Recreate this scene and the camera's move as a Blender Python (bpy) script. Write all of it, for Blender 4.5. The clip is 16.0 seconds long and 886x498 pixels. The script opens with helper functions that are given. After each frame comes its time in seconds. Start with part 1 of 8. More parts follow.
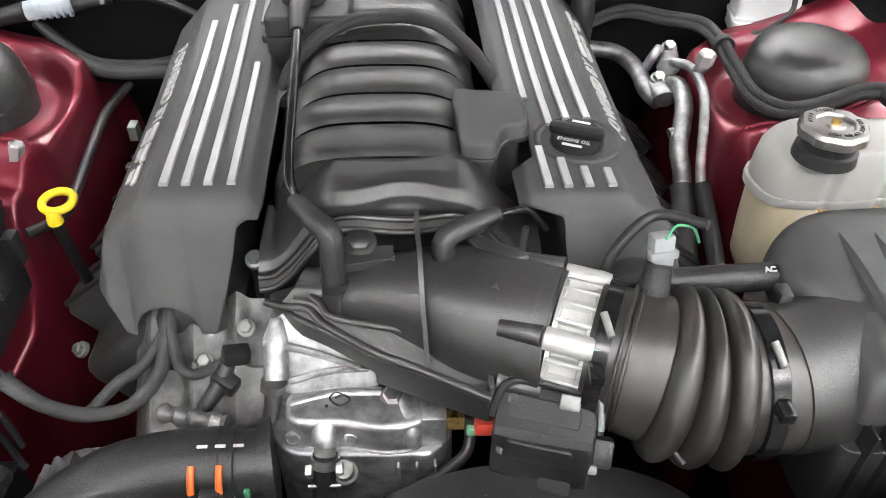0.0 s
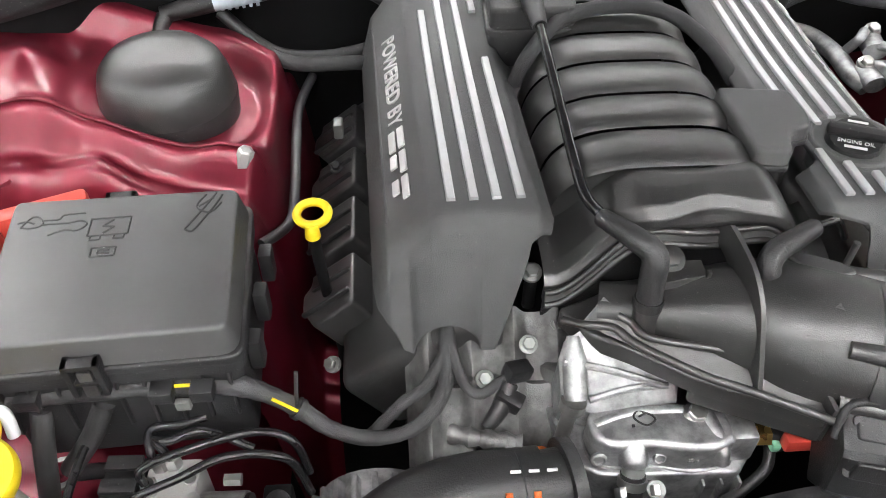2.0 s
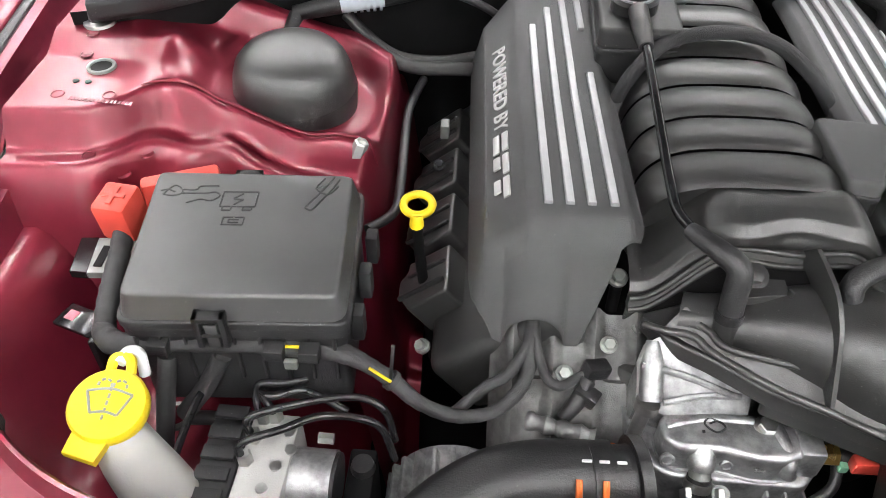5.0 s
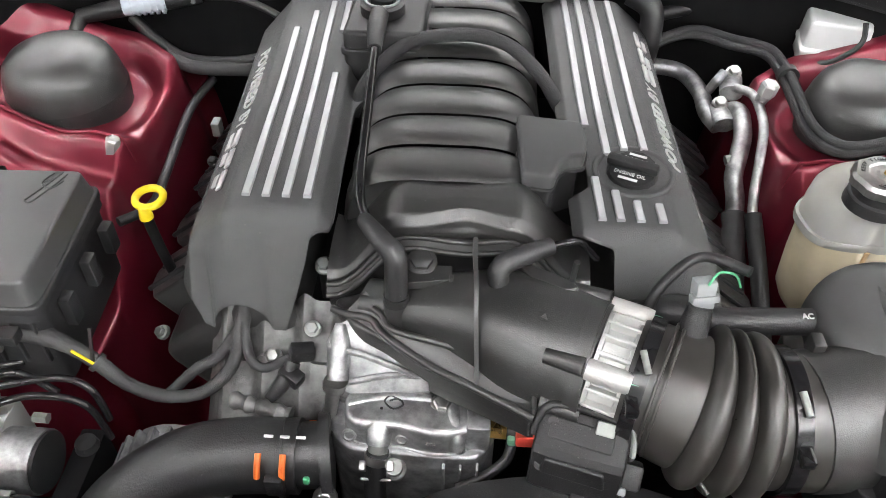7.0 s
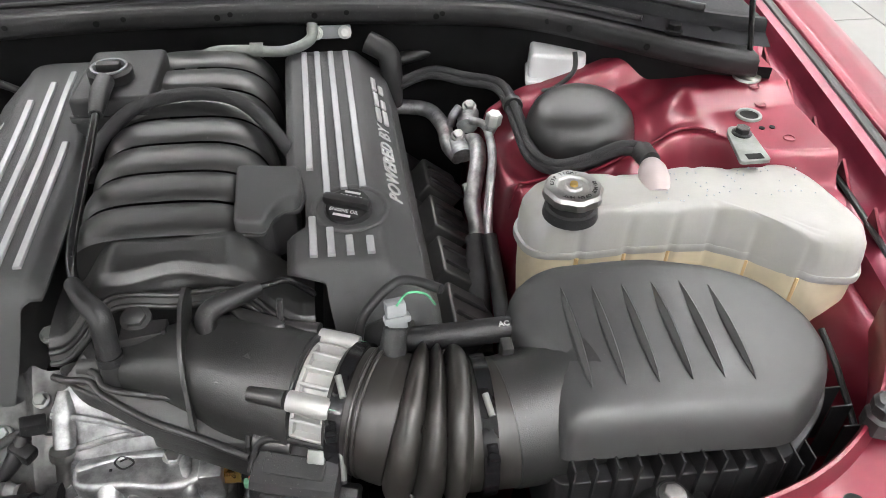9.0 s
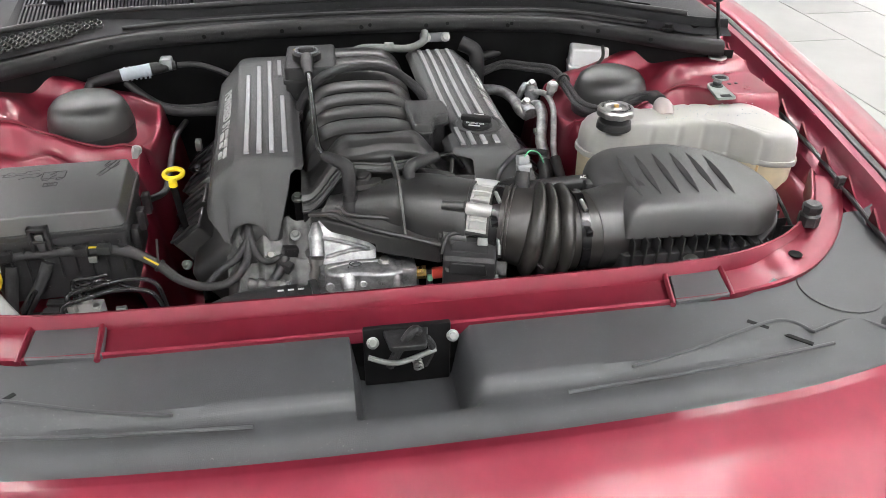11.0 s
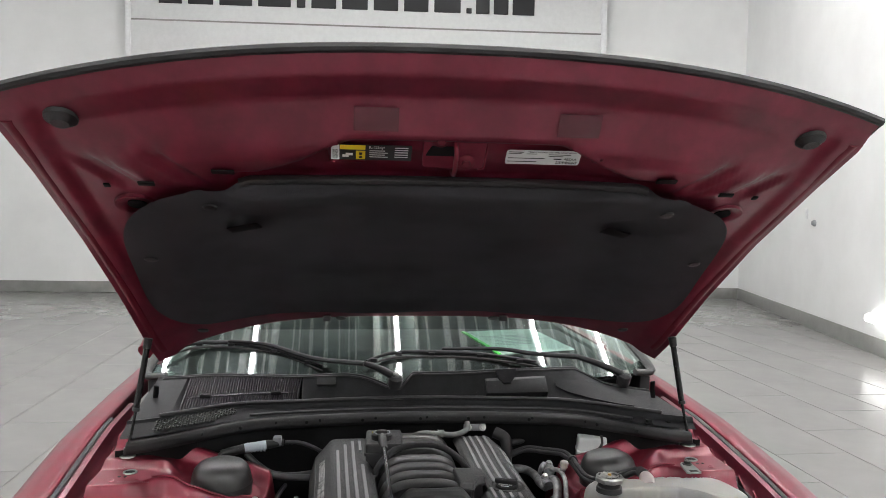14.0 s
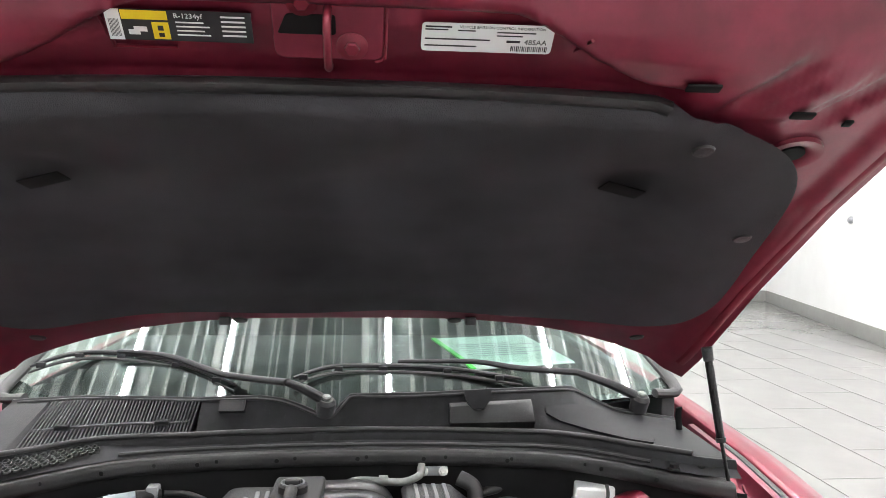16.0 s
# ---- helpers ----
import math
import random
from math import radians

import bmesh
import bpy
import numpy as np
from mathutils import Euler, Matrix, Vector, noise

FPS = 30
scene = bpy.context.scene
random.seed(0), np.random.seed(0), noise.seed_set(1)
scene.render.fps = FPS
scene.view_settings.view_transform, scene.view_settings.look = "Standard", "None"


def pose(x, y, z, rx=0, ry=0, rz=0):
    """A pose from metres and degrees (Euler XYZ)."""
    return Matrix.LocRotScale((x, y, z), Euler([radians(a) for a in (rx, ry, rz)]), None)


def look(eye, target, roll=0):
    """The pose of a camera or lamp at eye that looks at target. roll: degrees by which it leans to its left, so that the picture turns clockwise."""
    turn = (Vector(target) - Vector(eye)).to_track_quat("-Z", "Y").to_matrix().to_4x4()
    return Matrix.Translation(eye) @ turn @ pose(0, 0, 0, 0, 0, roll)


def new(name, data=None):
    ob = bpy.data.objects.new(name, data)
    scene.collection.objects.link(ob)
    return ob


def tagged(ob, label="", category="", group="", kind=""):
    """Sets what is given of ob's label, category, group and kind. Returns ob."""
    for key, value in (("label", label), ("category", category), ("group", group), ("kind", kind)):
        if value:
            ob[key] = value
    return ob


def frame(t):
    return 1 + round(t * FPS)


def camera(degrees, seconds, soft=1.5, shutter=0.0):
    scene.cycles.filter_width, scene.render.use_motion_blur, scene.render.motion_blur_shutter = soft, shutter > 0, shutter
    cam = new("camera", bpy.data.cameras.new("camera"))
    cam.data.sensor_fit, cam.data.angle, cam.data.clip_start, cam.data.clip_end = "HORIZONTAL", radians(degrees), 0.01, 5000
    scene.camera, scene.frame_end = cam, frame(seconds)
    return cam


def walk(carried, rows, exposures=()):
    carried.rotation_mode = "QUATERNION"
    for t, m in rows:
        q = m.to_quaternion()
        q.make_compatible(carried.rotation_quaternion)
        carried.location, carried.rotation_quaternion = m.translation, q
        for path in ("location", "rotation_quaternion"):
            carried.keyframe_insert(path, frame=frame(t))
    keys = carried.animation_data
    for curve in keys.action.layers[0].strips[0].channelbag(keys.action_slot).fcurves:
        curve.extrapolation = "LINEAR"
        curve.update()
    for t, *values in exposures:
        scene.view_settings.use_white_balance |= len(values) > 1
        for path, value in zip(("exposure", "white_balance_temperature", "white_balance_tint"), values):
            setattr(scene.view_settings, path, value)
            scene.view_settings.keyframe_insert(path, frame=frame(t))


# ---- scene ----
cam = camera(59.5, 16.0, soft=0.5)
PATH = [
    (0, (0.0258, 0.0616, 1.3248), (0.0892, 1.4536, 0.1224), 0.3),
    (0.5, (-0.0432, 0.0938, 1.323), (0.0534, 1.46, 0.0938), 0.3),
    (1, (-0.1178, 0.1168, 1.3202), (-0.0101, 1.4499, 0.0561), 0.3),
    (1.5, (-0.1914, 0.1352, 1.3358), (-0.0764, 1.4554, 0.0598), 0.4),
    (2, (-0.253, 0.1352, 1.3469), (-0.15, 1.4481, 0.0616), 0.5),
    (2.5, (-0.3054, 0.1233, 1.3588), (-0.2272, 1.4361, 0.0718), 1.3),
    (3, (-0.3238, 0.1187, 1.368), (-0.2981, 1.4352, 0.0828), 1.2),
    (3.2, (-0.3248, 0.1159, 1.3662), (-0.3165, 1.437, 0.0856), 1.3),
    (5.3, (-0.2484, 0.0782, 1.3791), (-0.3275, 1.4085, 0.1104), 0.4),
    (5.5, (-0.2272, 0.0727, 1.3874), (-0.3073, 1.4039, 0.1196), 0.4),
    (6, (-0.1536, 0.0626, 1.4048), (-0.2282, 1.3956, 0.1398), 0.4),
    (6.5, (-0.0653, 0.0626, 1.4131), (-0.1306, 1.392, 0.1426), 0.7),
    (7, (0.0193, 0.0598, 1.4021), (-0.0386, 1.3901, 0.1334), 0.8),
    (7.5, (0.0975, 0.0515, 1.4021), (0.0469, 1.3864, 0.1362), 0.9),
    (8, (0.1877, 0.0524, 1.4012), (0.1812, 1.4012, 0.15), 1.0),
    (8.5, (0.2291, 0.0478, 1.4076), (0.3404, 1.4278, 0.196), 1.1),
    (9, (0.1978, 0.0212, 1.4168), (0.3919, 1.4205, 0.2383), 0.9),
    (9.5, (0.1159, -0.0561, 1.437), (0.3533, 1.3616, 0.288), 0.8),
    (10, (0.011, -0.2061, 1.4554), (0.2631, 1.231, 0.3349), 0.7),
    (10.2, (-0.0138, -0.2696, 1.4582), (0.2401, 1.1776, 0.3505), 0.7),
    (12.3, (-0.1601, -0.9237, 1.5024), (0.1325, 0.7875, 0.8933), 1.1),
    (12.5, (-0.173, -0.9807, 1.518), (0.1242, 0.7599, 1.0019), 1.1),
    (13, (-0.195, -1.0709, 1.552), (0.0791, 0.725, 1.2622), 1.0),
    (13.5, (-0.2042, -1.0874, 1.5658), (0.0423, 0.7305, 1.4168), 1.0),
    (14, (-0.1904, -1.0718, 1.5585), (0.0304, 0.7526, 1.4637), 1.0),
    (14.5, (-0.1619, -1.0, 1.5447), (0.0442, 0.8262, 1.46), 0.9),
    (15, (-0.1159, -0.8482, 1.5125), (0.069, 0.9807, 1.4269), 0.9),
    (15.5, (-0.058, -0.7066, 1.4729), (0.1113, 1.1233, 1.3892), 0.8),
    (16, (0.0414, -0.4885, 1.472), (0.2125, 1.3414, 1.3864), 0.8),
]
walk(cam, [(t, look(eye, target, roll)) for t, eye, target, roll in PATH],
     [(0, 1.68), (3, 1.70), (5.5, 1.6), (8, 1.6), (9, 1.25), (10, 1.48), (12.5, 0.52), (14, 0.30), (14.5, 0.34), (15.5, 0.83), (16, 1.28)])

# ---- world, lamps of the hall ----
K = 0.92  # metres per plan unit; all places below are in plan units, the car's middle at x = 0, its nose towards -y

world = bpy.data.worlds.new("hall_air")
scene.world = world
world.use_nodes = True
world.node_tree.nodes["Background"].inputs[0].default_value = (0.8, 0.85, 0.9, 1)
world.node_tree.nodes["Background"].inputs[1].default_value = 0.12


# ---- materials ----
def node(nt, kind, **values):
    n = nt.nodes.new(kind)
    for key, value in values.items():
        n.inputs[key.replace("_", " ")].default_value = value
    return n


def material(name, color, rough=0.5, metal=0.0, coat=0.0, grain=0.0, grain_scale=400.0, vary=0.15, vary_scale=14.0, rough_vary=0.1,
             spec=0.5, transmission=0.0, subsurface=0.0, emit=0.0, second=None, ior=1.45, coat_rough=0.05, coat_ior=1.5, dust=0.0):
    """A Principled material with colour drift at a coarse scale and relief at a fine one."""
    m = bpy.data.materials.new(name)
    m.use_nodes = True
    nt = m.node_tree
    b = nt.nodes["Principled BSDF"]
    b.inputs["Metallic"].default_value = metal
    b.inputs["Coat Weight"].default_value = coat
    b.inputs["Coat Roughness"].default_value = coat_rough
    b.inputs["Coat IOR"].default_value = coat_ior
    b.inputs["Specular IOR Level"].default_value = spec
    b.inputs["Transmission Weight"].default_value = transmission
    b.inputs["Subsurface Weight"].default_value = subsurface
    b.inputs["Subsurface Radius"].default_value = (0.02, 0.02, 0.015)
    b.inputs["IOR"].default_value = ior
    if emit:
        b.inputs["Emission Color"].default_value = (*color, 1)
        b.inputs["Emission Strength"].default_value = emit
    geo = nt.nodes.new("ShaderNodeTexCoord")
    coarse = node(nt, "ShaderNodeTexNoise", Scale=vary_scale, Detail=4.0, Roughness=0.6)
    nt.links.new(geo.outputs["Object"], coarse.inputs["Vector"])
    mix = nt.nodes.new("ShaderNodeMix")
    mix.data_type = "RGBA"
    hi = second or tuple(min(1, c * (1 + vary)) for c in color)
    lo = color if second else tuple(c * (1 - vary) for c in color)
    mix.inputs["A"].default_value = (*lo, 1)
    mix.inputs["B"].default_value = (*hi, 1)
    ramp = node(nt, "ShaderNodeMapRange")
    ramp.inputs["From Min"].default_value, ramp.inputs["From Max"].default_value = 0.35, 0.65
    nt.links.new(coarse.outputs["Fac"], ramp.inputs["Value"])
    nt.links.new(ramp.outputs["Result"], mix.inputs["Factor"])
    base = mix.outputs["Result"]
    if dust:                                             # pale specks of settled dust
        speck = node(nt, "ShaderNodeTexNoise", Scale=560.0, Detail=1.0, Roughness=0.5)
        nt.links.new(geo.outputs["Object"], speck.inputs["Vector"])
        cut = node(nt, "ShaderNodeMapRange")
        cut.inputs["From Min"].default_value, cut.inputs["From Max"].default_value, cut.inputs["To Max"].default_value = 0.71, 0.80, dust
        nt.links.new(speck.outputs["Fac"], cut.inputs["Value"])
        over = nt.nodes.new("ShaderNodeMix")
        over.data_type = "RGBA"
        over.inputs["B"].default_value = (0.42, 0.41, 0.39, 1)
        nt.links.new(cut.outputs["Result"], over.inputs["Factor"])
        nt.links.new(base, over.inputs["A"])
        base = over.outputs["Result"]
    nt.links.new(base, b.inputs["Base Color"])
    fine = node(nt, "ShaderNodeTexNoise", Scale=grain_scale, Detail=3.0, Roughness=0.6)
    nt.links.new(geo.outputs["Object"], fine.inputs["Vector"])
    r = node(nt, "ShaderNodeMapRange")
    r.inputs["To Min"].default_value, r.inputs["To Max"].default_value = max(0.02, rough - rough_vary), min(1, rough + rough_vary)
    nt.links.new(coarse.outputs["Fac"], r.inputs["Value"])
    nt.links.new(r.outputs["Result"], b.inputs["Roughness"])
    if grain:
        bump = node(nt, "ShaderNodeBump", Strength=grain, Distance=0.002)
        nt.links.new(fine.outputs["Fac"], bump.inputs["Height"])
        nt.links.new(bump.outputs["Normal"], b.inputs["Normal"])
    return m


RED = material("red_pearl_paint", (0.200, 0.014, 0.033), 0.52, 0.76, 0.7, 0.03, 1800, vary=0.12, rough_vary=0.08, coat_rough=0.20, coat_ior=1.6)
RED_DULL = material("red_paint_inside", (0.20, 0.018, 0.042), 0.42, 0.55, 0.9, 0.06, 900, vary=0.18, coat_rough=0.20)
FILM = material("clear_tape_on_red", (0.105, 0.012, 0.024), 0.22, 0.3, 0.8, vary=0.1)
BLACK = material("black_moulded_plastic", (0.019, 0.019, 0.020), 0.40, grain=0.3, grain_scale=700, vary=0.3, spec=0.5, dust=0.35)
COVER = material("grained_dark_grey_plastic", (0.046, 0.047, 0.048), 0.44, grain=0.6, grain_scale=1300, vary=0.18, spec=1.0, dust=0.2)
MANIFOLD = material("satin_black_nylon", (0.026, 0.026, 0.026), 0.34, grain=0.2, grain_scale=900, vary=0.25, spec=1.0, dust=0.3)
LIDBLACK = material("matt_black_filter_lid", (0.052, 0.052, 0.053), 0.38, grain=0.2, grain_scale=1400, vary=0.15, spec=1.0, dust=0.2)
DUCT = material("brown_black_rubber", (0.030, 0.028, 0.026), 0.31, grain=0.05, grain_scale=900, vary=0.25, spec=0.8)
RUBBER = material("black_rubber", (0.020, 0.020, 0.021), 0.42, grain=0.25, grain_scale=500, vary=0.25, spec=0.6, dust=0.3)
TAPE = material("cloth_taped_loom", (0.034, 0.034, 0.035), 0.6, grain=0.5, grain_scale=900, vary=0.35, vary_scale=40)
BRAID = material("braided_sleeve", (0.035, 0.035, 0.037), 0.55, grain=1.0, grain_scale=900, vary=0.3)
# near-black: stands for the shade in holes and deep recesses, and colours dark parts
DARK = material("near_black_parts_and_shade", (0.006, 0.006, 0.0065), 0.65, vary=0.3, spec=0.2)
SHIELD = material("grey_black_moulded_panel", (0.036, 0.038, 0.042), 0.56, grain=0.25, grain_scale=900, vary=0.2, spec=1.0, dust=0.4)
COWLBLACK = material("black_weathered_plastic", (0.014, 0.014, 0.016), 0.5, grain=0.2, grain_scale=900, vary=0.3, spec=0.25, dust=0.15)
GLOSS = material("glossy_black_enamel", (0.012, 0.012, 0.013), 0.15, vary=0.1)
FELT = material("black_liner_felt", (0.034, 0.033, 0.038), 0.75, grain=0.5, grain_scale=600, vary=0.35, vary_scale=5, dust=0.12)
WORDS = material("pale_grey_paint", (0.46, 0.46, 0.46), 0.45, vary=0.05)
SILVER = material("silver_paint", (0.40, 0.405, 0.415), 0.38, 0.35, grain=0.15, grain_scale=900, vary=0.05)
CAST = material("cast_aluminium", (0.38, 0.385, 0.39), 0.42, 0.85, grain=0.22, grain_scale=950, vary=0.35, vary_scale=60, rough_vary=0.16)
SATIN = material("satin_aluminium", (0.52, 0.52, 0.51), 0.5, 0.55, grain=0.3, grain_scale=700, vary=0.08, rough_vary=0.05)
# a darker, blotchier tone of cast aluminium for head castings and heat wrap
DARKCAST = material("darker_cast_aluminium", (0.15, 0.15, 0.148), 0.50, 0.7, grain=0.35, grain_scale=700, vary=0.45, vary_scale=30, rough_vary=0.15)
ZINC = material("dull_zinc", (0.24, 0.25, 0.24), 0.52, 0.7, grain=0.15, vary=0.2, vary_scale=40)
STEEL = material("zinc_plated_steel", (0.46, 0.46, 0.45), 0.34, 1.0, grain=0.1, vary=0.2, vary_scale=40)
BRASS = material("brass", (0.60, 0.40, 0.13), 0.3, 0.9, vary=0.2)
MILK = material("milky_translucent_plastic", (0.41, 0.405, 0.385), 0.36, subsurface=0.4, grain=0.08, grain_scale=300, vary=0.04, vary_scale=20)
COOLANT = material("coolant_tinted_plastic", (0.66, 0.58, 0.42), 0.38, subsurface=0.3, vary=0.1)
AMBER = material("amber_fold", (0.70, 0.50, 0.26), 0.4, subsurface=0.3, vary=0.1)
PINK = material("pink_stained_plastic", (0.50, 0.43, 0.425), 0.4, subsurface=0.3, vary=0.1)
WHITE = material("white_plastic", (0.74, 0.75, 0.76), 0.4, vary=0.05)
PALE = material("pale_blue_grey_plastic", (0.42, 0.47, 0.52), 0.45, vary=0.05)
YELLOW = material("yellow_plastic", (0.72, 0.53, 0.015), 0.4, grain=0.1, vary=0.06)
REDCAP = material("red_plastic", (0.62, 0.07, 0.05), 0.4, grain=0.15, vary=0.1)
ORANGE = material("orange_plastic", (0.75, 0.16, 0.03), 0.45, vary=0.1)
GREEN = material("green_plastic", (0.08, 0.34, 0.17), 0.45, vary=0.1)
PALEGREEN = material("pale_green_plastic", (0.22, 0.50, 0.33), 0.45, vary=0.1)
GREY = material("grey_plastic", (0.24, 0.25, 0.26), 0.45, vary=0.1)
INK = material("dark_print", (0.02, 0.02, 0.022), 0.5, vary=0.05)
PRINT = material("white_print", (0.72, 0.72, 0.72), 0.5, vary=0.05)
PAPER = material("white_label_paper", (0.72, 0.73, 0.73), 0.45, vary=0.03)
MINT = material("pale_green_paper", (0.60, 0.78, 0.72), 0.6, vary=0.05)
LIME = material("lime_tape", (0.10, 0.75, 0.12), 0.5, vary=0.05)
WALL = material("white_wall_paint", (0.78, 0.79, 0.785), 0.55, grain=0.15, grain_scale=120, vary=0.03, vary_scale=1.5)
SKIRT = material("grey_skirting", (0.22, 0.22, 0.21), 0.4, vary=0.1, vary_scale=5)
TILE = material("grey_porcelain_tile", (0.24, 0.236, 0.228), 0.20, grain=0.04, grain_scale=60, vary=0.05, vary_scale=2, rough_vary=0.05)
GROUT = material("grey_grout", (0.21, 0.21, 0.20), 0.8, grain=0.3, vary=0.1)
DECK = material("grey_roof_deck", (0.26, 0.30, 0.29), 0.5, vary=0.2, vary_scale=2)
SHEET = material("white_ribbed_sheet", (0.78, 0.81, 0.80), 0.4, vary=0.05)
TUBE = material("lit_tube", (1.03, 1.0, 0.995), 0.4, emit=58.0, vary=0.0)
WALL_TUBE = material("lit_wall_tube", (1.0, 0.985, 0.96), 0.4, emit=5.0, vary=0.0)
GLASS = material("windshield_glass", (0.80, 0.95, 0.90), 0.02, transmission=1.0, vary=0.0, rough_vary=0.0, ior=1.9)
SEATS = material("dark_trim", (0.02, 0.02, 0.022), 0.7, vary=0.2)


# ---- building blocks ----
def thing(name, base, label, category, group="", kind=""):
    ob = new(name)
    ob.location = Vector(base) * K
    ob.empty_display_size = 0.05
    return tagged(ob, label, category, group, kind)


def origin_of(ob):
    p = Vector(ob.location)
    while ob.parent:
        ob = ob.parent
        p += ob.location
    return p


def part(name, bm, mat, parent=None, label="", sharp=38, kind=""):
    """Links bm, given in plan units, as one mesh under parent."""
    for v in bm.verts:
        v.co *= K
    at = Vector((0, 0, 0))
    if parent is not None:
        at = origin_of(parent)
        for v in bm.verts:
            v.co -= at
    bmesh.ops.recalc_face_normals(bm, faces=bm.faces)
    me = bpy.data.meshes.new(name)
    bm.to_mesh(me)
    bm.free()
    me.materials.append(mat)
    me.polygons.foreach_set("use_smooth", [True] * len(me.polygons))
    me.set_sharp_from_angle(angle=radians(sharp))
    ob = new(name, me)
    ob.parent = parent
    if label:
        ob["label"] = label
    if kind:
        ob["kind"] = kind
    return ob


def solo(name, bm, mat, label, category, group="", kind="", sharp=38):
    return tagged(part(name, bm, mat, None, sharp=sharp), label, category, group, kind)


def curve_through(pts, n=8):
    p = [Vector(q) for q in pts]
    if len(p) < 3:
        return p
    out = []
    for i in range(len(p) - 1):
        a, b, c, d = p[max(i - 1, 0)], p[i], p[i + 1], p[min(i + 2, len(p) - 1)]
        for j in range(n):
            t = j / n
            out.append(0.5 * (2 * b + (c - a) * t + (2 * a - 5 * b + 4 * c - d) * t * t + (3 * b - a - 3 * c + d) * t ** 3))
    return out + [p[-1]]


def loft(bm, rings, closed=True, caps=True):
    rows = [[bm.verts.new(p) for p in ring] for ring in rings]
    n = len(rows[0])
    for a, b in zip(rows, rows[1:]):
        for i in range(n if closed else n - 1):
            j = (i + 1) % n
            bm.faces.new((a[i], a[j], b[j], b[i]))
    if caps and closed:
        bm.faces.new(rows[0][::-1])
        bm.faces.new(rows[-1])
    return bm


def frames_along(line):
    up, out = None, []
    for i, p in enumerate(line):
        d = (line[min(i + 1, len(line) - 1)] - line[max(i - 1, 0)]).normalized()
        if up is None:
            up = Vector((0, 0, 1)) if abs(d.z) < 0.9 else Vector((0, 1, 0))
        side = d.cross(up).normalized()
        up = side.cross(d).normalized()
        out.append((p, side, up))
    return out


def tube(pts, r, seg=12, n=8, bm=None, flat=1.0, wave=None):
    """A round bar through pts; r: one radius, or one for each point; wave(s, length): a factor on it along the way."""
    bm = bm or bmesh.new()
    line = curve_through(pts, n)
    total = sum((b - a).length for a, b in zip(line, line[1:]))
    rings, run = [], 0.0
    for i, (p, side, up) in enumerate(frames_along(line)):
        if i:
            run += (line[i] - line[i - 1]).length
        if isinstance(r, (int, float)):
            q = r
        else:
            f = i / (len(line) - 1) * (len(r) - 1)
            k = min(int(f), len(r) - 2)
            q = r[k] + (r[k + 1] - r[k]) * (f - k)
        if wave:
            q *= wave(run, total)
        rings.append([p + q * (math.cos(a) * side + flat * math.sin(a) * up) for a in [2 * math.pi * j / seg for j in range(seg)]])
    return loft(bm, rings)


def rbox(x0, x1, y0, y1, z0, z1, b=0.004, seg=2, m=None, bm=None):
    out = bm or bmesh.new()
    t = bmesh.new()
    bmesh.ops.create_cube(t, size=1)
    for v in t.verts:
        v.co = Vector(((x0 + x1) / 2 + v.co.x * (x1 - x0), (y0 + y1) / 2 + v.co.y * (y1 - y0), (z0 + z1) / 2 + v.co.z * (z1 - z0)))
    if b:
        bmesh.ops.bevel(t, geom=t.edges, offset=b, segments=seg, affect="EDGES", profile=0.5)
    if m is not None:
        t.transform(m)
    return merge(out, t)


def merge(out, t):
    """Moves all of t into out."""
    made = [out.verts.new(v.co) for v in t.verts]
    t.verts.index_update()
    for f in t.faces:
        try:
            out.faces.new([made[v.index] for v in f.verts])
        except ValueError:
            pass
    t.free()
    return out


def rounded(outline, radius, n=4):
    """A polygon with its corners rounded."""
    p = [Vector(q) for q in outline]
    out = []
    for i, b in enumerate(p):
        a, c = p[i - 1], p[(i + 1) % len(p)]
        r = min(radius, (a - b).length * 0.45, (c - b).length * 0.45)
        s, e = b + (a - b).normalized() * r, b + (c - b).normalized() * r
        for j in range(n + 1):
            t = j / n
            out.append(s * (1 - t) ** 2 + 2 * b * t * (1 - t) + e * t * t)
    return out


def prism(outline, z0, z1, b=0.004, radius=0.0, bm=None, m=None, taper=0.0, seg=3):
    """An upright block over an outline in x and y, its upper rim rounded by b."""
    out = bm or bmesh.new()
    t = bmesh.new()
    p = [Vector((*q[:2], 0)) for q in (rounded([Vector((*q, 0)) for q in outline], radius) if radius else outline)]
    if sum(a.x * b.y - a.y * b.x for a, b in zip(p, p[1:] + p[:1])) < 0:
        p = p[::-1]
    rings = []
    for z, inset in [(z0, 0.0)] + [(z1 - b + b * math.sin(a), taper + b * (1 - math.cos(a))) for a in [math.pi / 2 * j / seg for j in range(seg + 1)]]:
        ring = []
        for i, q in enumerate(p):
            n = (p[(i + 1) % len(p)] - p[i - 1]).normalized()
            inward = Vector((-n.y, n.x, 0))
            ring.append(q + inward * inset + Vector((0, 0, z)))
        rings.append(ring)
    mid = sum(rings[-1], Vector()) / len(p)
    rim = rings[-1]
    for f in (0.02, 0.3, 0.65, 0.97):
        rings.append([q.lerp(mid, f) for q in rim])
    loft(t, rings)
    if m is not None:
        t.transform(m)
    return merge(out, t)


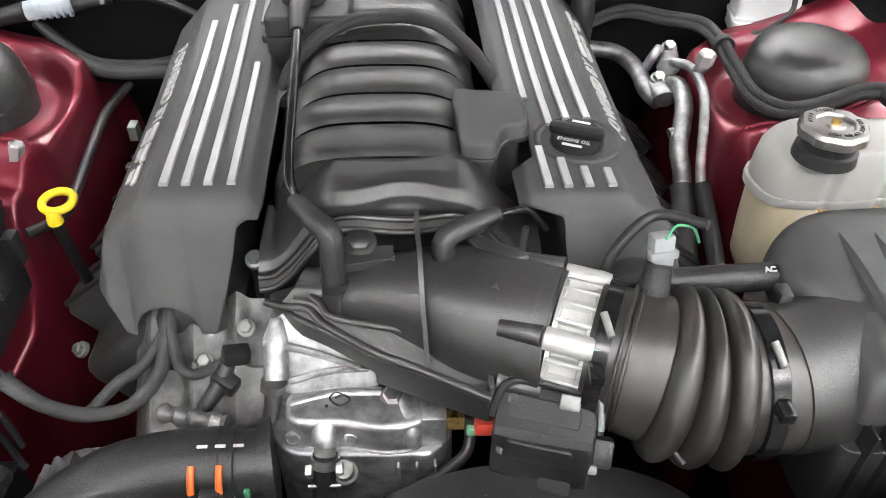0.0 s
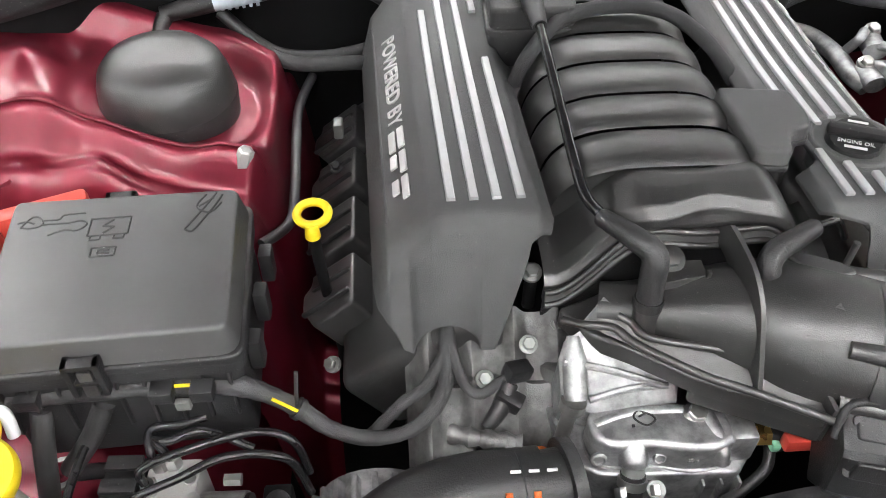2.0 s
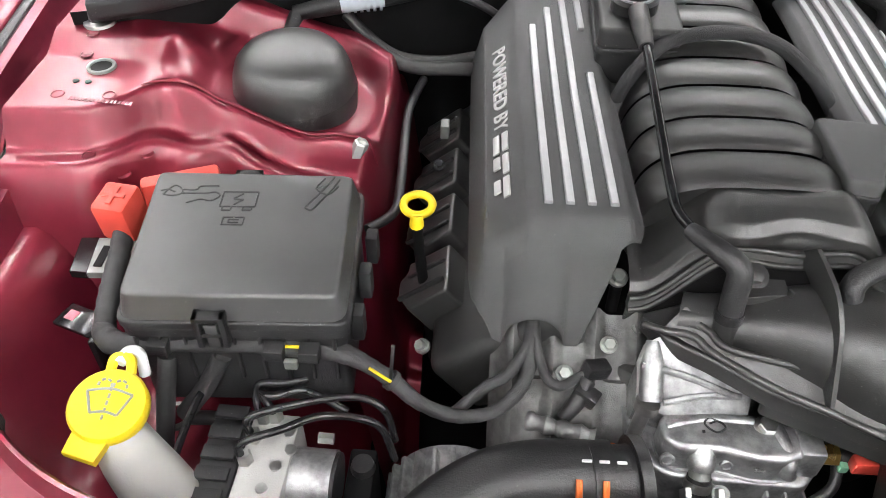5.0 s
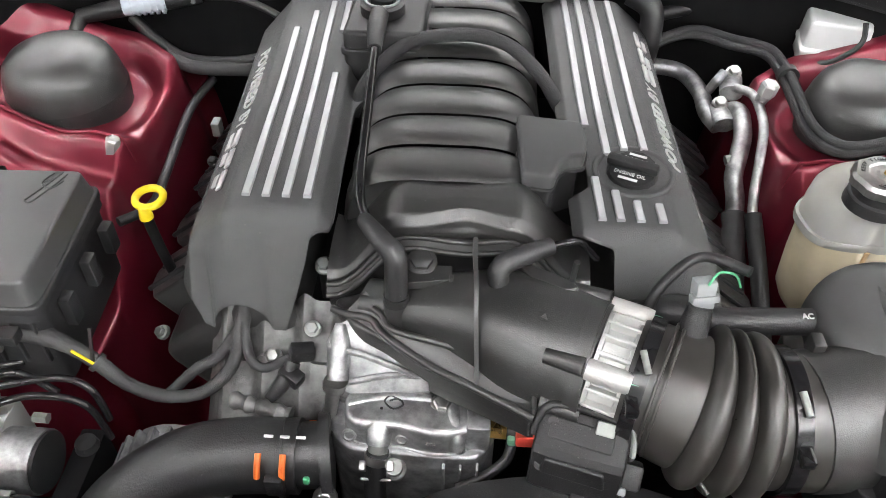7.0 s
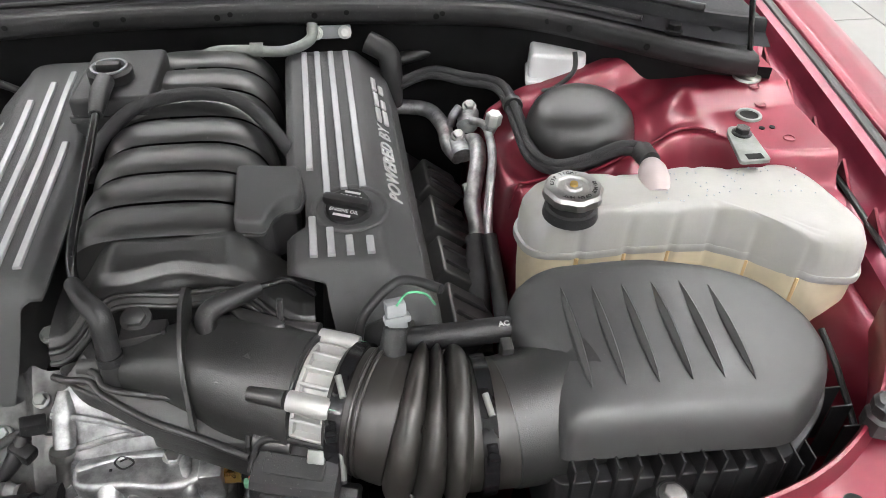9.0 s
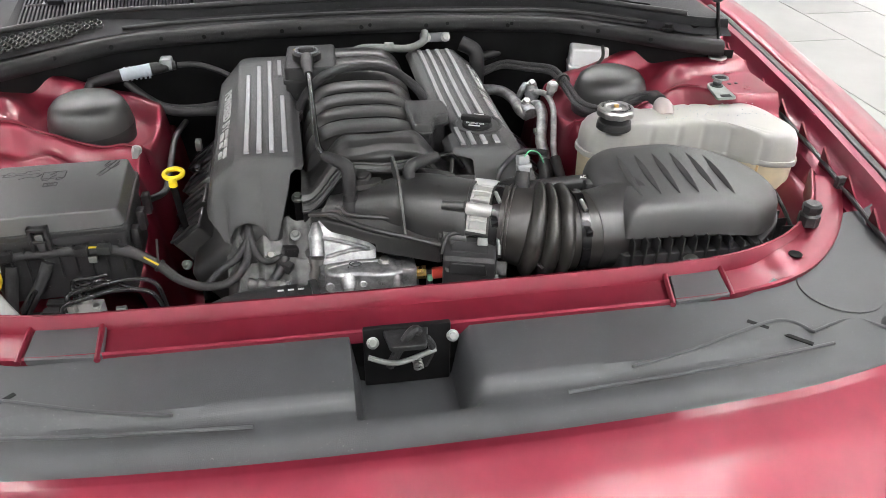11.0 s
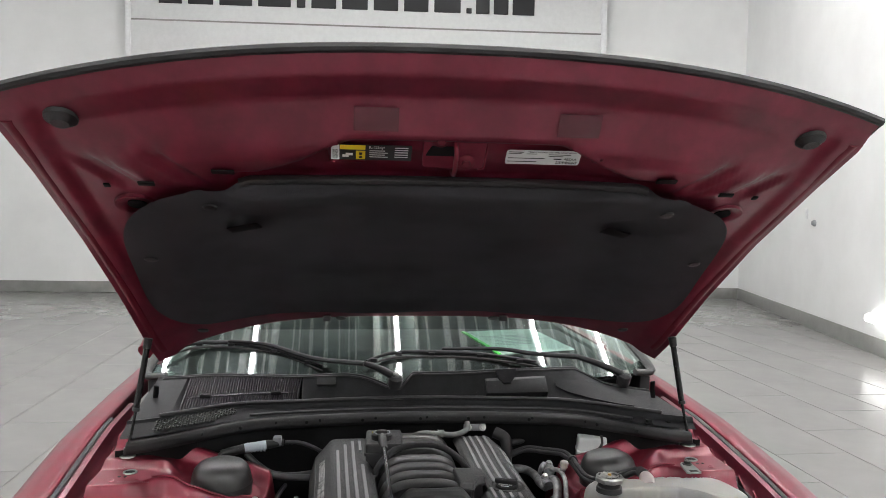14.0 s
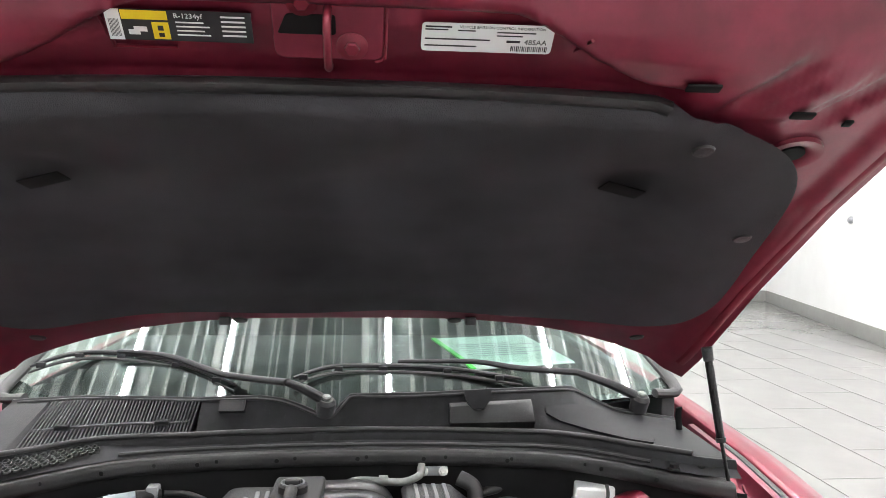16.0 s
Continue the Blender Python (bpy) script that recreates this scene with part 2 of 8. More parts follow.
def lathe(profile, m, seg=28, bm=None, teeth=0, depth=0.0):
    """A turned piece: (radius, height) up its own z, set by m. teeth, depth: flutes round it."""
    out = bm or bmesh.new()
    t = bmesh.new()
    rings = []
    for r, z in profile:
        rings.append([Vector(((r * (1 + depth * (math.cos(teeth * a) > 0))) * math.cos(a), (r * (1 + depth * (math.cos(teeth * a) > 0))) * math.sin(a), z))
                      for a in [2 * math.pi * i / seg for i in range(seg)]])
    loft(t, rings, caps=profile[0] != profile[-1])
    t.transform(m)
    return merge(out, t)


def at(x, y, z, rx=0, ry=0, rz=0):
    return pose(x, y, z, rx, ry, rz)


def toward(p, d):
    """A pose at p whose z points along d."""
    return Matrix.Translation(p) @ Vector(d).normalized().to_track_quat("Z", "Y").to_matrix().to_4x4()


def sheet(fn, nu, nv, bm=None, thick=0.0, down=(0, 0, -1)):
    """A surface fn(u, v), u and v from 0 to 1; with thickness, a closed slab."""
    bm = bm or bmesh.new()
    top = [[Vector(fn(i / nu, j / nv)) for i in range(nu + 1)] for j in range(nv + 1)]
    a = [[bm.verts.new(p) for p in row] for row in top]
    for j in range(nv):
        for i in range(nu):
            bm.faces.new((a[j][i], a[j][i + 1], a[j + 1][i + 1], a[j + 1][i]))
    if thick:
        b = [[bm.verts.new(p + Vector(down) * thick) for p in row] for row in top]
        for j in range(nv):
            for i in range(nu):
                bm.faces.new((b[j][i], b[j + 1][i], b[j + 1][i + 1], b[j][i + 1]))
        rim = [(0, i) for i in range(nu)] + [(j, nu) for j in range(nv)] + [(nv, i) for i in range(nu, 0, -1)] + [(j, 0) for j in range(nv, 0, -1)]
        for (j, i), (l, k) in zip(rim, rim[1:] + rim[:1]):
            bm.faces.new((a[j][i], b[j][i], b[l][k], a[l][k]))
    return bm


def smooth(a, b, x):
    t = max(0.0, min(1.0, (x - a) / (b - a)))
    return t * t * (3 - 2 * t)


def interp(x, pts):
    for (x0, y0), (x1, y1) in zip(pts, pts[1:]):
        if x <= x1:
            t = max(0.0, (x - x0) / (x1 - x0))
            return y0 + (y1 - y0) * t
    return pts[-1][1]


def hexbolt(p, d=(0, 0, 1), r=0.009, h=0.007, flange=1.35, bm=None):
    m = toward(p, d)
    bm = lathe([(0.0005, -0.004), (r * flange, -0.004), (r * flange, 0.001), (r * 1.1, 0.002)], m, 18, bm)
    return lathe([(0.0005, 0.0), (r, 0.0), (r, h - 0.001), (r * 0.86, h), (0.0005, h)], m, 6, bm)


def lettering(text, size, m, height=0.0006, bold=0.0, spacing=1.0):
    """Raised letters as a bmesh in plan units: the text's middle at m's origin, reading along its x, facing its z."""
    cu = bpy.data.curves.new("letters", "FONT")
    cu.body, cu.size, cu.align_x, cu.align_y = text, size, "CENTER", "CENTER"
    cu.extrude, cu.offset, cu.space_character, cu.resolution_u = height, bold, spacing, 3
    ob = bpy.data.objects.new("letters", cu)
    scene.collection.objects.link(ob)
    me = bpy.data.meshes.new_from_object(ob.evaluated_get(bpy.context.evaluated_depsgraph_get()))
    bm = bmesh.new()
    bm.from_mesh(me)
    bpy.data.objects.remove(ob)
    bpy.data.curves.remove(cu)
    bpy.data.meshes.remove(me)
    bm.transform(m)
    return bm


def bars(rows, m, h=0.0005, bm=None):
    """Flat bars (x, y, width, height) on the plane of m, for writing that cannot be read."""
    out = bm or bmesh.new()
    for x, y, w, l in rows:
        rbox(x, x + w, y, y + l, 0, h, 0, m=m, bm=out)
    return out


# ---- the hall ----
HALL_TOP = 6.6
BACK_L, BACK_R, FRONT_R = (-9.5, 14.45), (7.57, 13.55), (5.0, 2.0)


def wall_between(name, a, b, label, t=0.2):
    a, b = Vector((*a, 0)), Vector((*b, 0))
    d = (b - a).normalized()
    n = Vector((d.y, -d.x, 0)) * t
    bm = bmesh.new()
    loft(bm, [[a, b, b - n, a - n], [p + Vector((0, 0, HALL_TOP)) for p in (a, b, b - n, a - n)]])
    return solo(name, bm, WALL, label, "wall", kind="structure", sharp=20)


def skirting_between(a, b):
    a, b = Vector((*a, 0)), Vector((*b, 0))
    d = (b - a).normalized()
    n = Vector((d.y, -d.x, 0))
    bm = bmesh.new()
    loft(bm, [[p + n * o + Vector((0, 0, z)) for o, z in ((0.003, 0.002), (0.022, 0.002), (0.022, 0.20), (0.016, 0.21), (0.003, 0.21))] for p in (a, b)])
    return solo("baseboard", bm, SKIRT, "grey skirting tile along the foot of the white wall", "baseboard", kind="structure")


corners = [BACK_L, BACK_R, FRONT_R, (5.0, -9.0), (-9.5, -9.0)]
for name, a, b in zip(("wall_north", "wall_east", "wall_east_front", "wall_south", "wall_west"), corners, corners[1:] + corners[:1]):
    wall_between(name, a, b, "plain white painted hall wall")
    skirting_between(a, b)

bm = bmesh.new()
rbox(-9.7, 7.9, -9.2, 14.7, -0.1, -0.006, 0, bm=bm)
solo("floor", bm, GROUT, "grey tiled showroom floor with thin joints", "floor", kind="structure")
FLOOR = bpy.data.objects["floor"]

bm = bmesh.new()
rbox(-9.7, 7.9, -9.2, 14.7, HALL_TOP, HALL_TOP + 0.1, 0, bm=bm)
solo("ceiling", bm, DECK, "grey metal roof deck between white battens", "ceiling", kind="structure", sharp=20)
bm = bmesh.new()
x = -9.4
rib = random.Random(3)
while x < 7.6:
    w = rib.choice((0.02, 0.03, 0.05, 0.10))
    rbox(x, x + w, -9.0, 13.4, HALL_TOP - 0.04, HALL_TOP - 0.003, 0, bm=bm)
    x += w + rib.uniform(0.06, 0.26)
solo("ceiling_battens", bm, SHEET, "white battens running along the roof deck", "ceiling", kind="structure", sharp=20)


def ceiling_light(x, y0, y1):
    ob = thing("ceiling_light", (x, (y0 + y1) / 2, HALL_TOP - 0.12), "long white ceiling strip light, switched on", "ceiling light", "strip lights under the ceiling")
    part("housing", rbox(x - 0.05, x + 0.05, y0, y1, HALL_TOP - 0.10, HALL_TOP - 0.04, 0.006), WHITE, ob)
    part("tube", tube([(x, y0 + 0.02, HALL_TOP - 0.13), (x, y1 - 0.02, HALL_TOP - 0.125)], 0.026, 10), TUBE, ob, "glowing white tube")
    for y in (y0 + 0.5, y1 - 0.5):
        part("bracket", rbox(x - 0.02, x + 0.02, y - 0.02, y + 0.02, HALL_TOP - 0.05, HALL_TOP, 0.002), WHITE, ob)


for x in (-5.2, -3.0, -1.75, 0.33, 2.5, 3.6):
    if x != -3.0:
        ceiling_light(x, -7.4, -0.8)
    ceiling_light(x, 1.5, 3.8)
    ceiling_light(x, 4.2, 9.8)


def wall_light():
    """The lit tube low on the slanting east wall."""
    d = (Vector((*FRONT_R, 0)) - Vector((*BACK_R, 0))).normalized()
    n = Vector((d.y, -d.x, 0))
    if n.x > 0:
        n = -n
    a = Vector((*BACK_R, 0)) + d * 6.0 + n * 0.06 + Vector((0, 0, 0.44))
    ob = thing("wall_light", a + d * 0.7, "lit white tube lamp fixed low on the white wall", "wall light")
    part("tube", tube([a, a + d * 1.6], 0.055, 12), WALL_TUBE, ob, "glowing white tube")
    part("backplate", tube([a - n * 0.05 - d * 0.03, a - n * 0.05 + d * 1.53], 0.03, 8), WHITE, ob)


wall_light()


def wall_sign():
    """The large white board on the far wall with a dark line of lettering, drawn as plain blocks."""
    y = 13.70
    ob = thing("wall_sign", (0.15, y, 4.2), "large white board with a line of dark grey block shapes", "sign")
    rz = -3.0
    m = at(0.15, y + 0.03, 5.2, 90, 0, rz)
    part("board", rbox(-4.4, 4.4, -1.0, 1.1, 0, 0.05, 0.004, m=m), PAPER, ob)
    for s in (-4.5, 4.4):
        part("upright", rbox(s, s + 0.1, -1.6, 1.25, 0, 0.09, 0.006, m=m), WHITE, ob, "pale grey upright of the frame")
    part("ledge", rbox(-4.4, 4.4, -0.12, -0.09, 0.05, 0.056, 0.0, m=m), SKIRT, ob)
    x = -3.9
    for i, w in enumerate((0.42, 0.46, 0.60, 0.60, 0.16, 0.46, 0.48, 0.46, 0.46, 0.50)):
        part("letter_block", rbox(x, x + w, 0.2, 0.85, 0.05, 0.075, 0.01, m=m), INK, ob, "dark grey block")
        x += w + 0.11
    for w in (0.10, 0.26, 0.28, 0.42):
        part("letter_block", rbox(x, x + w, 0.2, 0.30 if w < 0.2 else 0.52, 0.05, 0.075, 0.01, m=m), INK, ob, "dark grey block")
        x += w + 0.08


wall_sign()


def socket_outlet():
    d = (Vector((*FRONT_R, 0)) - Vector((*BACK_R, 0))).normalized()
    n = Vector((d.y, -d.x, 0))
    n = -n if n.x > 0 else n
    p = Vector((*BACK_R, 0)) + d * 3.6 + Vector((0, 0, 1.72))
    ob = thing("socket_outlet", p, "white socket plate on the white wall", "socket")
    m = toward(p, n)
    part("plate", rbox(-0.05, 0.05, -0.08, 0.08, 0.0, 0.012, 0.003, m=m), WHITE, ob)
    for s in (-0.035, 0.035):
        part("insert", rbox(-0.022, 0.022, s - 0.022, s + 0.022, 0.012, 0.017, 0.004, m=m), PAPER, ob)
    p = p + d * 0.35 - Vector((0, 0, 0.14))
    ob = thing("wall_stop", p, "small grey round stop on the wall", "wall stop")
    part("knob", lathe([(0.001, 0), (0.05, 0), (0.05, 0.02), (0.03, 0.05), (0.001, 0.055)], toward(p, n), 16), GREY, ob)


socket_outlet()


# ---- the car's shell ----
BODY = thing("car", (0, 1.0, 0.0), "dark red coupe with its bonnet raised, parked on the tiled floor", "car")

GAP_X = [(-0.1, 0.825), (0.05, 0.845), (0.2, 0.868), (0.5, 0.900), (0.75, 0.915), (1.1, 0.938), (1.3, 0.952), (1.75, 0.965), (2.6, 0.98)]
GAP_Z = [(-0.1, 0.87), (0.05, 0.90), (0.2, 0.92), (0.5, 0.955), (0.75, 0.975), (1.1, 1.0), (1.3, 1.01), (1.75, 1.02), (2.6, 1.03)]


def gap_x(side, y):
    return interp(y, GAP_X) + (0.022 * smooth(0.3, 0.9, y) if side > 0 else 0.008)


def fender(side):
    def fn(u, v):
        y = -0.04 + 2.45 * v ** 1.15
        x, z = gap_x(side, y), interp(y, GAP_Z)
        o, dz = [interp(u * 9, [(i, q[k]) for i, q in enumerate(((0.004, -0.06), (0.0, -0.012), (0.004, -0.002), (0.014, 0.002), (0.05, 0.002), (0.085, -0.01), (0.12, -0.045), (0.145, -0.13), (0.15, -0.35), (0.12, -0.62)))]) for k in (0, 1)]
        return side * (x + o), y, z + dz
    part("fender", sheet(fn, 36, 40), RED, BODY, "glossy dark red wing", sharp=60)

    def inner(u, v):
        y = 0.22 + 1.35 * v
        x, z = gap_x(side, y), interp(y, GAP_Z)
        o, dz = [interp(u * 7, [(i, q[k]) for i, q in enumerate(((-0.012, -0.010), (-0.020, -0.004), (-0.034, -0.006), (-0.045, -0.035), (-0.062, -0.050), (-0.085, -0.052), (-0.095, -0.10), (-0.10, -0.30)))]) for k in (0, 1)]
        return side * (x + o), y, z + dz
    line = [(side * (gap_x(side, y) - 0.004), y, interp(y, GAP_Z) - 0.010) for y in [0.10 + 0.10 * i for i in range(14)]]
    part("wing_seal", tube(line, 0.0085, 10, 3, flat=0.6), RUBBER, BODY, "black rubber strip in the bonnet gap")
    part("inner_wing", sheet(inner, 21, 30), RED_DULL, BODY, "matt dark red inner wing rail")
    for i in range(9):
        y = 0.42 + 0.098 * i
        x, z = gap_x(side, y) - 0.066, interp(y, GAP_Z) - 0.050
        a, b, c = Vector((side * x, y - 0.024, z)), Vector((side * x, y + 0.024, z)), Vector((side * (x - 0.016), y + 0.002, z + 0.050))
        d = Vector((side * 0.004, 0, 0))
        bm = bmesh.new()
        loft(bm, [[a, b, c], [a + d, b + d, c + d]])
        part("tab", bm, RED, BODY, "red folded triangular tab", sharp=10)
    line = [(side * (gap_x(side, y) - 0.072), y, interp(y, GAP_Z) - 0.035 + 0.004 * math.sin(y * 20)) for y in (0.35, 0.5, 0.65, 0.8, 0.95, 1.08, 1.2)]
    part("cable", tube(line, 0.0042, 8), RUBBER, BODY, "thin black cable along the wing")
    for y in (0.55, 0.86):
        part("cable_clip", rbox(side * (gap_x(side, y) - 0.072) - 0.008, side * (gap_x(side, y) - 0.072) + 0.008, y - 0.006, y + 0.006, interp(y, GAP_Z) - 0.045, interp(y, GAP_Z) - 0.022, 0.002), BLACK, BODY)


for side in (-1, 1):
    fender(side)


TOWER_EDGE = [(0.36, 0.850), (0.42, 0.865), (0.53, 0.874), (0.62, 0.898), (0.69, 0.906), (0.745, 0.835), (0.85, 0.820)]
TOWER_TOP = [(0.36, 0.915), (0.42, 0.925), (0.53, 0.944), (0.62, 0.968), (0.70, 0.986), (0.85, 0.992)]


def tower_height(x, y):
    """The pressed turret round a damper top; x counts outwards."""
    edge = sum(interp(x + d, TOWER_EDGE) for d in (-0.02, -0.01, 0, 0.01, 0.02)) / 5
    z = sum(interp(x + d, TOWER_TOP) for d in (-0.03, -0.015, 0, 0.015, 0.03)) / 5
    back = 1.045 + 0.055 * smooth(0.40, 0.50, x)
    z += (0.012 + 0.020 * smooth(0.5, 0.7, x)) * smooth(back - 0.035, back, y) - 0.10 * smooth(back + 0.012, back + 0.06, y) * smooth(0.72, 0.62, x)
    inside = 1 - smooth(0.64, 0.71, x)
    z -= 0.016 * inside * smooth(edge + 0.006, edge + 0.035, y) * smooth(back, back - 0.05, y)
    z += 0.016 * smooth(0.70, 0.76, x) * smooth(0.935, 0.985, y)
    r = math.hypot(x - 0.547, y - 0.975)
    z -= 0.012 * smooth(0.13, 0.10, r)
    z += 0.016 * math.exp(-(((x - 0.70) / 0.026) ** 2 + ((y - 0.985) / 0.03) ** 2)) - 0.014 * math.exp(-(((x - 0.665) / 0.02) ** 2 + ((y - 1.03) / 0.03) ** 2))
    d = edge - y
    z -= 0.045 * smooth(-0.002, 0.030, d) + 0.15 * smooth(0.045, 0.13, d)
    z += 0.012 * math.exp(-(((x - 0.60) / 0.03) ** 2 + ((d - 0.04) / 0.03) ** 2)) - 0.010 * math.exp(-(((x - 0.665) / 0.03) ** 2 + ((d - 0.04) / 0.03) ** 2))
    inner = 0.415 + 0.02 * smooth(0.90, 0.84, y)
    z -= 0.34 * smooth(inner + 0.012, inner - 0.045, x)
    return z


def strut_tower(side):
    def fn(u, v):
        x, y = 0.37 + 0.48 * u, 0.66 + 0.52 * v
        return side * x, y, tower_height(x, y)
    ob = part("strut_tower", sheet(fn, 150, 170), RED, BODY, "glossy red pressed damper tower", sharp=70)
    bm = bmesh.new()
    for x, y in ((0.772, 0.92), (0.79, 0.885), (0.775, 0.885)):
        r = 0.013 if y > 0.9 else 0.004
        z = tower_height(x, y)
        lathe([(0.0005, 0.0012), (r, 0.0012), (r, 0.0)], at(side * x, y, z), 16, bm)
    part("drain_hole", bm, DARK, ob)
    part("hole_rim", lathe([(0.013, 0.0), (0.0185, 0.0), (0.0175, 0.003), (0.014, 0.003), (0.013, 0.0)], at(side * 0.772, 0.92, tower_height(0.772, 0.92)), 20), ZINC, ob)
    line = []
    for i in range(31):
        x = 0.425 + 0.285 * i / 30
        y = sum(interp(x + d, TOWER_EDGE) for d in (-0.02, -0.01, 0, 0.01, 0.02)) / 5 + 0.006
        line.append((side * x, y, tower_height(x, y) + 0.002))
    part("flange_edge", tube(line, [0.001] + [0.0024] * 14 + [0.001], 8, 3), RED, ob, "folded edge of the pressing")
    bm = bmesh.new()
    for x, y in ((0.80, 0.945), (0.80, 0.975), (0.74, 0.86), (0.72, 0.80), (0.80, 0.855), (0.70, 0.83), (0.755, 0.80)):
        lathe([(0.0085, 0.0), (0.008, 0.0012), (0.0068, 0.0014), (0.0065, 0.0004), (0.0005, 0.0004)], at(side * x, y, tower_height(x, y)), 16, bm)
    part("spot_weld", bm, RED, ob, kind="stuff")
    if side < 0:
        m = at(-0.745, 0.845, tower_height(0.745, 0.845) + 0.0015, 0, 0, -6)
        part("stamped_mark", bars([(-0.040 + 0.0048 * i, -0.0035, 0.0030, 0.007) for i in range(17)], m), RED_DULL, ob, "row of small stamped bars")


for side in (-1, 1):
    strut_tower(side)

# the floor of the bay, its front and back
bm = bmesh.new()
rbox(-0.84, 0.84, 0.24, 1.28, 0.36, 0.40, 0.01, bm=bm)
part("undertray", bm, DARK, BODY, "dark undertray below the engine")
for side in (-1, 1):
    def wheelhouse(u, v, side=side):
        x, y = 0.43 + 0.42 * u, 0.36 + 0.40 * v
        z = 0.74 - 0.20 * smooth(0.52, 0.43, x) + 0.14 * smooth(0.70, 0.82, x) - 0.05 * math.exp(-((y - 0.42) / 0.08) ** 2)
        return side * x, y, z
    part("wheelhouse", sheet(wheelhouse, 24, 20), RED, BODY, "dull red wheelhouse panel", sharp=70)


def bar_point(s, off, dz):
    """A point on the front rail: s from -1 to 1 along it, off towards the nose."""
    pts = [(0.0, 0.315, 0.905), (0.40, 0.318, 0.905), (0.54, 0.328, 0.905), (0.64, 0.356, 0.908), (0.72, 0.410, 0.912), (0.785, 0.485, 0.918), (0.84, 0.58, 0.925)]
    f = abs(s) * 6
    line = curve_through(pts, 6)
    i = min(int(f * 6), len(line) - 2)
    t = f * 6 - i
    p = line[i].lerp(line[i + 1], t)
    d = (line[i + 1] - line[i]).normalized()
    n = Vector((d.y, -d.x, 0))
    q = p + n * off
    return Vector((math.copysign(1, s) * q.x, q.y, q.z + dz)) if s else Vector((0, q.y, q.z + dz))


def front_rail():
    prof = [(-0.048, -0.045), (-0.050, 0.004), (-0.047, 0.008), (-0.043, 0.008), (-0.040, 0.003), (-0.034, -0.004), (-0.006, -0.006), (0.012, -0.008), (0.022, -0.010), (0.026, -0.012), (0.028, -0.03)]
    rows = []
    for k in range(97):
        s = -1 + 2 * k / 96
        w = 1.0 - 0.22 * smooth(0.40, 0.8, abs(s))
        low = 0.012 * smooth(0.52, 0.40, abs(s))
        rows.append([bar_point(s, o * w, dz - (low if -0.038 < o < 0.018 else 0)) for o, dz in prof])
    bm = bmesh.new()
    loft(bm, rows, closed=False)
    ob = part("front_rail", bm, RED, BODY, "glossy red front crossmember", sharp=45)
    for side in (-1, 1):
        part("rail_hole", lathe([(0.0005, 0.001), (0.011, 0.001), (0.011, 0.0)], at(side * 0.652, 0.370, 0.9035), 18), DARK, ob)
        out = [(0.414, 0.289), (0.513, 0.297), (0.526, 0.362), (0.433, 0.361)] if side > 0 else [(-0.508, 0.296), (-0.405, 0.288), (-0.412, 0.362), (-0.508, 0.364)]
        part("plastic_patch", prism(out, 0.876, 0.8945, 0.002, 0.006), SHIELD, ob, "black plastic tongue over the rail")
        for (x0, y0), (x1, y1) in ((out[0], out[3]), (out[1], out[2])):
            part("fold", tube([(x0 - 0.006, y0 - 0.004, 0.892), (x1 - 0.006, y1 + 0.006, 0.896)], 0.0045, 8), RED, ob)


front_rail()


def front_edge(x):
    return 0.092 + 0.080 * (abs(x) / 0.87) ** 2.4


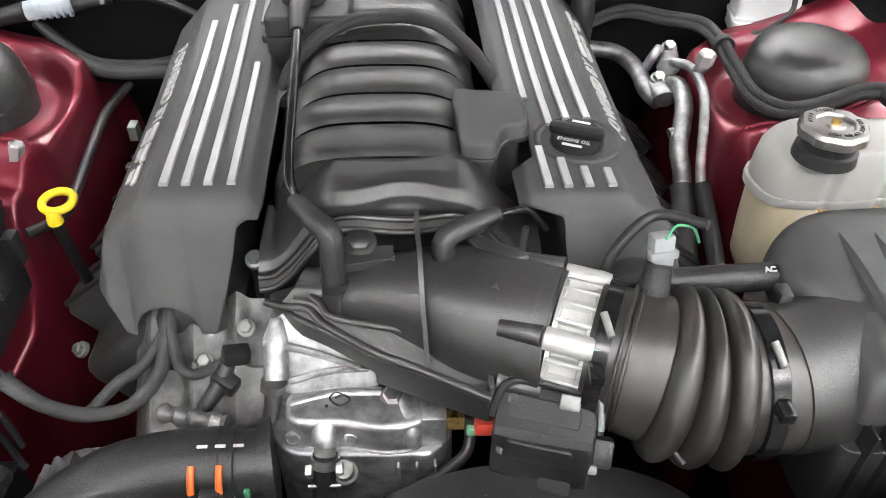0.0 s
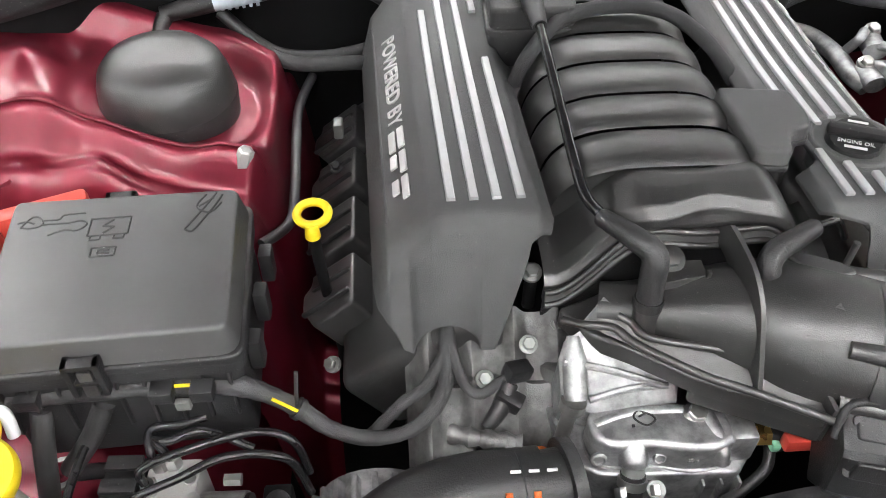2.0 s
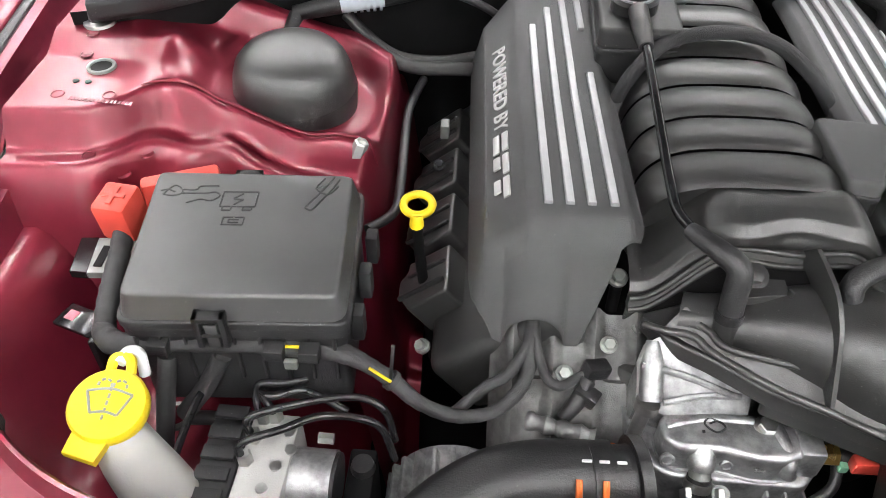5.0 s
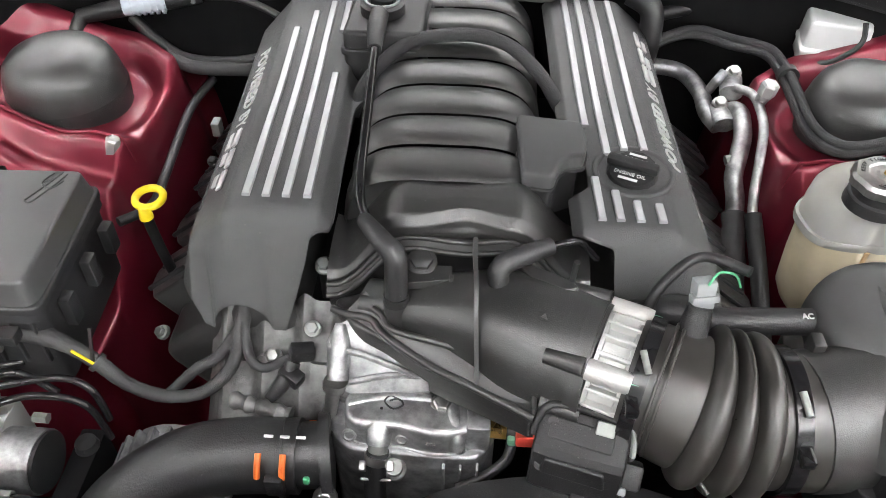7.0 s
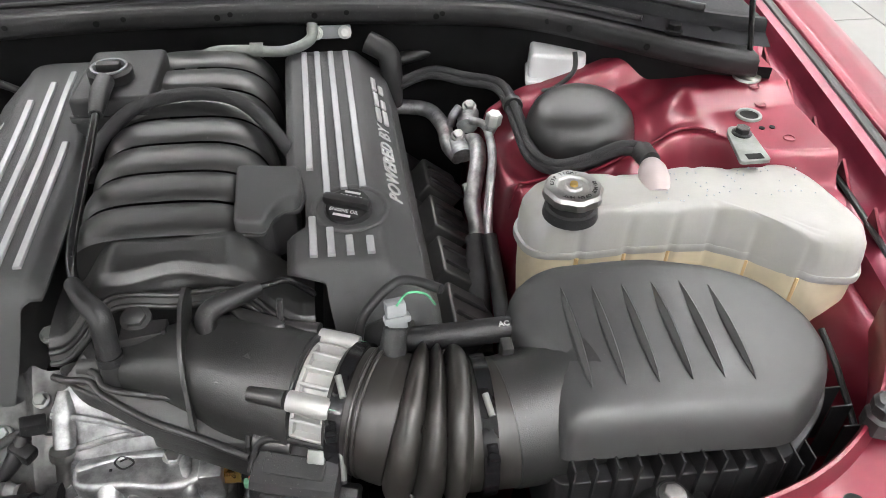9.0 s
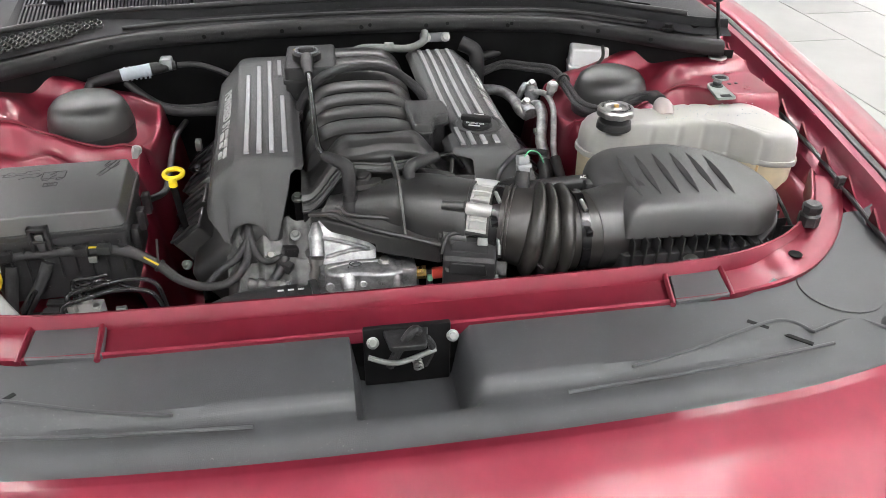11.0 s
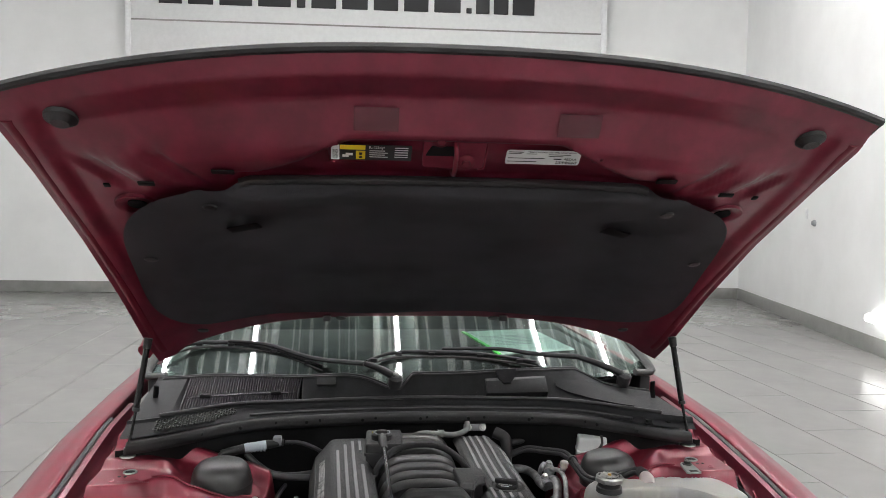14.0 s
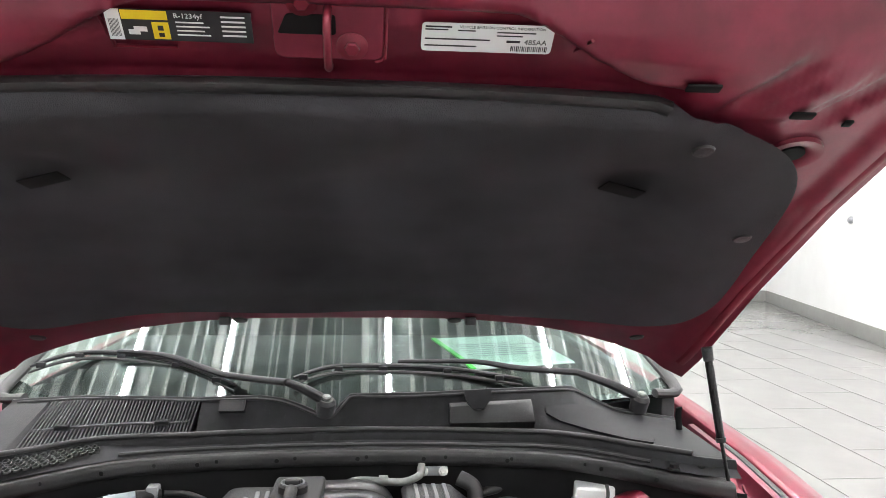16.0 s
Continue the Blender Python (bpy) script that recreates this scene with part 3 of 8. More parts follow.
def radiator_cover():
    def fn(u, v):
        x = -0.865 + 1.73 * u
        y0 = front_edge(x)
        y1 = 0.291 + 0.19 * smooth(0.50, 0.82, abs(x))
        y = y0 + (y1 - y0) * v
        z = 0.864 + 0.010 * smooth(y0, y0 + 0.04, y) + 0.014 * smooth(y0 + 0.070, y0 + 0.082, y) * smooth(0.62, 0.55, abs(x))+ 0.012 * smooth(0.55, 0.62, abs(x)) * smooth(y0, y0 + 0.10, y) + 0.02 * smooth(0.55, 0.86, abs(x)) * v + 0.02 * smooth(0.84, 0.87, abs(x))
        z -= 0.09 * (smooth(-0.075, -0.06, x) * (1 - smooth(0.075, 0.09, x))) * smooth(0.14, 0.16, y)
        return x, y, z
    ob = part("radiator_cover", sheet(fn, 140, 26), SHIELD, BODY, "matt black plastic cover over the radiator", sharp=50)
    for side in (-1, 1):
        x, y = side * 0.686, 0.292
        z = 0.886 + 0.02 * smooth(0.55, 0.86, 0.686) * 0.4
        part("round_rib", lathe([(0.060, 0.0), (0.060, 0.002), (0.062, 0.0026), (0.064, 0.002), (0.064, 0.0), (0.060, 0.0)], at(x, y, z - 0.001), 40), SHIELD, ob)
        bm = bmesh.new()
        loft(bm, [[Vector((side * 0.50, 0.235, 0.887)), Vector((side * 0.505, 0.24, 0.887)), Vector((side * 0.575, 0.18, 0.884)), Vector((side * 0.57, 0.175, 0.884))], [Vector((side * 0.50, 0.235, 0.889)), Vector((side * 0.505, 0.24, 0.889)), Vector((side * 0.575, 0.18, 0.886)), Vector((side * 0.57, 0.175, 0.886))]])
        part("slot", bm, DARK, ob)
        for pts in (((0.300, 0.168), (0.40, 0.190), (0.545, 0.232), (0.585, 0.200)), ((0.585, 0.200), (0.66, 0.222), (0.70, 0.196)), ((0.20, 0.134), (0.42, 0.150), (0.60, 0.172))):
            part("moulded_bead", tube([(side * x, y, 0.8885 - 0.0035 * smooth(0.60, 0.66, x)) for x, y in pts], 0.0028, 8, 6), SHIELD, ob)
        pin = part("bonnet_pin", lathe([(0.0005, 0), (0.011, 0), (0.011, 0.052), (0.009, 0.056), (0.009, 0.084), (0.005, 0.092), (0.0005, 0.092)], at(side * 0.725, 0.205, 0.882, -8, 0, 0), 16), STEEL, ob, "bright metal bonnet pin")
        part("pin_boot", lathe([(0.0005, 0.0), (0.028, 0.0), (0.028, 0.005), (0.018, 0.008), (0.012, 0.016), (0.0005, 0.016)], at(side * 0.725, 0.205, 0.880), 20), RUBBER, ob)
    # the lock in its recess
    lock = thing("bonnet_lock", (0.01, 0.24, 0.80), "black bonnet lock with zinc lever in the cover's recess", "lock")
    part("plate", rbox(-0.055, 0.070, 0.278, 0.288, 0.80, 0.905, 0.003), DARK, lock)
    part("top_plate", prism([(-0.020, 0.240), (0.030, 0.240), (0.038, 0.287), (-0.028, 0.287)], 0.893, 0.901, 0.002, 0.006), BLACK, lock)
    part("claw", tube([(-0.020, 0.262, 0.850), (-0.004, 0.256, 0.888), (0.012, 0.258, 0.912), (0.022, 0.266, 0.905)], 0.007, 8), BLACK, lock)
    part("catch", tube([(0.030, 0.264, 0.845), (0.040, 0.258, 0.880), (0.030, 0.256, 0.900)], 0.006, 8), BLACK, lock)
    part("lever", tube([(-0.050, 0.258, 0.872), (-0.01, 0.248, 0.866), (0.045, 0.256, 0.878)], 0.004, 8), ZINC, lock, "zinc lever")
    for x in (-0.042, 0.072):
        part("bolt", hexbolt((x, 0.274, 0.884), (0, -1, 0.6), 0.0065), ZINC, lock)
    part("spring", tube([(0.02 + 0.006 * math.cos(a), 0.250 + 0.02 * a / 20, 0.850 + 0.006 * math.sin(a)) for a in [0.7 * i for i in range(26)]], 0.0016, 6, 3), STEEL, lock)


radiator_cover()


def fascia(u, v):
    x = -0.862 + 1.724 * u
    y0 = front_edge(x)
    o, z = [interp(v * 7, [(i, q[k]) for i, q in enumerate(((0.0, 0.862), (-0.006, 0.872), (-0.02, 0.870), (-0.08, 0.845), (-0.15, 0.80), (-0.19, 0.70), (-0.20, 0.50), (-0.16, 0.25)))]) for k in (0, 1)]
    return x, y0 + o , z + 0.035 * smooth(0.5, 0.86, abs(x)) * (1 - v)


part("bumper_fascia", sheet(fascia, 60, 28), RED, BODY, "glossy red nose of the car", sharp=60)


# behind the bay: bulkhead, cabin shell, dashboard
def lip_y(x):
    return 1.215 - 0.10 * (abs(x) / 0.74) ** 2 - 0.12 * smooth(0.45, 0.80, abs(x))


def bulkhead(u, v):
    x = -0.83 + 1.66 * u
    return x, lip_y(x) + 0.02 + 0.03 * v, 1.025 - 0.65 * v


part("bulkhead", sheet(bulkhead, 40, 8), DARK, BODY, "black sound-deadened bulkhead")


def bulkhead_lip(u, v):
    x = -0.80 + 1.60 * u
    o, z = [interp(v * 4, [(i, q[k]) for i, q in enumerate(((0.006, 1.022), (0.0, 1.030), (0.0, 1.050), (0.006, 1.056), (0.05, 1.057)))]) for k in (0, 1)]
    return x, lip_y(x) + o, z - 0.008 * (abs(x) / 0.8) ** 2


LIP = part("bulkhead_lip", sheet(bulkhead_lip, 60, 12), BLACK, BODY, "black painted lip of the bulkhead", sharp=50)
for x in (-0.62, -0.42, -0.29, -0.12, 0.04, 0.22, 0.37, 0.53):
    p = Vector(bulkhead_lip((x + 0.80) / 1.60, 0.42)) + Vector((0, -0.0008, 0))
    part("lip_hole", lathe([(0.0005, 0.0), (0.0042, 0.0), (0.0046, -0.0016)], toward(p, (0, -1, 0.1)), 14), DARK, LIP, "small round hole")
bm = bmesh.new()
for x in (-0.52, -0.33, -0.16, 0.02, 0.17, 0.36, 0.56, 0.66):
    lathe([(0.0005, 0.0016), (0.005, 0.0016), (0.005, 0.0)], toward((x, lip_y(x) - 0.0016, 1.040 - 0.008 * (abs(x) / 0.8) ** 2), (0, -1, 0)), 12, bm)
part("lip_hole", bm, DARK, LIP, kind="stuff")


def cabin():
    def roof(u, v):
        x = (-0.60 + 1.2 * u)
        return x, 2.62 + 1.3 * v, 1.60 - 0.05 * (x / 0.6) ** 2 - 0.10 * (2 * v - 0.6) ** 2
    part("roof", sheet(roof, 16, 12, thick=0.03), RED, BODY, "dark red roof", sharp=60)
    for side in (-1, 1):
        part("pillar", tube([(side * 0.93, 1.72, 1.16), (side * 0.86, 2.0, 1.33), (side * 0.62, 2.62, 1.56), (side * 0.64, 3.9, 1.48), (side * 0.80, 4.6, 1.12)], 0.032, 10), RED, BODY)
        def flank(u, v, side=side):
            return side * (1.02 + 0.04 * math.sin(math.pi * u)), 2.40 + 2.6 * v, 0.30 + 0.76 * u
        part("flank", sheet(flank, 10, 12, thick=0.04, down=(-side, 0, 0)), RED, BODY, "dark red door and rear flank")
    part("dashboard", rbox(-0.74, 0.74, 1.62, 2.20, 0.80, 1.17, 0.05, 3), SEATS, BODY, "dark dashboard top")
    part("cabin_floor", rbox(-0.98, 0.98, 1.62, 5.0, 0.28, 0.34, 0.01), SEATS, BODY)
    def lining(u, v):
        a = math.pi * (1.25 - 1.5 * u)
        return 0.86 * math.copysign(abs(math.cos(a)) ** 0.5, math.cos(a)), 2.66 + 2.1 * v, 0.85 + 0.68 * math.sin(a)
    for side in (-1, 1):
        part("cabin_side", rbox(side * 0.84 - 0.02, side * 0.84 + 0.02, 1.45, 2.75, 0.3, 1.12, 0.01), SEATS, BODY)
    part("cabin_lining", sheet(lining, 24, 6), SEATS, BODY, "dark cabin lining")
    part("rear_wall", rbox(-0.9, 0.9, 4.70, 4.76, 0.3, 1.6, 0.01), SEATS, BODY)
    part("rear_shelf", rbox(-0.9, 0.9, 3.9, 5.0, 0.40, 1.06, 0.05), SEATS, BODY)
    for side in (-1, 1):
        part("seat_back", rbox(side * 0.40 - 0.25, side * 0.40 + 0.25, 2.95, 3.12, 0.55, 1.30, 0.06, 3), SEATS, BODY, "dark seat back")


cabin()


def wheel(x, y):
    ob = part("wheel", lathe([(0.0005, -0.11), (0.23, -0.11), (0.23, 0.10), (0.0005, 0.06)], at(x, y, 0.37, 0, 90 if x > 0 else -90, 0), 28), GREY, BODY, "grey alloy wheel")
    part("tyre", lathe([(0.24, -0.11), (0.34, -0.125), (0.37, -0.10), (0.37, 0.10), (0.34, 0.125), (0.24, 0.11), (0.24, -0.11)], at(x, y, 0.371, 0, 90 if x > 0 else -90, 0), 36), RUBBER, ob)


for x in (-0.90, 0.90):
    for y in (0.72, 3.95):
        wheel(x, y)


# ---- windshield, cowl and wipers ----
def glass_base(x):
    return 1.335 + 0.12 * (abs(x) / 0.80) ** 2, 1.112 + 0.012 * (abs(x) / 0.80) ** 2


def pane(u, v):
    x = (-0.87 + 1.74 * u)
    y, z = glass_base(x)
    return x * (1 - 0.20 * v), y + 1.08 * v, z + 0.45 * v + 0.05 * v * (1 - v)


WIND = thing("windshield", (0, 1.5, 1.12), "raked windscreen reflecting the ceiling lights", "windshield")
part("pane", sheet(pane, 40, 24, thick=0.006, down=(0, 0.5, -0.86)), GLASS, WIND)


def frit(u, v):
    x = -0.87 + 1.74 * u
    y, z = glass_base(x)
    w = 0.030 + 0.05 * smooth(0.76, 0.86, abs(x))
    return x, y - 0.004 + w * v, z - 0.008 + 0.42 * w * v


part("border", sheet(frit, 40, 3), GLOSS, WIND, "black edge band")
for side in (-1, 1):
    line = [Vector(pane(0.5 + side * 0.5, k / 8)) + Vector((0, -0.004, 0.006)) for k in range(9)]
    part("surround", tube([(side * 0.80, *[c + d for c, d in zip(glass_base(0.80), (-0.01, 0.006))])] + line, 0.017, 10, 4, flat=0.7), RUBBER, WIND, "black rubber surround")
PAGE = at(0.428, 1.695, 1.196, 4, 0, 14)
pp = thing("paper_folder", (0.27, 1.80, 1.14), "pale green printed sheet with a lime edge on the dashboard", "paper")
part("page", rbox(-0.15, 0.15, -0.17, 0.17, 0, 0.004, 0.001, m=PAGE), MINT, pp)
part("edge_tape", rbox(-0.160, -0.145, -0.17, 0.17, 0.001, 0.006, 0.001, m=PAGE), LIME, pp, "lime green edge")
part("print", bars([(-0.12, 0.07 - 0.022 * i, 0.18 + 0.07 * (i % 2), 0.006) for i in range(7)], PAGE @ at(0, 0, 0.0045)), PALE, pp, "grey lines of print")


COWL_TOP = [(-0.84, (1.43, 1.128)), (-0.78, (1.415, 1.136)), (-0.634, (1.385, 1.150)), (-0.36, (1.345, 1.152)), (-0.21, (1.318, 1.163)), (-0.155, (1.312, 1.156)), (-0.105, (1.302, 1.140)), (-0.07, (1.29, 1.126)),
            (-0.04, (1.29, 1.126)), (-0.022, (1.302, 1.145)), (0.0, (1.31, 1.167)), (0.15, (1.312, 1.167)), (0.34, (1.33, 1.171)), (0.55, (1.355, 1.171)), (0.60, (1.36, 1.145)), (0.66, (1.36, 1.115)), (0.74, (1.36, 1.100)), (0.84, (1.36, 1.085))]


def cowl_profile(x):
    """(y, z) from the lip over the rail and up the face to the crest, then down behind it."""
    ty, tz = [interp(x, [(k, q[i]) for k, q in COWL_TOP]) for i in (0, 1)]
    y0 = lip_y(x) + 0.022
    step = 0.045 * smooth(-0.38, -0.62, x)
    ry = min(y0 + 0.030 + step, ty - 0.03)
    rz = 1.088 - 0.004 * abs(x)
    return [(y0, 1.055), (y0 + 0.010, 1.060), (ry - 0.006, rz - 0.018 + 0.010 * smooth(-0.38, -0.62, x)), (ry - 0.004, rz - 0.004), (ry, rz), (ry + 0.008, rz), (ry + 0.012, rz - 0.006),
            (ry + 0.018, rz - 0.004), (ty - 0.006, tz - 0.006), (ty, tz), (ty + 0.006, tz), (ty + 0.010, tz - 0.008), (ty + 0.020, tz - 0.05)]


def cowl_face(x, k, out=0.0):
    """A point on the face: k = 0 at the rail, 1 at the crest."""
    p = cowl_profile(x)
    (a, b), (c, d) = p[7], p[8]
    n = Vector((0, -(d - b), c - a)).normalized()
    return Vector((x, a + (c - a) * k, b + (d - b) * k)) + n * out


COWL = thing("cowl_panel", (0, 1.3, 1.03), "black plastic cowl below the windscreen with slatted vents", "cowl panel")


def cowl_tray():
    rows = []
    for i in range(165):
        x = -0.82 + 0.01 * i
        p = cowl_profile(x)
        dip = 0.040 * (smooth(-0.715, -0.705, x) * (1 - smooth(-0.362, -0.352, x)))
        row = []
        for j, (y, z) in enumerate(p):
            if j == 8:
                a = Vector((x, *p[7])).lerp(Vector((x, *p[8])), 0.06) + Vector((0, dip, -dip * 0.7))
                b = Vector((x, *p[7])).lerp(Vector((x, *p[8])), 0.94) + Vector((0, dip, -dip * 0.7))
                row += [a, b]
            row.append(Vector((x, y, z)))
        rows.append(row)
    bm = bmesh.new()
    loft(bm, rows, closed=False)
    return part("tray", bm, COWLBLACK, COWL, sharp=40)


cowl_tray()
for k in range(46):
    x = -0.703 + 0.0076 * k
    lean = 0.020 * (0.5 - k / 45)
    line = [cowl_face(x + lean * (0.5 - j / 4), 0.03 + 0.235 * j) for j in range(5)]
    bm = bmesh.new()
    loft(bm, [[p + Vector((dx, dy, -0.6 * dy)) for dx, dy in ((-0.0022, 0.016), (0.0022, 0.016), (0.0022, -0.002), (-0.0022, -0.002))] for p in line])
    part("slat", bm, COWLBLACK, COWL, sharp=30)
# added near-black sheet: the shade between the slats is put into its colour
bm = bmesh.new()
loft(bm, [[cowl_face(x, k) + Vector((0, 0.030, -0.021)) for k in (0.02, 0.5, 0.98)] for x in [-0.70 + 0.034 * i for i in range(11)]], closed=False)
part("slat_shade_sheet", bm, DARK, COWL, "near-black sheet added as shade behind the slats")
part("crest_bead", tube([cowl_face(-0.80 + 0.04 * i, 0.985, 0.002) for i in range(39)], 0.0032, 8, 2), BLACK, COWL)
part("slat_rail", tube([cowl_face(-0.70 + 0.33 * i / 12, 0.40 + 0.05 * math.sin(i / 12 * 3.1) - 0.10 * (i / 12) * (1 - i / 12) * 4, 0.001) for i in range(13)], [0.004, 0.006, 0.006, 0.006, 0.004], 10, 3, flat=0.6), BLACK, COWL, "curved bar across the slats")
for x in (-0.64, -0.43):
    p = cowl_face(x, 0.36, 0.004)
    part("slat_clip", rbox(p.x - 0.016, p.x + 0.016, p.y - 0.008, p.y + 0.008, p.z - 0.006, p.z + 0.006, 0.003), DARK, COWL)


def intake_spot(x, k):
    p = cowl_profile(x)
    (a, b), (c, d) = p[1], p[2]
    return Vector((x, a + (c - a) * k, b + (d - b) * k))


# near-black sheet added under the honeycomb, shade of its cells as colour
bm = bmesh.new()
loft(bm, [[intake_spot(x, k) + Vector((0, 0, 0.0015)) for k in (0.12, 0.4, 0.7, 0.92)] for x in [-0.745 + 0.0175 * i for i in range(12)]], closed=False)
part("intake_shade_sheet", bm, DARK, COWL)
bm = bmesh.new()
for i in range(14):
    for j in range(5):
        x, k = -0.738 + 0.0142 * i + 0.0071 * (j % 2), 0.18 + 0.16 * j
        if i > 10 and j < 2:
            continue
        p = intake_spot(x, k)
        lathe([(0.0060, 0.0), (0.0084, 0.0), (0.0084, 0.005), (0.0060, 0.005), (0.0060, 0.0)], toward(p + Vector((0, 0, 0.001)), (0, -0.25, 1)) @ Matrix.Diagonal((0.9, 1.05, 1, 1)), 6, bm)
part("honeycomb_grille", bm, BLACK, COWL, "black honeycomb intake grille", sharp=20)
part("scrivet", lathe([(0.0005, 0.003), (0.006, 0.003), (0.007, 0.0), (0.0005, 0.0)], at(*intake_spot(-0.545, 0.5)), 14), BLACK, COWL)
part("seal", tube([Vector((x, *cowl_profile(x)[4])) + Vector((0, 0.004, 0.004)) for x in [-0.74 + 0.0925 * i for i in range(17)]], 0.0065, 10), RUBBER, COWL, "black rubber bonnet seal")
part("seal_bead", tube([Vector((x, *cowl_profile(x)[1])) + Vector((0, 0.003, 0.003)) for x in [-0.50 + 0.0725 * i for i in range(17)]], 0.0045, 8), RUBBER, COWL)
bm = bmesh.new()
loft(bm, [[cowl_face(x, k, o) for k, o in ((0.12, -0.002), (0.16, 0.022), (0.60, 0.022), (0.72, 0.014), (0.74, -0.002))] for x in (0.236, 0.24, 0.43, 0.435)])
part("duct_cover", bm, BLACK, COWL, sharp=30)
bm = bmesh.new()
loft(bm, [[cowl_face(0.305 + w * s, k, 0.024) for s in (-1, 1)] + [cowl_face(0.305 + w * s, k, 0.015) for s in (1, -1)] for k, w in ((0.98, 0.034), (0.78, 0.030), (0.66, 0.026), (0.48, 0.012))])
part("duct_tab", bm, COWLBLACK, COWL, sharp=30)
for s in (-0.275,):
    bm = bmesh.new()
    loft(bm, [[cowl_face(s + w, k, o) for k, o in ((0.60, -0.002), (0.62, 0.010), (0.94, 0.007), (0.97, -0.002))] for w in (-0.030, -0.027, 0.027, 0.030)])
    part("clip", bm, BLACK, COWL, sharp=30)
bm = bmesh.new()
loft(bm, [[cowl_face(x, k, 0.005) for k in (lo, 0.5 * (lo + hi), hi)] + [cowl_face(x, k, -0.003) for k in (hi, lo)] for x, lo, hi in ((0.47, 0.44, 0.56), (0.50, 0.28, 0.62), (0.56, 0.16, 0.68), (0.64, 0.12, 0.80), (0.685, 0.14, 0.84), (0.70, 0.3, 0.7))])
part("access_lid", bm, COWLBLACK, COWL, sharp=30)
for x, y in ((0.70, 1.060), (0.755, 1.045)):
    part("bolt", hexbolt((x, y, 1.058), (0, 0, 1), 0.010, 0.01), DARK, COWL)


def wiper(arm, blade):
    """arm: pivot, bend and on along the glass; blade: from its tip to its heel."""
    p = Vector(arm[0])
    ob = thing("windshield_wiper", p, "black wiper resting at the foot of the windscreen", "wiper", "windscreen wipers")
    up = (0.1, -0.4, 1)
    part("pivot_cap", lathe([(0.0005, -0.03), (0.022, -0.03), (0.023, 0.004), (0.016, 0.013), (0.0005, 0.016)], toward(p, up), 18), BLACK, ob)
    part("pivot_nut", lathe([(0.0005, 0.012), (0.010, 0.012), (0.010, 0.019), (0.007, 0.022), (0.0005, 0.022)], toward(p, up), 12), ZINC, ob)
    part("arm_head", tube([p + Vector((0, 0, 0.004)), Vector(arm[0]).lerp(Vector(arm[1]), 0.5) + Vector((0, 0, 0.006)), arm[1]], [0.018, 0.016, 0.012], 12, flat=0.7), COWLBLACK, ob)
    part("arm", tube(arm[1:], [0.015, 0.013, 0.011, 0.008], 12, flat=0.6), COWLBLACK, ob)
    pts = [Vector(q) for q in blade]
    part("blade_frame", tube(pts, [0.005, 0.009, 0.010, 0.009, 0.005], 10, flat=0.7), COWLBLACK, ob)
    low = [q + Vector((0, -0.012, -0.014)) for q in pts]
    part("rubber", tube(low, [0.003, 0.005, 0.005, 0.005, 0.003], 8), RUBBER, ob)
    line = curve_through(pts, 8)
    for f in (0.12, 0.32, 0.55, 0.75, 0.92):
        q = line[int(f * (len(line) - 1))] + Vector((0, -0.006, -0.006))
        part("claw", rbox(q.x - 0.011, q.x + 0.011, q.y - 0.008, q.y + 0.008, q.z - 0.007, q.z + 0.007, 0.002), COWLBLACK, ob)


wiper([(-0.055, 1.285, 1.150), (-0.150, 1.33, 1.190), (-0.325, 1.47, 1.182), (-0.483, 1.56, 1.212), (-0.62, 1.585, 1.222)],
      [(-0.826, 1.54, 1.190), (-0.745, 1.59, 1.212), (-0.630, 1.595, 1.215), (-0.46, 1.55, 1.198), (-0.292, 1.44, 1.162)])
wiper([(0.725, 1.345, 1.138), (0.585, 1.43, 1.190), (0.44, 1.48, 1.192), (0.32, 1.515, 1.203), (0.12, 1.52, 1.203)],
      [(-0.145, 1.43, 1.180), (-0.06, 1.48, 1.196), (0.06, 1.50, 1.196), (0.25, 1.49, 1.190), (0.44, 1.44, 1.172)])


# ---- the raised bonnet ----
HOOD_MID = [(0.0, (0.205, 1.970)), (0.042, (0.220, 1.933)), (0.050, (0.228, 1.926)), (0.080, (0.268, 1.902)), (0.090, (0.277, 1.893)), (0.140, (0.312, 1.832)), (0.152, (0.328, 1.808)), (0.18, (0.350, 1.786)), (0.28, (0.44, 1.742)), (0.60, (0.80, 1.578)), (1.0, (1.215, 1.362))]
HOOD_SIDE = [(0.0, (0.862, 0.300, 1.880)), (0.16, (0.832, 0.47, 1.765)), (0.45, (0.815, 0.70, 1.622)), (0.68, (0.790, 0.90, 1.467)), (0.90, (0.765, 1.10, 1.295)), (1.0, (0.752, 1.165, 1.245))]


def hood_point(s, v, lift=0.0):
    """s from -1 to 1 across, v from the nose to the hinges; lift along the panel's outer side."""
    my, mz = [interp(v, [(k, q[i]) for k, q in HOOD_MID]) for i in (0, 1)]
    sx, sy, sz = [interp(v, [(k, q[i]) for k, q in HOOD_SIDE]) for i in (0, 1, 2)]
    f = abs(s) ** (2.4 + 0.9 * v)
    y, z = my + (sy - my) * f, mz + (sz - mz) * f
    return Vector((s * sx, y + 0.42 * lift, z + 0.90 * lift))


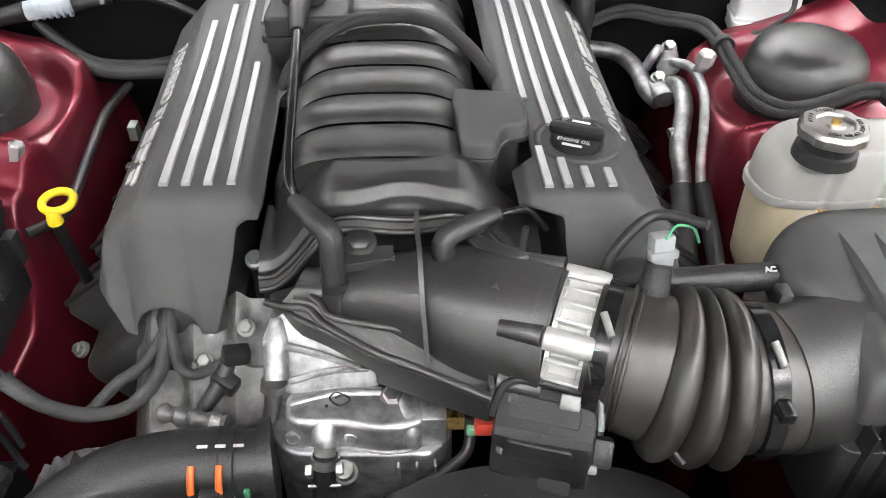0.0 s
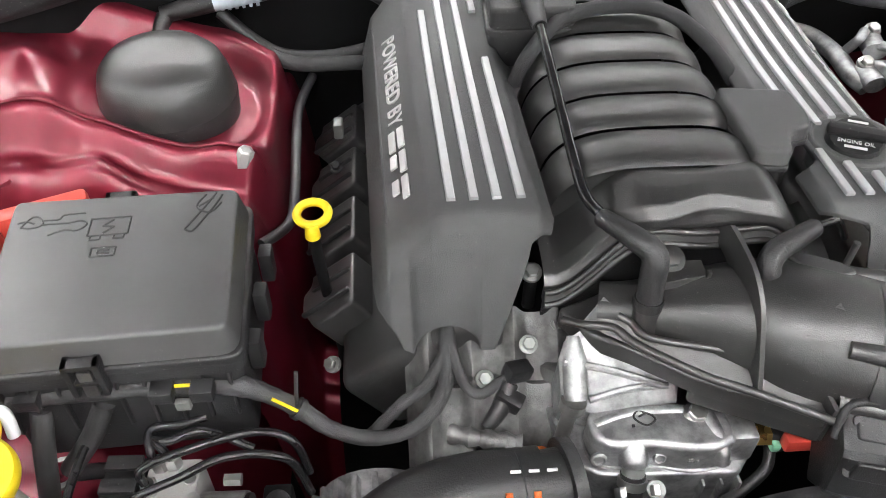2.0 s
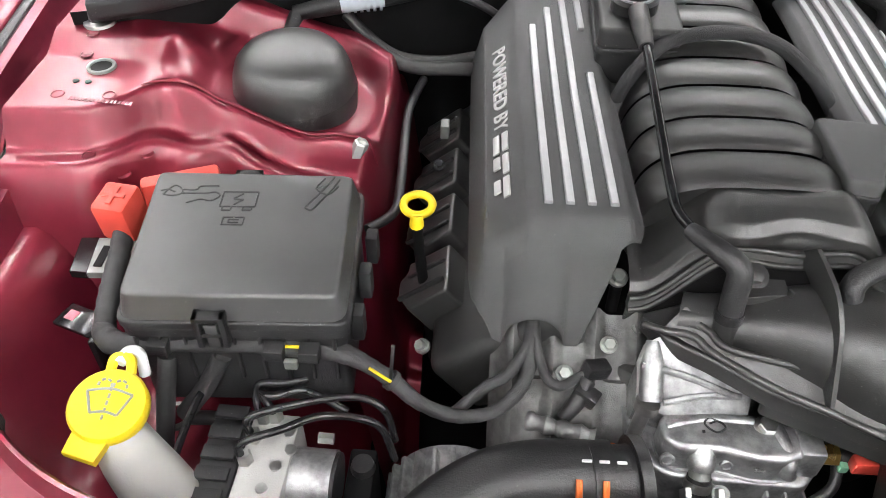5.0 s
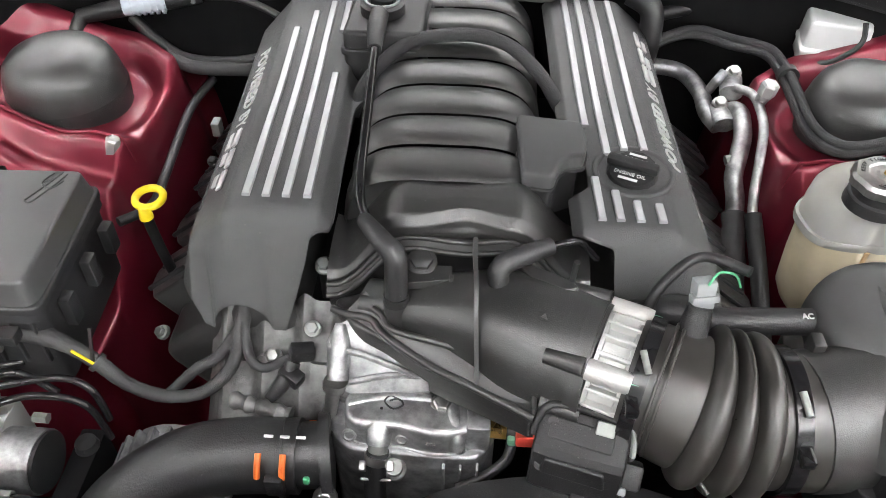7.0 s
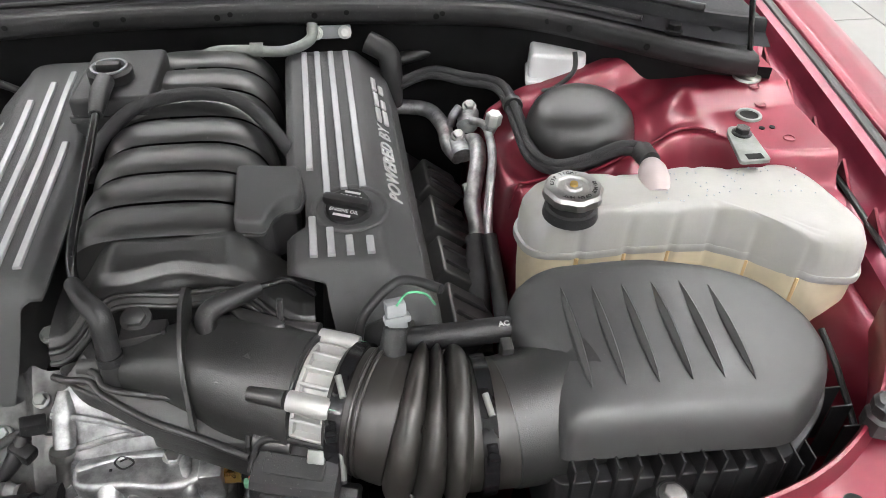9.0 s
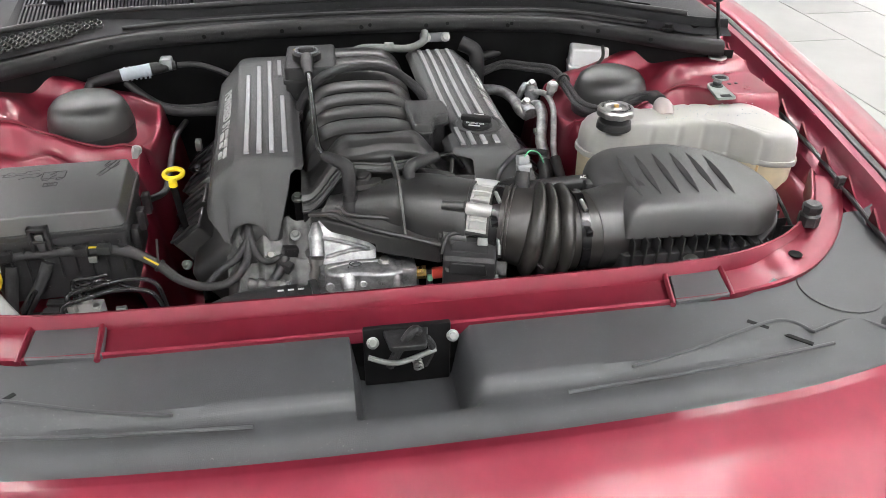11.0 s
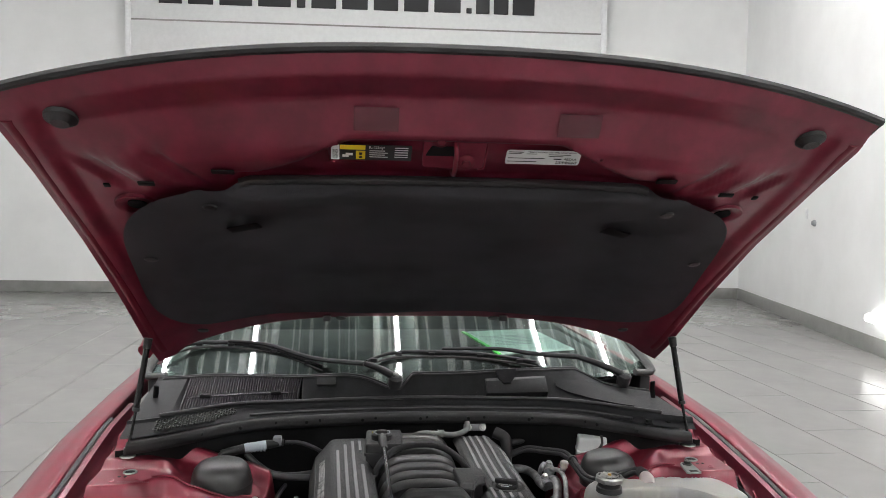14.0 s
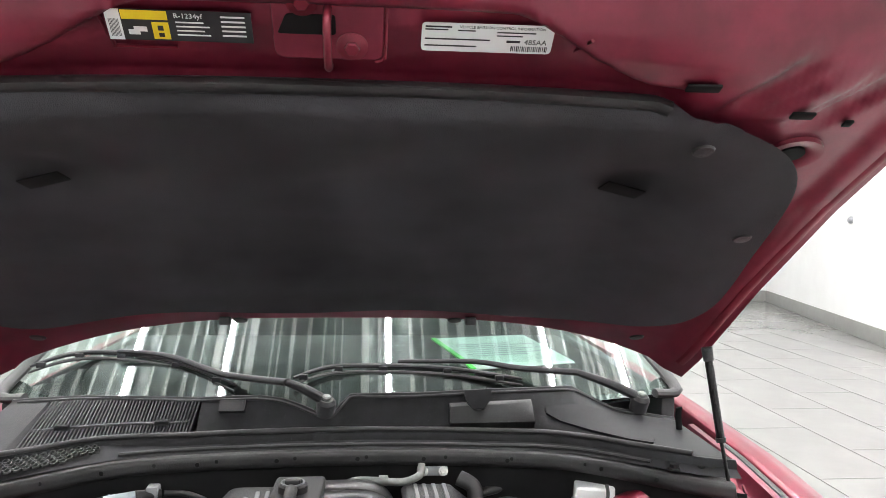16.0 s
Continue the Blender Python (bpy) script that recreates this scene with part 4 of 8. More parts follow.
def hood_inner(s, v):
    """The pressed underside: bulges up in the middle, beads at the corners."""
    p = hood_point(s, v)
    a = abs(s)
    up = 0.055 * smooth(0.30, 0.50, v) * smooth(0.97, 0.70, v) * smooth(0.80, 0.55, a)
    edge = 0.143 + 0.085 * smooth(0.24, 0.50, a)
    up += 0.026 * smooth(edge, edge + 0.014, v) * smooth(0.29, 0.265, v) * smooth(0.56, 0.50, a)
    for c, h in ((0.64, 0.010), (0.72, -0.008), (0.80, 0.010)):
        up += h * smooth(0.030, 0.016, abs(a - c - 0.7 * (0.25 - v))) * smooth(0.13, 0.18, v) * smooth(0.29, 0.24, v)
    up -= 0.012 * smooth(0.90, 0.95, a) * smooth(0.02, 0.06, v)
    return p + Vector((0, 0.42, 0.90)) * up


HOOD = thing("bonnet", (0, 1.15, 1.27), "raised dark red bonnet seen from below, lined with black felt", "bonnet")
part("inner_panel", sheet(lambda u, v: hood_inner(2 * u - 1, v), 200, 160), RED_DULL, HOOD, "dark red pressed inner panel", sharp=60)


def outer_fn(u, v):
    s = 2 * u - 1
    edge = min(1.0, min((1 - abs(s)) * 0.6, v * 0.7, 1.05 - v) / 0.2)
    return hood_point(s, v, 0.008 + 0.05 * smooth(0, 1, edge) + 0.02 * smooth(0.55, 0.4, abs(s)) * smooth(0.1, 0.5, v))


part("outer_skin", sheet(outer_fn, 60, 50), RED, HOOD, "glossy red outer skin", sharp=60)
line = [hood_point(s, 0.0, 0.006) for s in [-1 + i / 20 for i in range(41)]]
part("edge_hem", tube(line, 0.0095, 8, 2), RUBBER, HOOD, "dark hem of the leading edge")
for side in (-1, 1):
    part("edge_hem", tube([hood_point(side, v / 20, 0.006) for v in range(21)], 0.0065, 8, 2), GLOSS, HOOD)
    part("flange", tube([hood_point(side * 0.975, v / 20, -0.004) for v in range(1, 20)], 0.015, 10, 2, flat=0.7), RED, HOOD, "glossy red folded flange")


def liner_fn(u, v):
    """The felt: a rounded sheet just below the inner panel."""
    a, b = 2 * u - 1, 2 * v - 1
    r = (abs(a) ** 3.6 + abs(b) ** 3.6) ** (1 / 3.6)
    m = max(abs(a), abs(b))
    f = m / r if r else 1
    a, b = a * f, b * f
    s, w = (0.855 + 0.10 * v) * a, 0.590 + 0.335 * b - 0.045 * (a * a) * smooth(0.0, -1.0, b) * smooth(0.5, 0.62, abs(a))
    p = hood_inner(s, w)
    sag = 0.022 + 0.004 * math.sin(9 * a) * math.sin(5 * b)
    for side in (-1, 1):
        sag -= 0.024 * math.exp(-(((s - side * 0.56) / 0.075) ** 2 + ((w - 0.50) / 0.06) ** 2))
    sag += 0.020 * smooth(0.9, 0.6, m) * smooth(0.35, 0.6, w)
    return p - Vector((0, 0.42, 0.90)) * sag


LINER = part("liner", sheet(liner_fn, 110, 70), FELT, HOOD, "black moulded felt liner", sharp=60)
part("liner_strip", tube([hood_inner(s, 0.258) - Vector((0, 0.0, 0.024)) for s in [-0.52 + 0.026 * i for i in range(41)]], 0.013, 10, 2, flat=0.8), RUBBER, HOOD, "black rubber strip along the liner's front")
for side in (-1, 1):
    for s, w in ((0.60, 0.31), (0.83, 0.52), (0.80, 0.88), (0.30, 0.935)):
        p = hood_inner(side * s, w) - Vector((0, 0.42, 0.90)) * 0.032
        part("liner_clip", lathe([(0.0005, 0.004), (0.014, 0.003), (0.016, 0.0), (0.0005, 0.0)], toward(p, (0, -0.42, -0.90)), 16), BLACK, LINER)
    bm = bmesh.new()
    p = hood_inner(side * 0.56, 0.50) - Vector((0, 0.42, 0.90)) * 0.031
    rbox(-0.040, 0.040, -0.014, 0.014, 0, 0.003, 0.001, m=toward(p, (0, -0.42, -0.90)) @ at(0, 0, 0, 0, 0, -25 * side), bm=bm)
    part("liner_slit", bm, DARK, LINER)
    # rubber stops, slots and holes of the inner panel
    p = hood_inner(side * 0.868, 0.075)
    part("rubber_stop", lathe([(0.0005, 0.014), (0.016, 0.014), (0.022, 0.008), (0.030, 0.004), (0.032, -0.004), (0.0005, -0.004)], toward(p, (0, -0.42, -0.90)), 24), RUBBER, HOOD, "black rubber stop")
    for s, w, l in ((0.55, 0.215, 0.022), (0.74, 0.235, 0.016), (0.845, 0.245, 0.006)):
        bm = bmesh.new()
        p = hood_inner(side * s, w) - Vector((0, 0.42, 0.90)) * 0.003
        rbox(-l, l, -0.007, 0.007, 0, 0.004, 0.001, m=toward(p, (0, -0.42, -0.90)), bm=bm)
        part("slot", bm, DARK, HOOD)
    p = hood_inner(side * 0.80, 0.335) - Vector((0, 0.42, 0.90)) * 0.002
    part("hole_dish", lathe([(0.045, -0.004), (0.045, 0.004), (0.030, 0.003), (0.020, -0.003), (0.020, -0.004)], toward(p, (0, -0.42, -0.90)), 24), RED_DULL, HOOD)
    part("grommet", lathe([(0.0005, 0.001), (0.02, 0.001), (0.02, -0.004)], toward(p, (0, -0.42, -0.90)), 18), DARK, HOOD)


def hood_plane(s, w, off=0.004):
    """A pose on the underside near the nose: x to the reader's right, y up the panel to the nose."""
    p, q = hood_inner(s, w), hood_inner(s, w - 0.012)
    up = (q - p).normalized()
    xx = Vector((1, 0, 0))
    n = xx.cross(up).normalized()
    if n.z > 0:
        n = -n
    yy = n.cross(xx)
    m = Matrix((xx, yy, n)).transposed().to_4x4()
    m.translation = p + n * off
    return m


def hood_labels():
    m = hood_plane(-0.200, 0.180, 0.010)
    lab = part("service_label", rbox(-0.078, 0.078, -0.019, 0.019, 0, 0.001, 0, m=m), INK, HOOD, "black and yellow service label")
    part("white_tab", rbox(-0.078, -0.062, -0.019, 0.019, 0.001, 0.0014, 0, m=m), PAPER, lab)
    part("tab_print", bars([(-0.075 + 0.0014 * i, -0.015, 0.0006, 0.022) for i in range(8)], m @ at(0, 0, 0.0014), 0.0002), INK, lab)
    part("warning_band", rbox(-0.061, -0.012, 0.007, 0.018, 0.001, 0.0014, 0, m=m), YELLOW, lab)
    part("warning_box", rbox(-0.030, -0.012, -0.017, 0.004, 0.001, 0.0014, 0, m=m), YELLOW, lab)
    part("pictogram", bars([(-0.056, -0.012, 0.012, 0.006), (-0.050, -0.008, 0.014, 0.006)], m @ at(0, 0, 0.001), 0.0004), PRINT, lab)
    part("symbol", bars([(-0.024, -0.014, 0.006, 0.005), (-0.024, -0.006, 0.006, 0.006)], m @ at(0, 0, 0.0014), 0.0003), INK, lab)
    part("inscription", lettering("R-1234yf", 0.0085, m @ at(0.010, 0.0125, 0.0012), 0.0002), PRINT, lab)
    part("print", bars([(-0.004, 0.004 - 0.0052 * i, 0.030 + 0.006 * (i % 2), 0.0016) for i in range(4)] + [(0.045, 0.012 - 0.0058 * i, 0.026, 0.002) for i in range(5)], m @ at(0, 0, 0.001), 0.0004), PRINT, lab, "rows of small white print")
    m = hood_plane(0.212, 0.182, 0.010)
    lab = part("emission_label", prism(rounded([Vector(q) for q in ((-0.076, -0.019, 0), (0.076, -0.019, 0), (0.076, 0.019, 0), (-0.076, 0.019, 0))], 0.006), 0, 0.001, 0.0003, m=m), PAPER, HOOD, "white emission label with dark print")
    part("inscription", lettering("VEHICLE EMISSION CONTROL INFORMATION", 0.0048, m @ at(0.016, 0.0145, 0.0012), 0.0002), INK, lab)
    part("inscription", lettering("48SAA", 0.0095, m @ at(0.056, -0.0035, 0.0012), 0.0002), INK, lab)
    part("print", bars([(-0.072, 0.013, 0.030, 0.002), (-0.072, 0.0095, 0.026, 0.0016), (-0.072, -0.003, 0.075, 0.0018), (-0.072, -0.012, 0.060, 0.0018), (-0.035, 0.009, 0.02, 0.0016), (0.010, 0.008, 0.045, 0.0016), (0.010, 0.0035, 0.03, 0.0016), (0.022, -0.0045, 0.016, 0.003)], m @ at(0, 0, 0.001), 0.0003), INK, lab, "rows of small dark print")
    part("barcode", bars([(0.028 + 0.0022 * i, -0.016, 0.0009 + 0.0006 * (i % 3 == 0), 0.007) for i in range(20)], m @ at(0, 0, 0.001), 0.0003), INK, lab)
    # clear patches, pressed outlines and the striker
    for s in (-0.19, 0.275):
        part("clear_patch", rbox(-0.042, 0.042, -0.024, 0.024, 0, 0.0008, 0, m=hood_plane(s, 0.115, 0.005)), FILM, HOOD, "shiny clear tape patch")
    for s, d in ((-0.30, 1), (0.345, -1)):
        m = hood_plane(s, 0.195, 0.004)
        part("pressed_bead", tube([m @ Vector(q) for q in ((-0.006 * d, 0.05, 0), (0.0, -0.02, 0), (0.004 * d, -0.024, 0), (0.07 * d, -0.024, 0))], 0.0022, 8, 4), RED, HOOD)
    m = hood_plane(-0.005, 0.175, 0.006)
    part("striker_plate", prism(rounded([Vector(q) for q in ((-0.062, -0.045, 0), (0.062, -0.045, 0), (0.062, 0.045, 0), (-0.062, 0.045, 0))], 0.014), 0, 0.003, 0.002, m=m), RED_DULL, HOOD)
    part("plate_rim", tube([m @ Vector((*q[:2], 0.002)) for q in rounded([Vector(q) for q in ((-0.064, -0.047, 0), (0.064, -0.047, 0), (0.064, 0.047, 0), (-0.064, 0.047, 0), (-0.064, -0.047, 0))], 0.012)[5:-5]], 0.0022, 8, 2), RED, HOOD)
    part("striker_slot", prism(rounded([Vector(q) for q in ((-0.057, -0.012, 0), (0.008, -0.012, 0), (0.008, 0.013, 0), (-0.046, 0.013, 0))], 0.004), 0.003, 0.004, 0.0003, m=m), DARK, HOOD)
    part("striker", tube([m @ Vector(q) for q in ((0.0, 0.022, 0.004), (0.0, 0.016, 0.030), (0.0, -0.034, 0.030), (0.0, -0.052, 0.004))], 0.0048, 10, 5), RED, HOOD, "red painted striker loop")
    for x, y in ((-0.028, 0.029), (0.026, -0.026)):
        b = part("striker_bolt", hexbolt(m @ Vector((x, y, 0.005)), m.to_3x3() @ Vector((0, 0, 1)), 0.009, 0.007), RED, HOOD)
        part("bolt_washer", lathe([(0.0005, 0.004), (0.015, 0.004), (0.018, 0.002), (0.018, 0.0)], m @ at(x, y, 0.0028), 24), RED, b, "red painted washer")
    for s in (-0.36, 0.36):
        p = hood_inner(s, 0.985) - Vector((0, 0, 0.012))
        part("washer_jet", rbox(p.x - 0.012, p.x + 0.012, p.y - 0.01, p.y + 0.01, p.z - 0.006, p.z + 0.012, 0.003), BLACK, HOOD, "black washer jet")


hood_labels()


def gas_strut(side):
    a, b = Vector((side * 0.80, 1.0, 1.0)), Vector((side * 0.755, 1.035, 1.315))
    ob = thing("gas_strut", a, "thin black gas strut holding up the bonnet", "gas strut", "bonnet struts")
    part("rod", tube([a + Vector((0, 0, 0.02)), a.lerp(b, 0.45)], 0.0042, 10), GLOSS, ob)
    part("cylinder", tube([a.lerp(b, 0.42), b], 0.0085, 14), GLOSS, ob, "black cylinder")
    part("collar", tube([a.lerp(b, 0.405), a.lerp(b, 0.435)], 0.0105, 14), BLACK, ob)
    for p in (a + Vector((0, 0, 0.02)), b):
        part("end_socket", tube([p - (b - a) * 0.06, p + (b - a) * 0.03], [0.011, 0.012], 14), BLACK, ob)
    part("ball_washer", lathe([(0.0005, 0.0), (0.021, 0.0), (0.020, 0.004), (0.010, 0.007), (0.007, 0.016), (0.0005, 0.018)], at(a.x, a.y, tower_height(abs(a.x), a.y)), 24), STEEL, ob, "zinc washer and ball stud")
    h = Vector((side * 0.79, 1.20, 1.07))
    hinge = thing("hinge_arm", h, "dark red pressed bonnet hinge with bolts", "hinge", "bonnet hinges")
    part("lower_leaf", rbox(side * 0.80 - 0.012, side * 0.80 + 0.012, 1.10, 1.28, 1.0, 1.07, 0.004), RED_DULL, hinge)
    part("upper_leaf", tube([(side * 0.80, 1.27, 1.05), (side * 0.792, 1.26, 1.09), (side * 0.785, 1.25, 1.12), (side * 0.780, 1.235, 1.145)], 0.008, 10, flat=0.3), DARK, hinge, "dark upper hinge leaf")
    for y, z in ((1.13, 1.045), (1.20, 1.05), (1.25, 1.062)):
        part("bolt", hexbolt((side * 0.788, y, z), (-side, 0, 0.2), 0.010), RED_DULL, hinge)


for side in (-1, 1):
    gas_strut(side)


def bump_stop(side):
    ob = thing("bump_stop", (side * 0.715, 0.445, 0.915), "black rubber bonnet stop on the front rail", "bump stop", "bonnet stops")
    part("stop", lathe([(0.0005, 0.0), (0.018, 0.0), (0.018, 0.018), (0.014, 0.022), (0.016, 0.026), (0.016, 0.036), (0.012, 0.040), (0.0005, 0.040)], at(side * 0.715, 0.445, 0.912), 8), RUBBER, ob)


for side in (-1, 1):
    bump_stop(side)


def strut_cap(side):
    c = (side * 0.547, 0.978, 0.938)
    ob = thing("strut_cap", c, "smooth matt black plastic dome on the red damper tower", "strut cap", "damper domes")
    m = at(*c, 4, 0, 0)
    part("dome", lathe([(0.0005, 0.060), (0.028, 0.059), (0.046, 0.056), (0.058, 0.050), (0.067, 0.039), (0.072, 0.024), (0.076, 0.0), (0.0005, -0.004)], m @ Matrix.Diagonal((1.08, 1.03, 1.0, 1)), 48), MANIFOLD, ob, sharp=60)
    part("skirt", lathe([(0.0005, -0.04), (0.074, -0.04), (0.077, -0.002), (0.075, 0.002), (0.0005, 0.002)], m @ Matrix.Diagonal((1.08, 1.03, 1.0, 1)), 40), RUBBER, ob)


for side in (-1, 1):
    strut_cap(side)


# ---- engine: block, covers, manifold ----
BLOCK = thing("engine_block", (0, 0.9, 0.40), "dark V8 engine block and heads", "engine")
# block and heads are coloured near black, the bay's deep shade included
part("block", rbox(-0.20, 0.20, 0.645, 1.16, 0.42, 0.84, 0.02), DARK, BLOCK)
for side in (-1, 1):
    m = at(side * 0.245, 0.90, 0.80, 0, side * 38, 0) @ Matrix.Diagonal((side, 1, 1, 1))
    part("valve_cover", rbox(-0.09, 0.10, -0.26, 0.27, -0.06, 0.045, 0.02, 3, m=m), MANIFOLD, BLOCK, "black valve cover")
    part("head", rbox(-0.08, 0.09, -0.265, 0.265, -0.20, -0.055, 0.01, m=m), DARK, BLOCK, "aluminium cylinder head, its deep shade put into a near-black colour")
    for i in range(4):
        y = -0.14 + 0.102 * i
        coil = part("ignition_coil", prism([(0.045, y - 0.044), (0.105, y - 0.046), (0.125, y - 0.012), (0.125, y + 0.012), (0.112, y + 0.020), (0.112, y + 0.036), (0.045, y + 0.036)], 0.03, 0.078, 0.004, 0.006, m=m), MANIFOLD, BLOCK, "black ignition coil")
        part("coil_rib", rbox(0.05, 0.12, y - 0.026, y - 0.020, 0.076, 0.083, 0.002, m=m), BLACK, coil)
        part("coil_rib", rbox(0.05, 0.108, y + 0.006, y + 0.012, 0.076, 0.082, 0.002, m=m), BLACK, coil)
        part("coil_foot", rbox(0.10, 0.140, y + 0.012, y + 0.034, 0.0, 0.035, 0.006, m=m), BLACK, coil)
        part("coil_bolt", hexbolt(m @ Vector((0.122, y + 0.026, 0.036)), (0.6 * side, 0, 0.8), 0.007), STEEL, coil)
    part("cover_bolt", hexbolt(m @ Vector((0.10, -0.225, 0.05)), (0.5 * side, -0.4, 0.8), 0.007, 0.008), ZINC, BLOCK)


COVER_SEC = [(0.0, 0.128), (0.1, 0.134), (0.2, 0.142), (0.35, 0.180), (0.5, 0.215), (0.62, 0.242), (0.72, 0.262), (0.86, 0.288), (0.93, 0.295), (1.0, 0.304)]


def cover_z(x, y):
    """The height of a coil cover's skin over its outward distance x."""
    top = 0.979 + 0.010 * smooth(0.9, 1.15, y)
    z = top - 0.014 * smooth(0.144, 0.126, x)
    z -= 0.005 * smooth(0.234, 0.252, x) + 0.80 * max(0, x - 0.246) + 2.4 * max(0, x - 0.288)
    return z


APRON = {-1: [(0.0, 0.184, 0.277), (0.3, 0.170, 0.292), (0.6, 0.157, 0.300), (0.80, 0.150, 0.302), (0.90, 0.130, 0.303), (1.0, 0.126, 0.304)],
         1: [(0.0, 0.192, 0.296), (0.3, 0.181, 0.299), (0.6, 0.176, 0.302), (0.84, 0.174, 0.303), (0.92, 0.142, 0.303), (1.0, 0.132, 0.304)]}


def lean(y):
    """The engine sits a little askew: how far it drifts sideways towards the back."""
    return -0.029 * (y - 0.70)


def engine_cover(side):
    ob = thing("engine_cover", (side * 0.21, 0.92, 0.86), "grained dark grey engine cover with silver stripes", "engine cover", "engine covers")
    front = 0.690 if side < 0 else 0.680
    rear = 1.185

    def fn(u, v):
        w = (interp(u, COVER_SEC) - 0.128) / 0.176
        if v < 0.30:                                     # the apron that falls at the front
            k = v / 0.30
            lo, hi = [interp(k, [(q[0], q[i]) for q in APRON[side]]) for i in (1, 2)]
            x = lo + (hi - lo) * w
            fall = interp(k, [(0.0, 1.0), (0.72, 0.24), (0.86, 0.085), (0.94, 0.025), (1.0, 0.0)])
            y = front - interp(k, [(0.0, 0.055), (0.72, 0.026), (0.86, 0.016), (0.94, 0.008), (1.0, 0.0)])
            top = cover_z(x, front)
            foot = 0.844 + 0.010 * smooth(0.265, 0.285, x)
            foot += 0.040 * max(0.0, 1 - ((x - 0.233) / 0.033) ** 2) ** 0.5
            if side > 0:
                foot = 0.842 + 0.030 * smooth(0.215, 0.192, x) + 0.055 * smooth(0.225, 0.29, x)
            z = top + (min(foot, top - 0.02) - top) * fall
            return side * x + lean(y), y, z
        k = (v - 0.30) / 0.70
        y = front + (rear - front) * k
        x = APRON[side][-1][1] + (0.304 - APRON[side][-1][1]) * w
        if side < 0:
            x += 0.012 * smooth(0.965, 0.98, y) * smooth(0.2, 0.0, u) - 0.010 * smooth(0.90, 0.93, y) * smooth(0.965, 0.955, y) * smooth(0.2, 0.0, u)
            y -= 0.07 * smooth(0.5, 1.0, u) * smooth(1.0, rear, y)
        z = cover_z(x, y)
        if side > 0:                                     # notch for the small box
            x += 0.034 * smooth(0.735, 0.750, y) * smooth(0.850, 0.835, y) * smooth(0.30, 0.0, u)
        return side * x + lean(y), y, z
    bm = sheet(fn, 64, 130, thick=0.004)
    if side > 0:                                         # the round well of the oil filler
        gone = [f for f in bm.faces if math.hypot(f.calc_center_median().x - 0.207, f.calc_center_median().y - 0.778) < 0.0405]
        bmesh.ops.delete(bm, geom=gone, context="FACES")
        part("filler_well", lathe([(0.0480, 0.0002), (0.0470, 0.0022), (0.0420, 0.0026), (0.0395, -0.001), (0.0380, -0.036), (0.0005, -0.036)], at(0.207, 0.778, cover_z(0.207, 0.778)), 44), COVER, ob, "round well with a raised rim", sharp=60)
    part("shell", bm, COVER, ob, sharp=50)

    def stripe(x, y0, y1):
        bm = bmesh.new()
        rows = []
        n = 6
        for i in range(n + 1):
            y = y0 + (y1 - y0) * i / n
            z = cover_z(x, y)
            rows.append([Vector((side * (x + dx) + lean(y), y, z + dz)) for dx, dz in ((-0.0045, -0.002), (-0.0043, 0.003), (-0.0034, 0.0042), (0.0034, 0.0042), (0.0043, 0.003), (0.0045, -0.002))])
        loft(bm, rows)
        part("stripe", bm, SILVER, ob, "raised silver stripe", sharp=30)

    if side < 0:
        for x, y1 in ((0.156, 0.960), (0.1793, 1.147), (0.2015, 1.116), (0.2237, 1.069)):
            stripe(x, 0.707, y1)
        stripe(0.158, 1.064, 1.149)
    else:
        for x, y1, y2 in ((0.1626, 0.7614, 0.863), (0.1824, 0.739, 0.806), (0.2036, 0.722, 0.817), (0.227, 0.7185, 0.817)):
            stripe(x, 0.690, y1)
            stripe(x, y2, 1.178)
    # the raised words on the outer slope
    def skin(x, y):
        return Vector((side * x + lean(y), y, cover_z(x, y)))

    def on_slope(y):
        """A pose on the slope at y: x along the writing, z out of the skin."""
        xx = (skin(0.268, y + 0.04 * side) - skin(0.268, y - 0.04 * side)).normalized()
        n = xx.cross(skin(0.258, y) - skin(0.278, y)).normalized()
        m = Matrix((xx, n.cross(xx), n)).transposed().to_4x4()
        m.translation = skin(0.268, y) + n * 0.0005
        return m
    far, near = (0.957, 0.786) if side < 0 else (0.905, 1.068)
    part("inscription", lettering("POWERED BY", 0.0280, on_slope(far), 0.0016, 0.0004, 1.06), WORDS, ob, "raised pale words")
    for i in range(3):                                   # the badge as plain slanted blocks
        bm = bmesh.new()
        m = on_slope(near) @ Matrix.Shear("XY", 4, (0.25, 0.0)) @ at(-0.051 + 0.042 * i, 0, 0)
        rbox(-0.018, 0.017, 0.002, 0.0105, 0, 0.003, 0.001, m=m, bm=bm)
        rbox(-0.018, 0.004 if i else 0.017, -0.0105, -0.0015, 0, 0.003, 0.001, m=m, bm=bm)
        part("badge_block", bm, WORDS, ob, "pale slanted block")
    part("bead", tube([skin(0.286, 0.72 + 0.04 * i) for i in range(10)], 0.0016, 6, 2), COVER, ob)
    return ob


for side in (-1, 1):
    engine_cover(side)


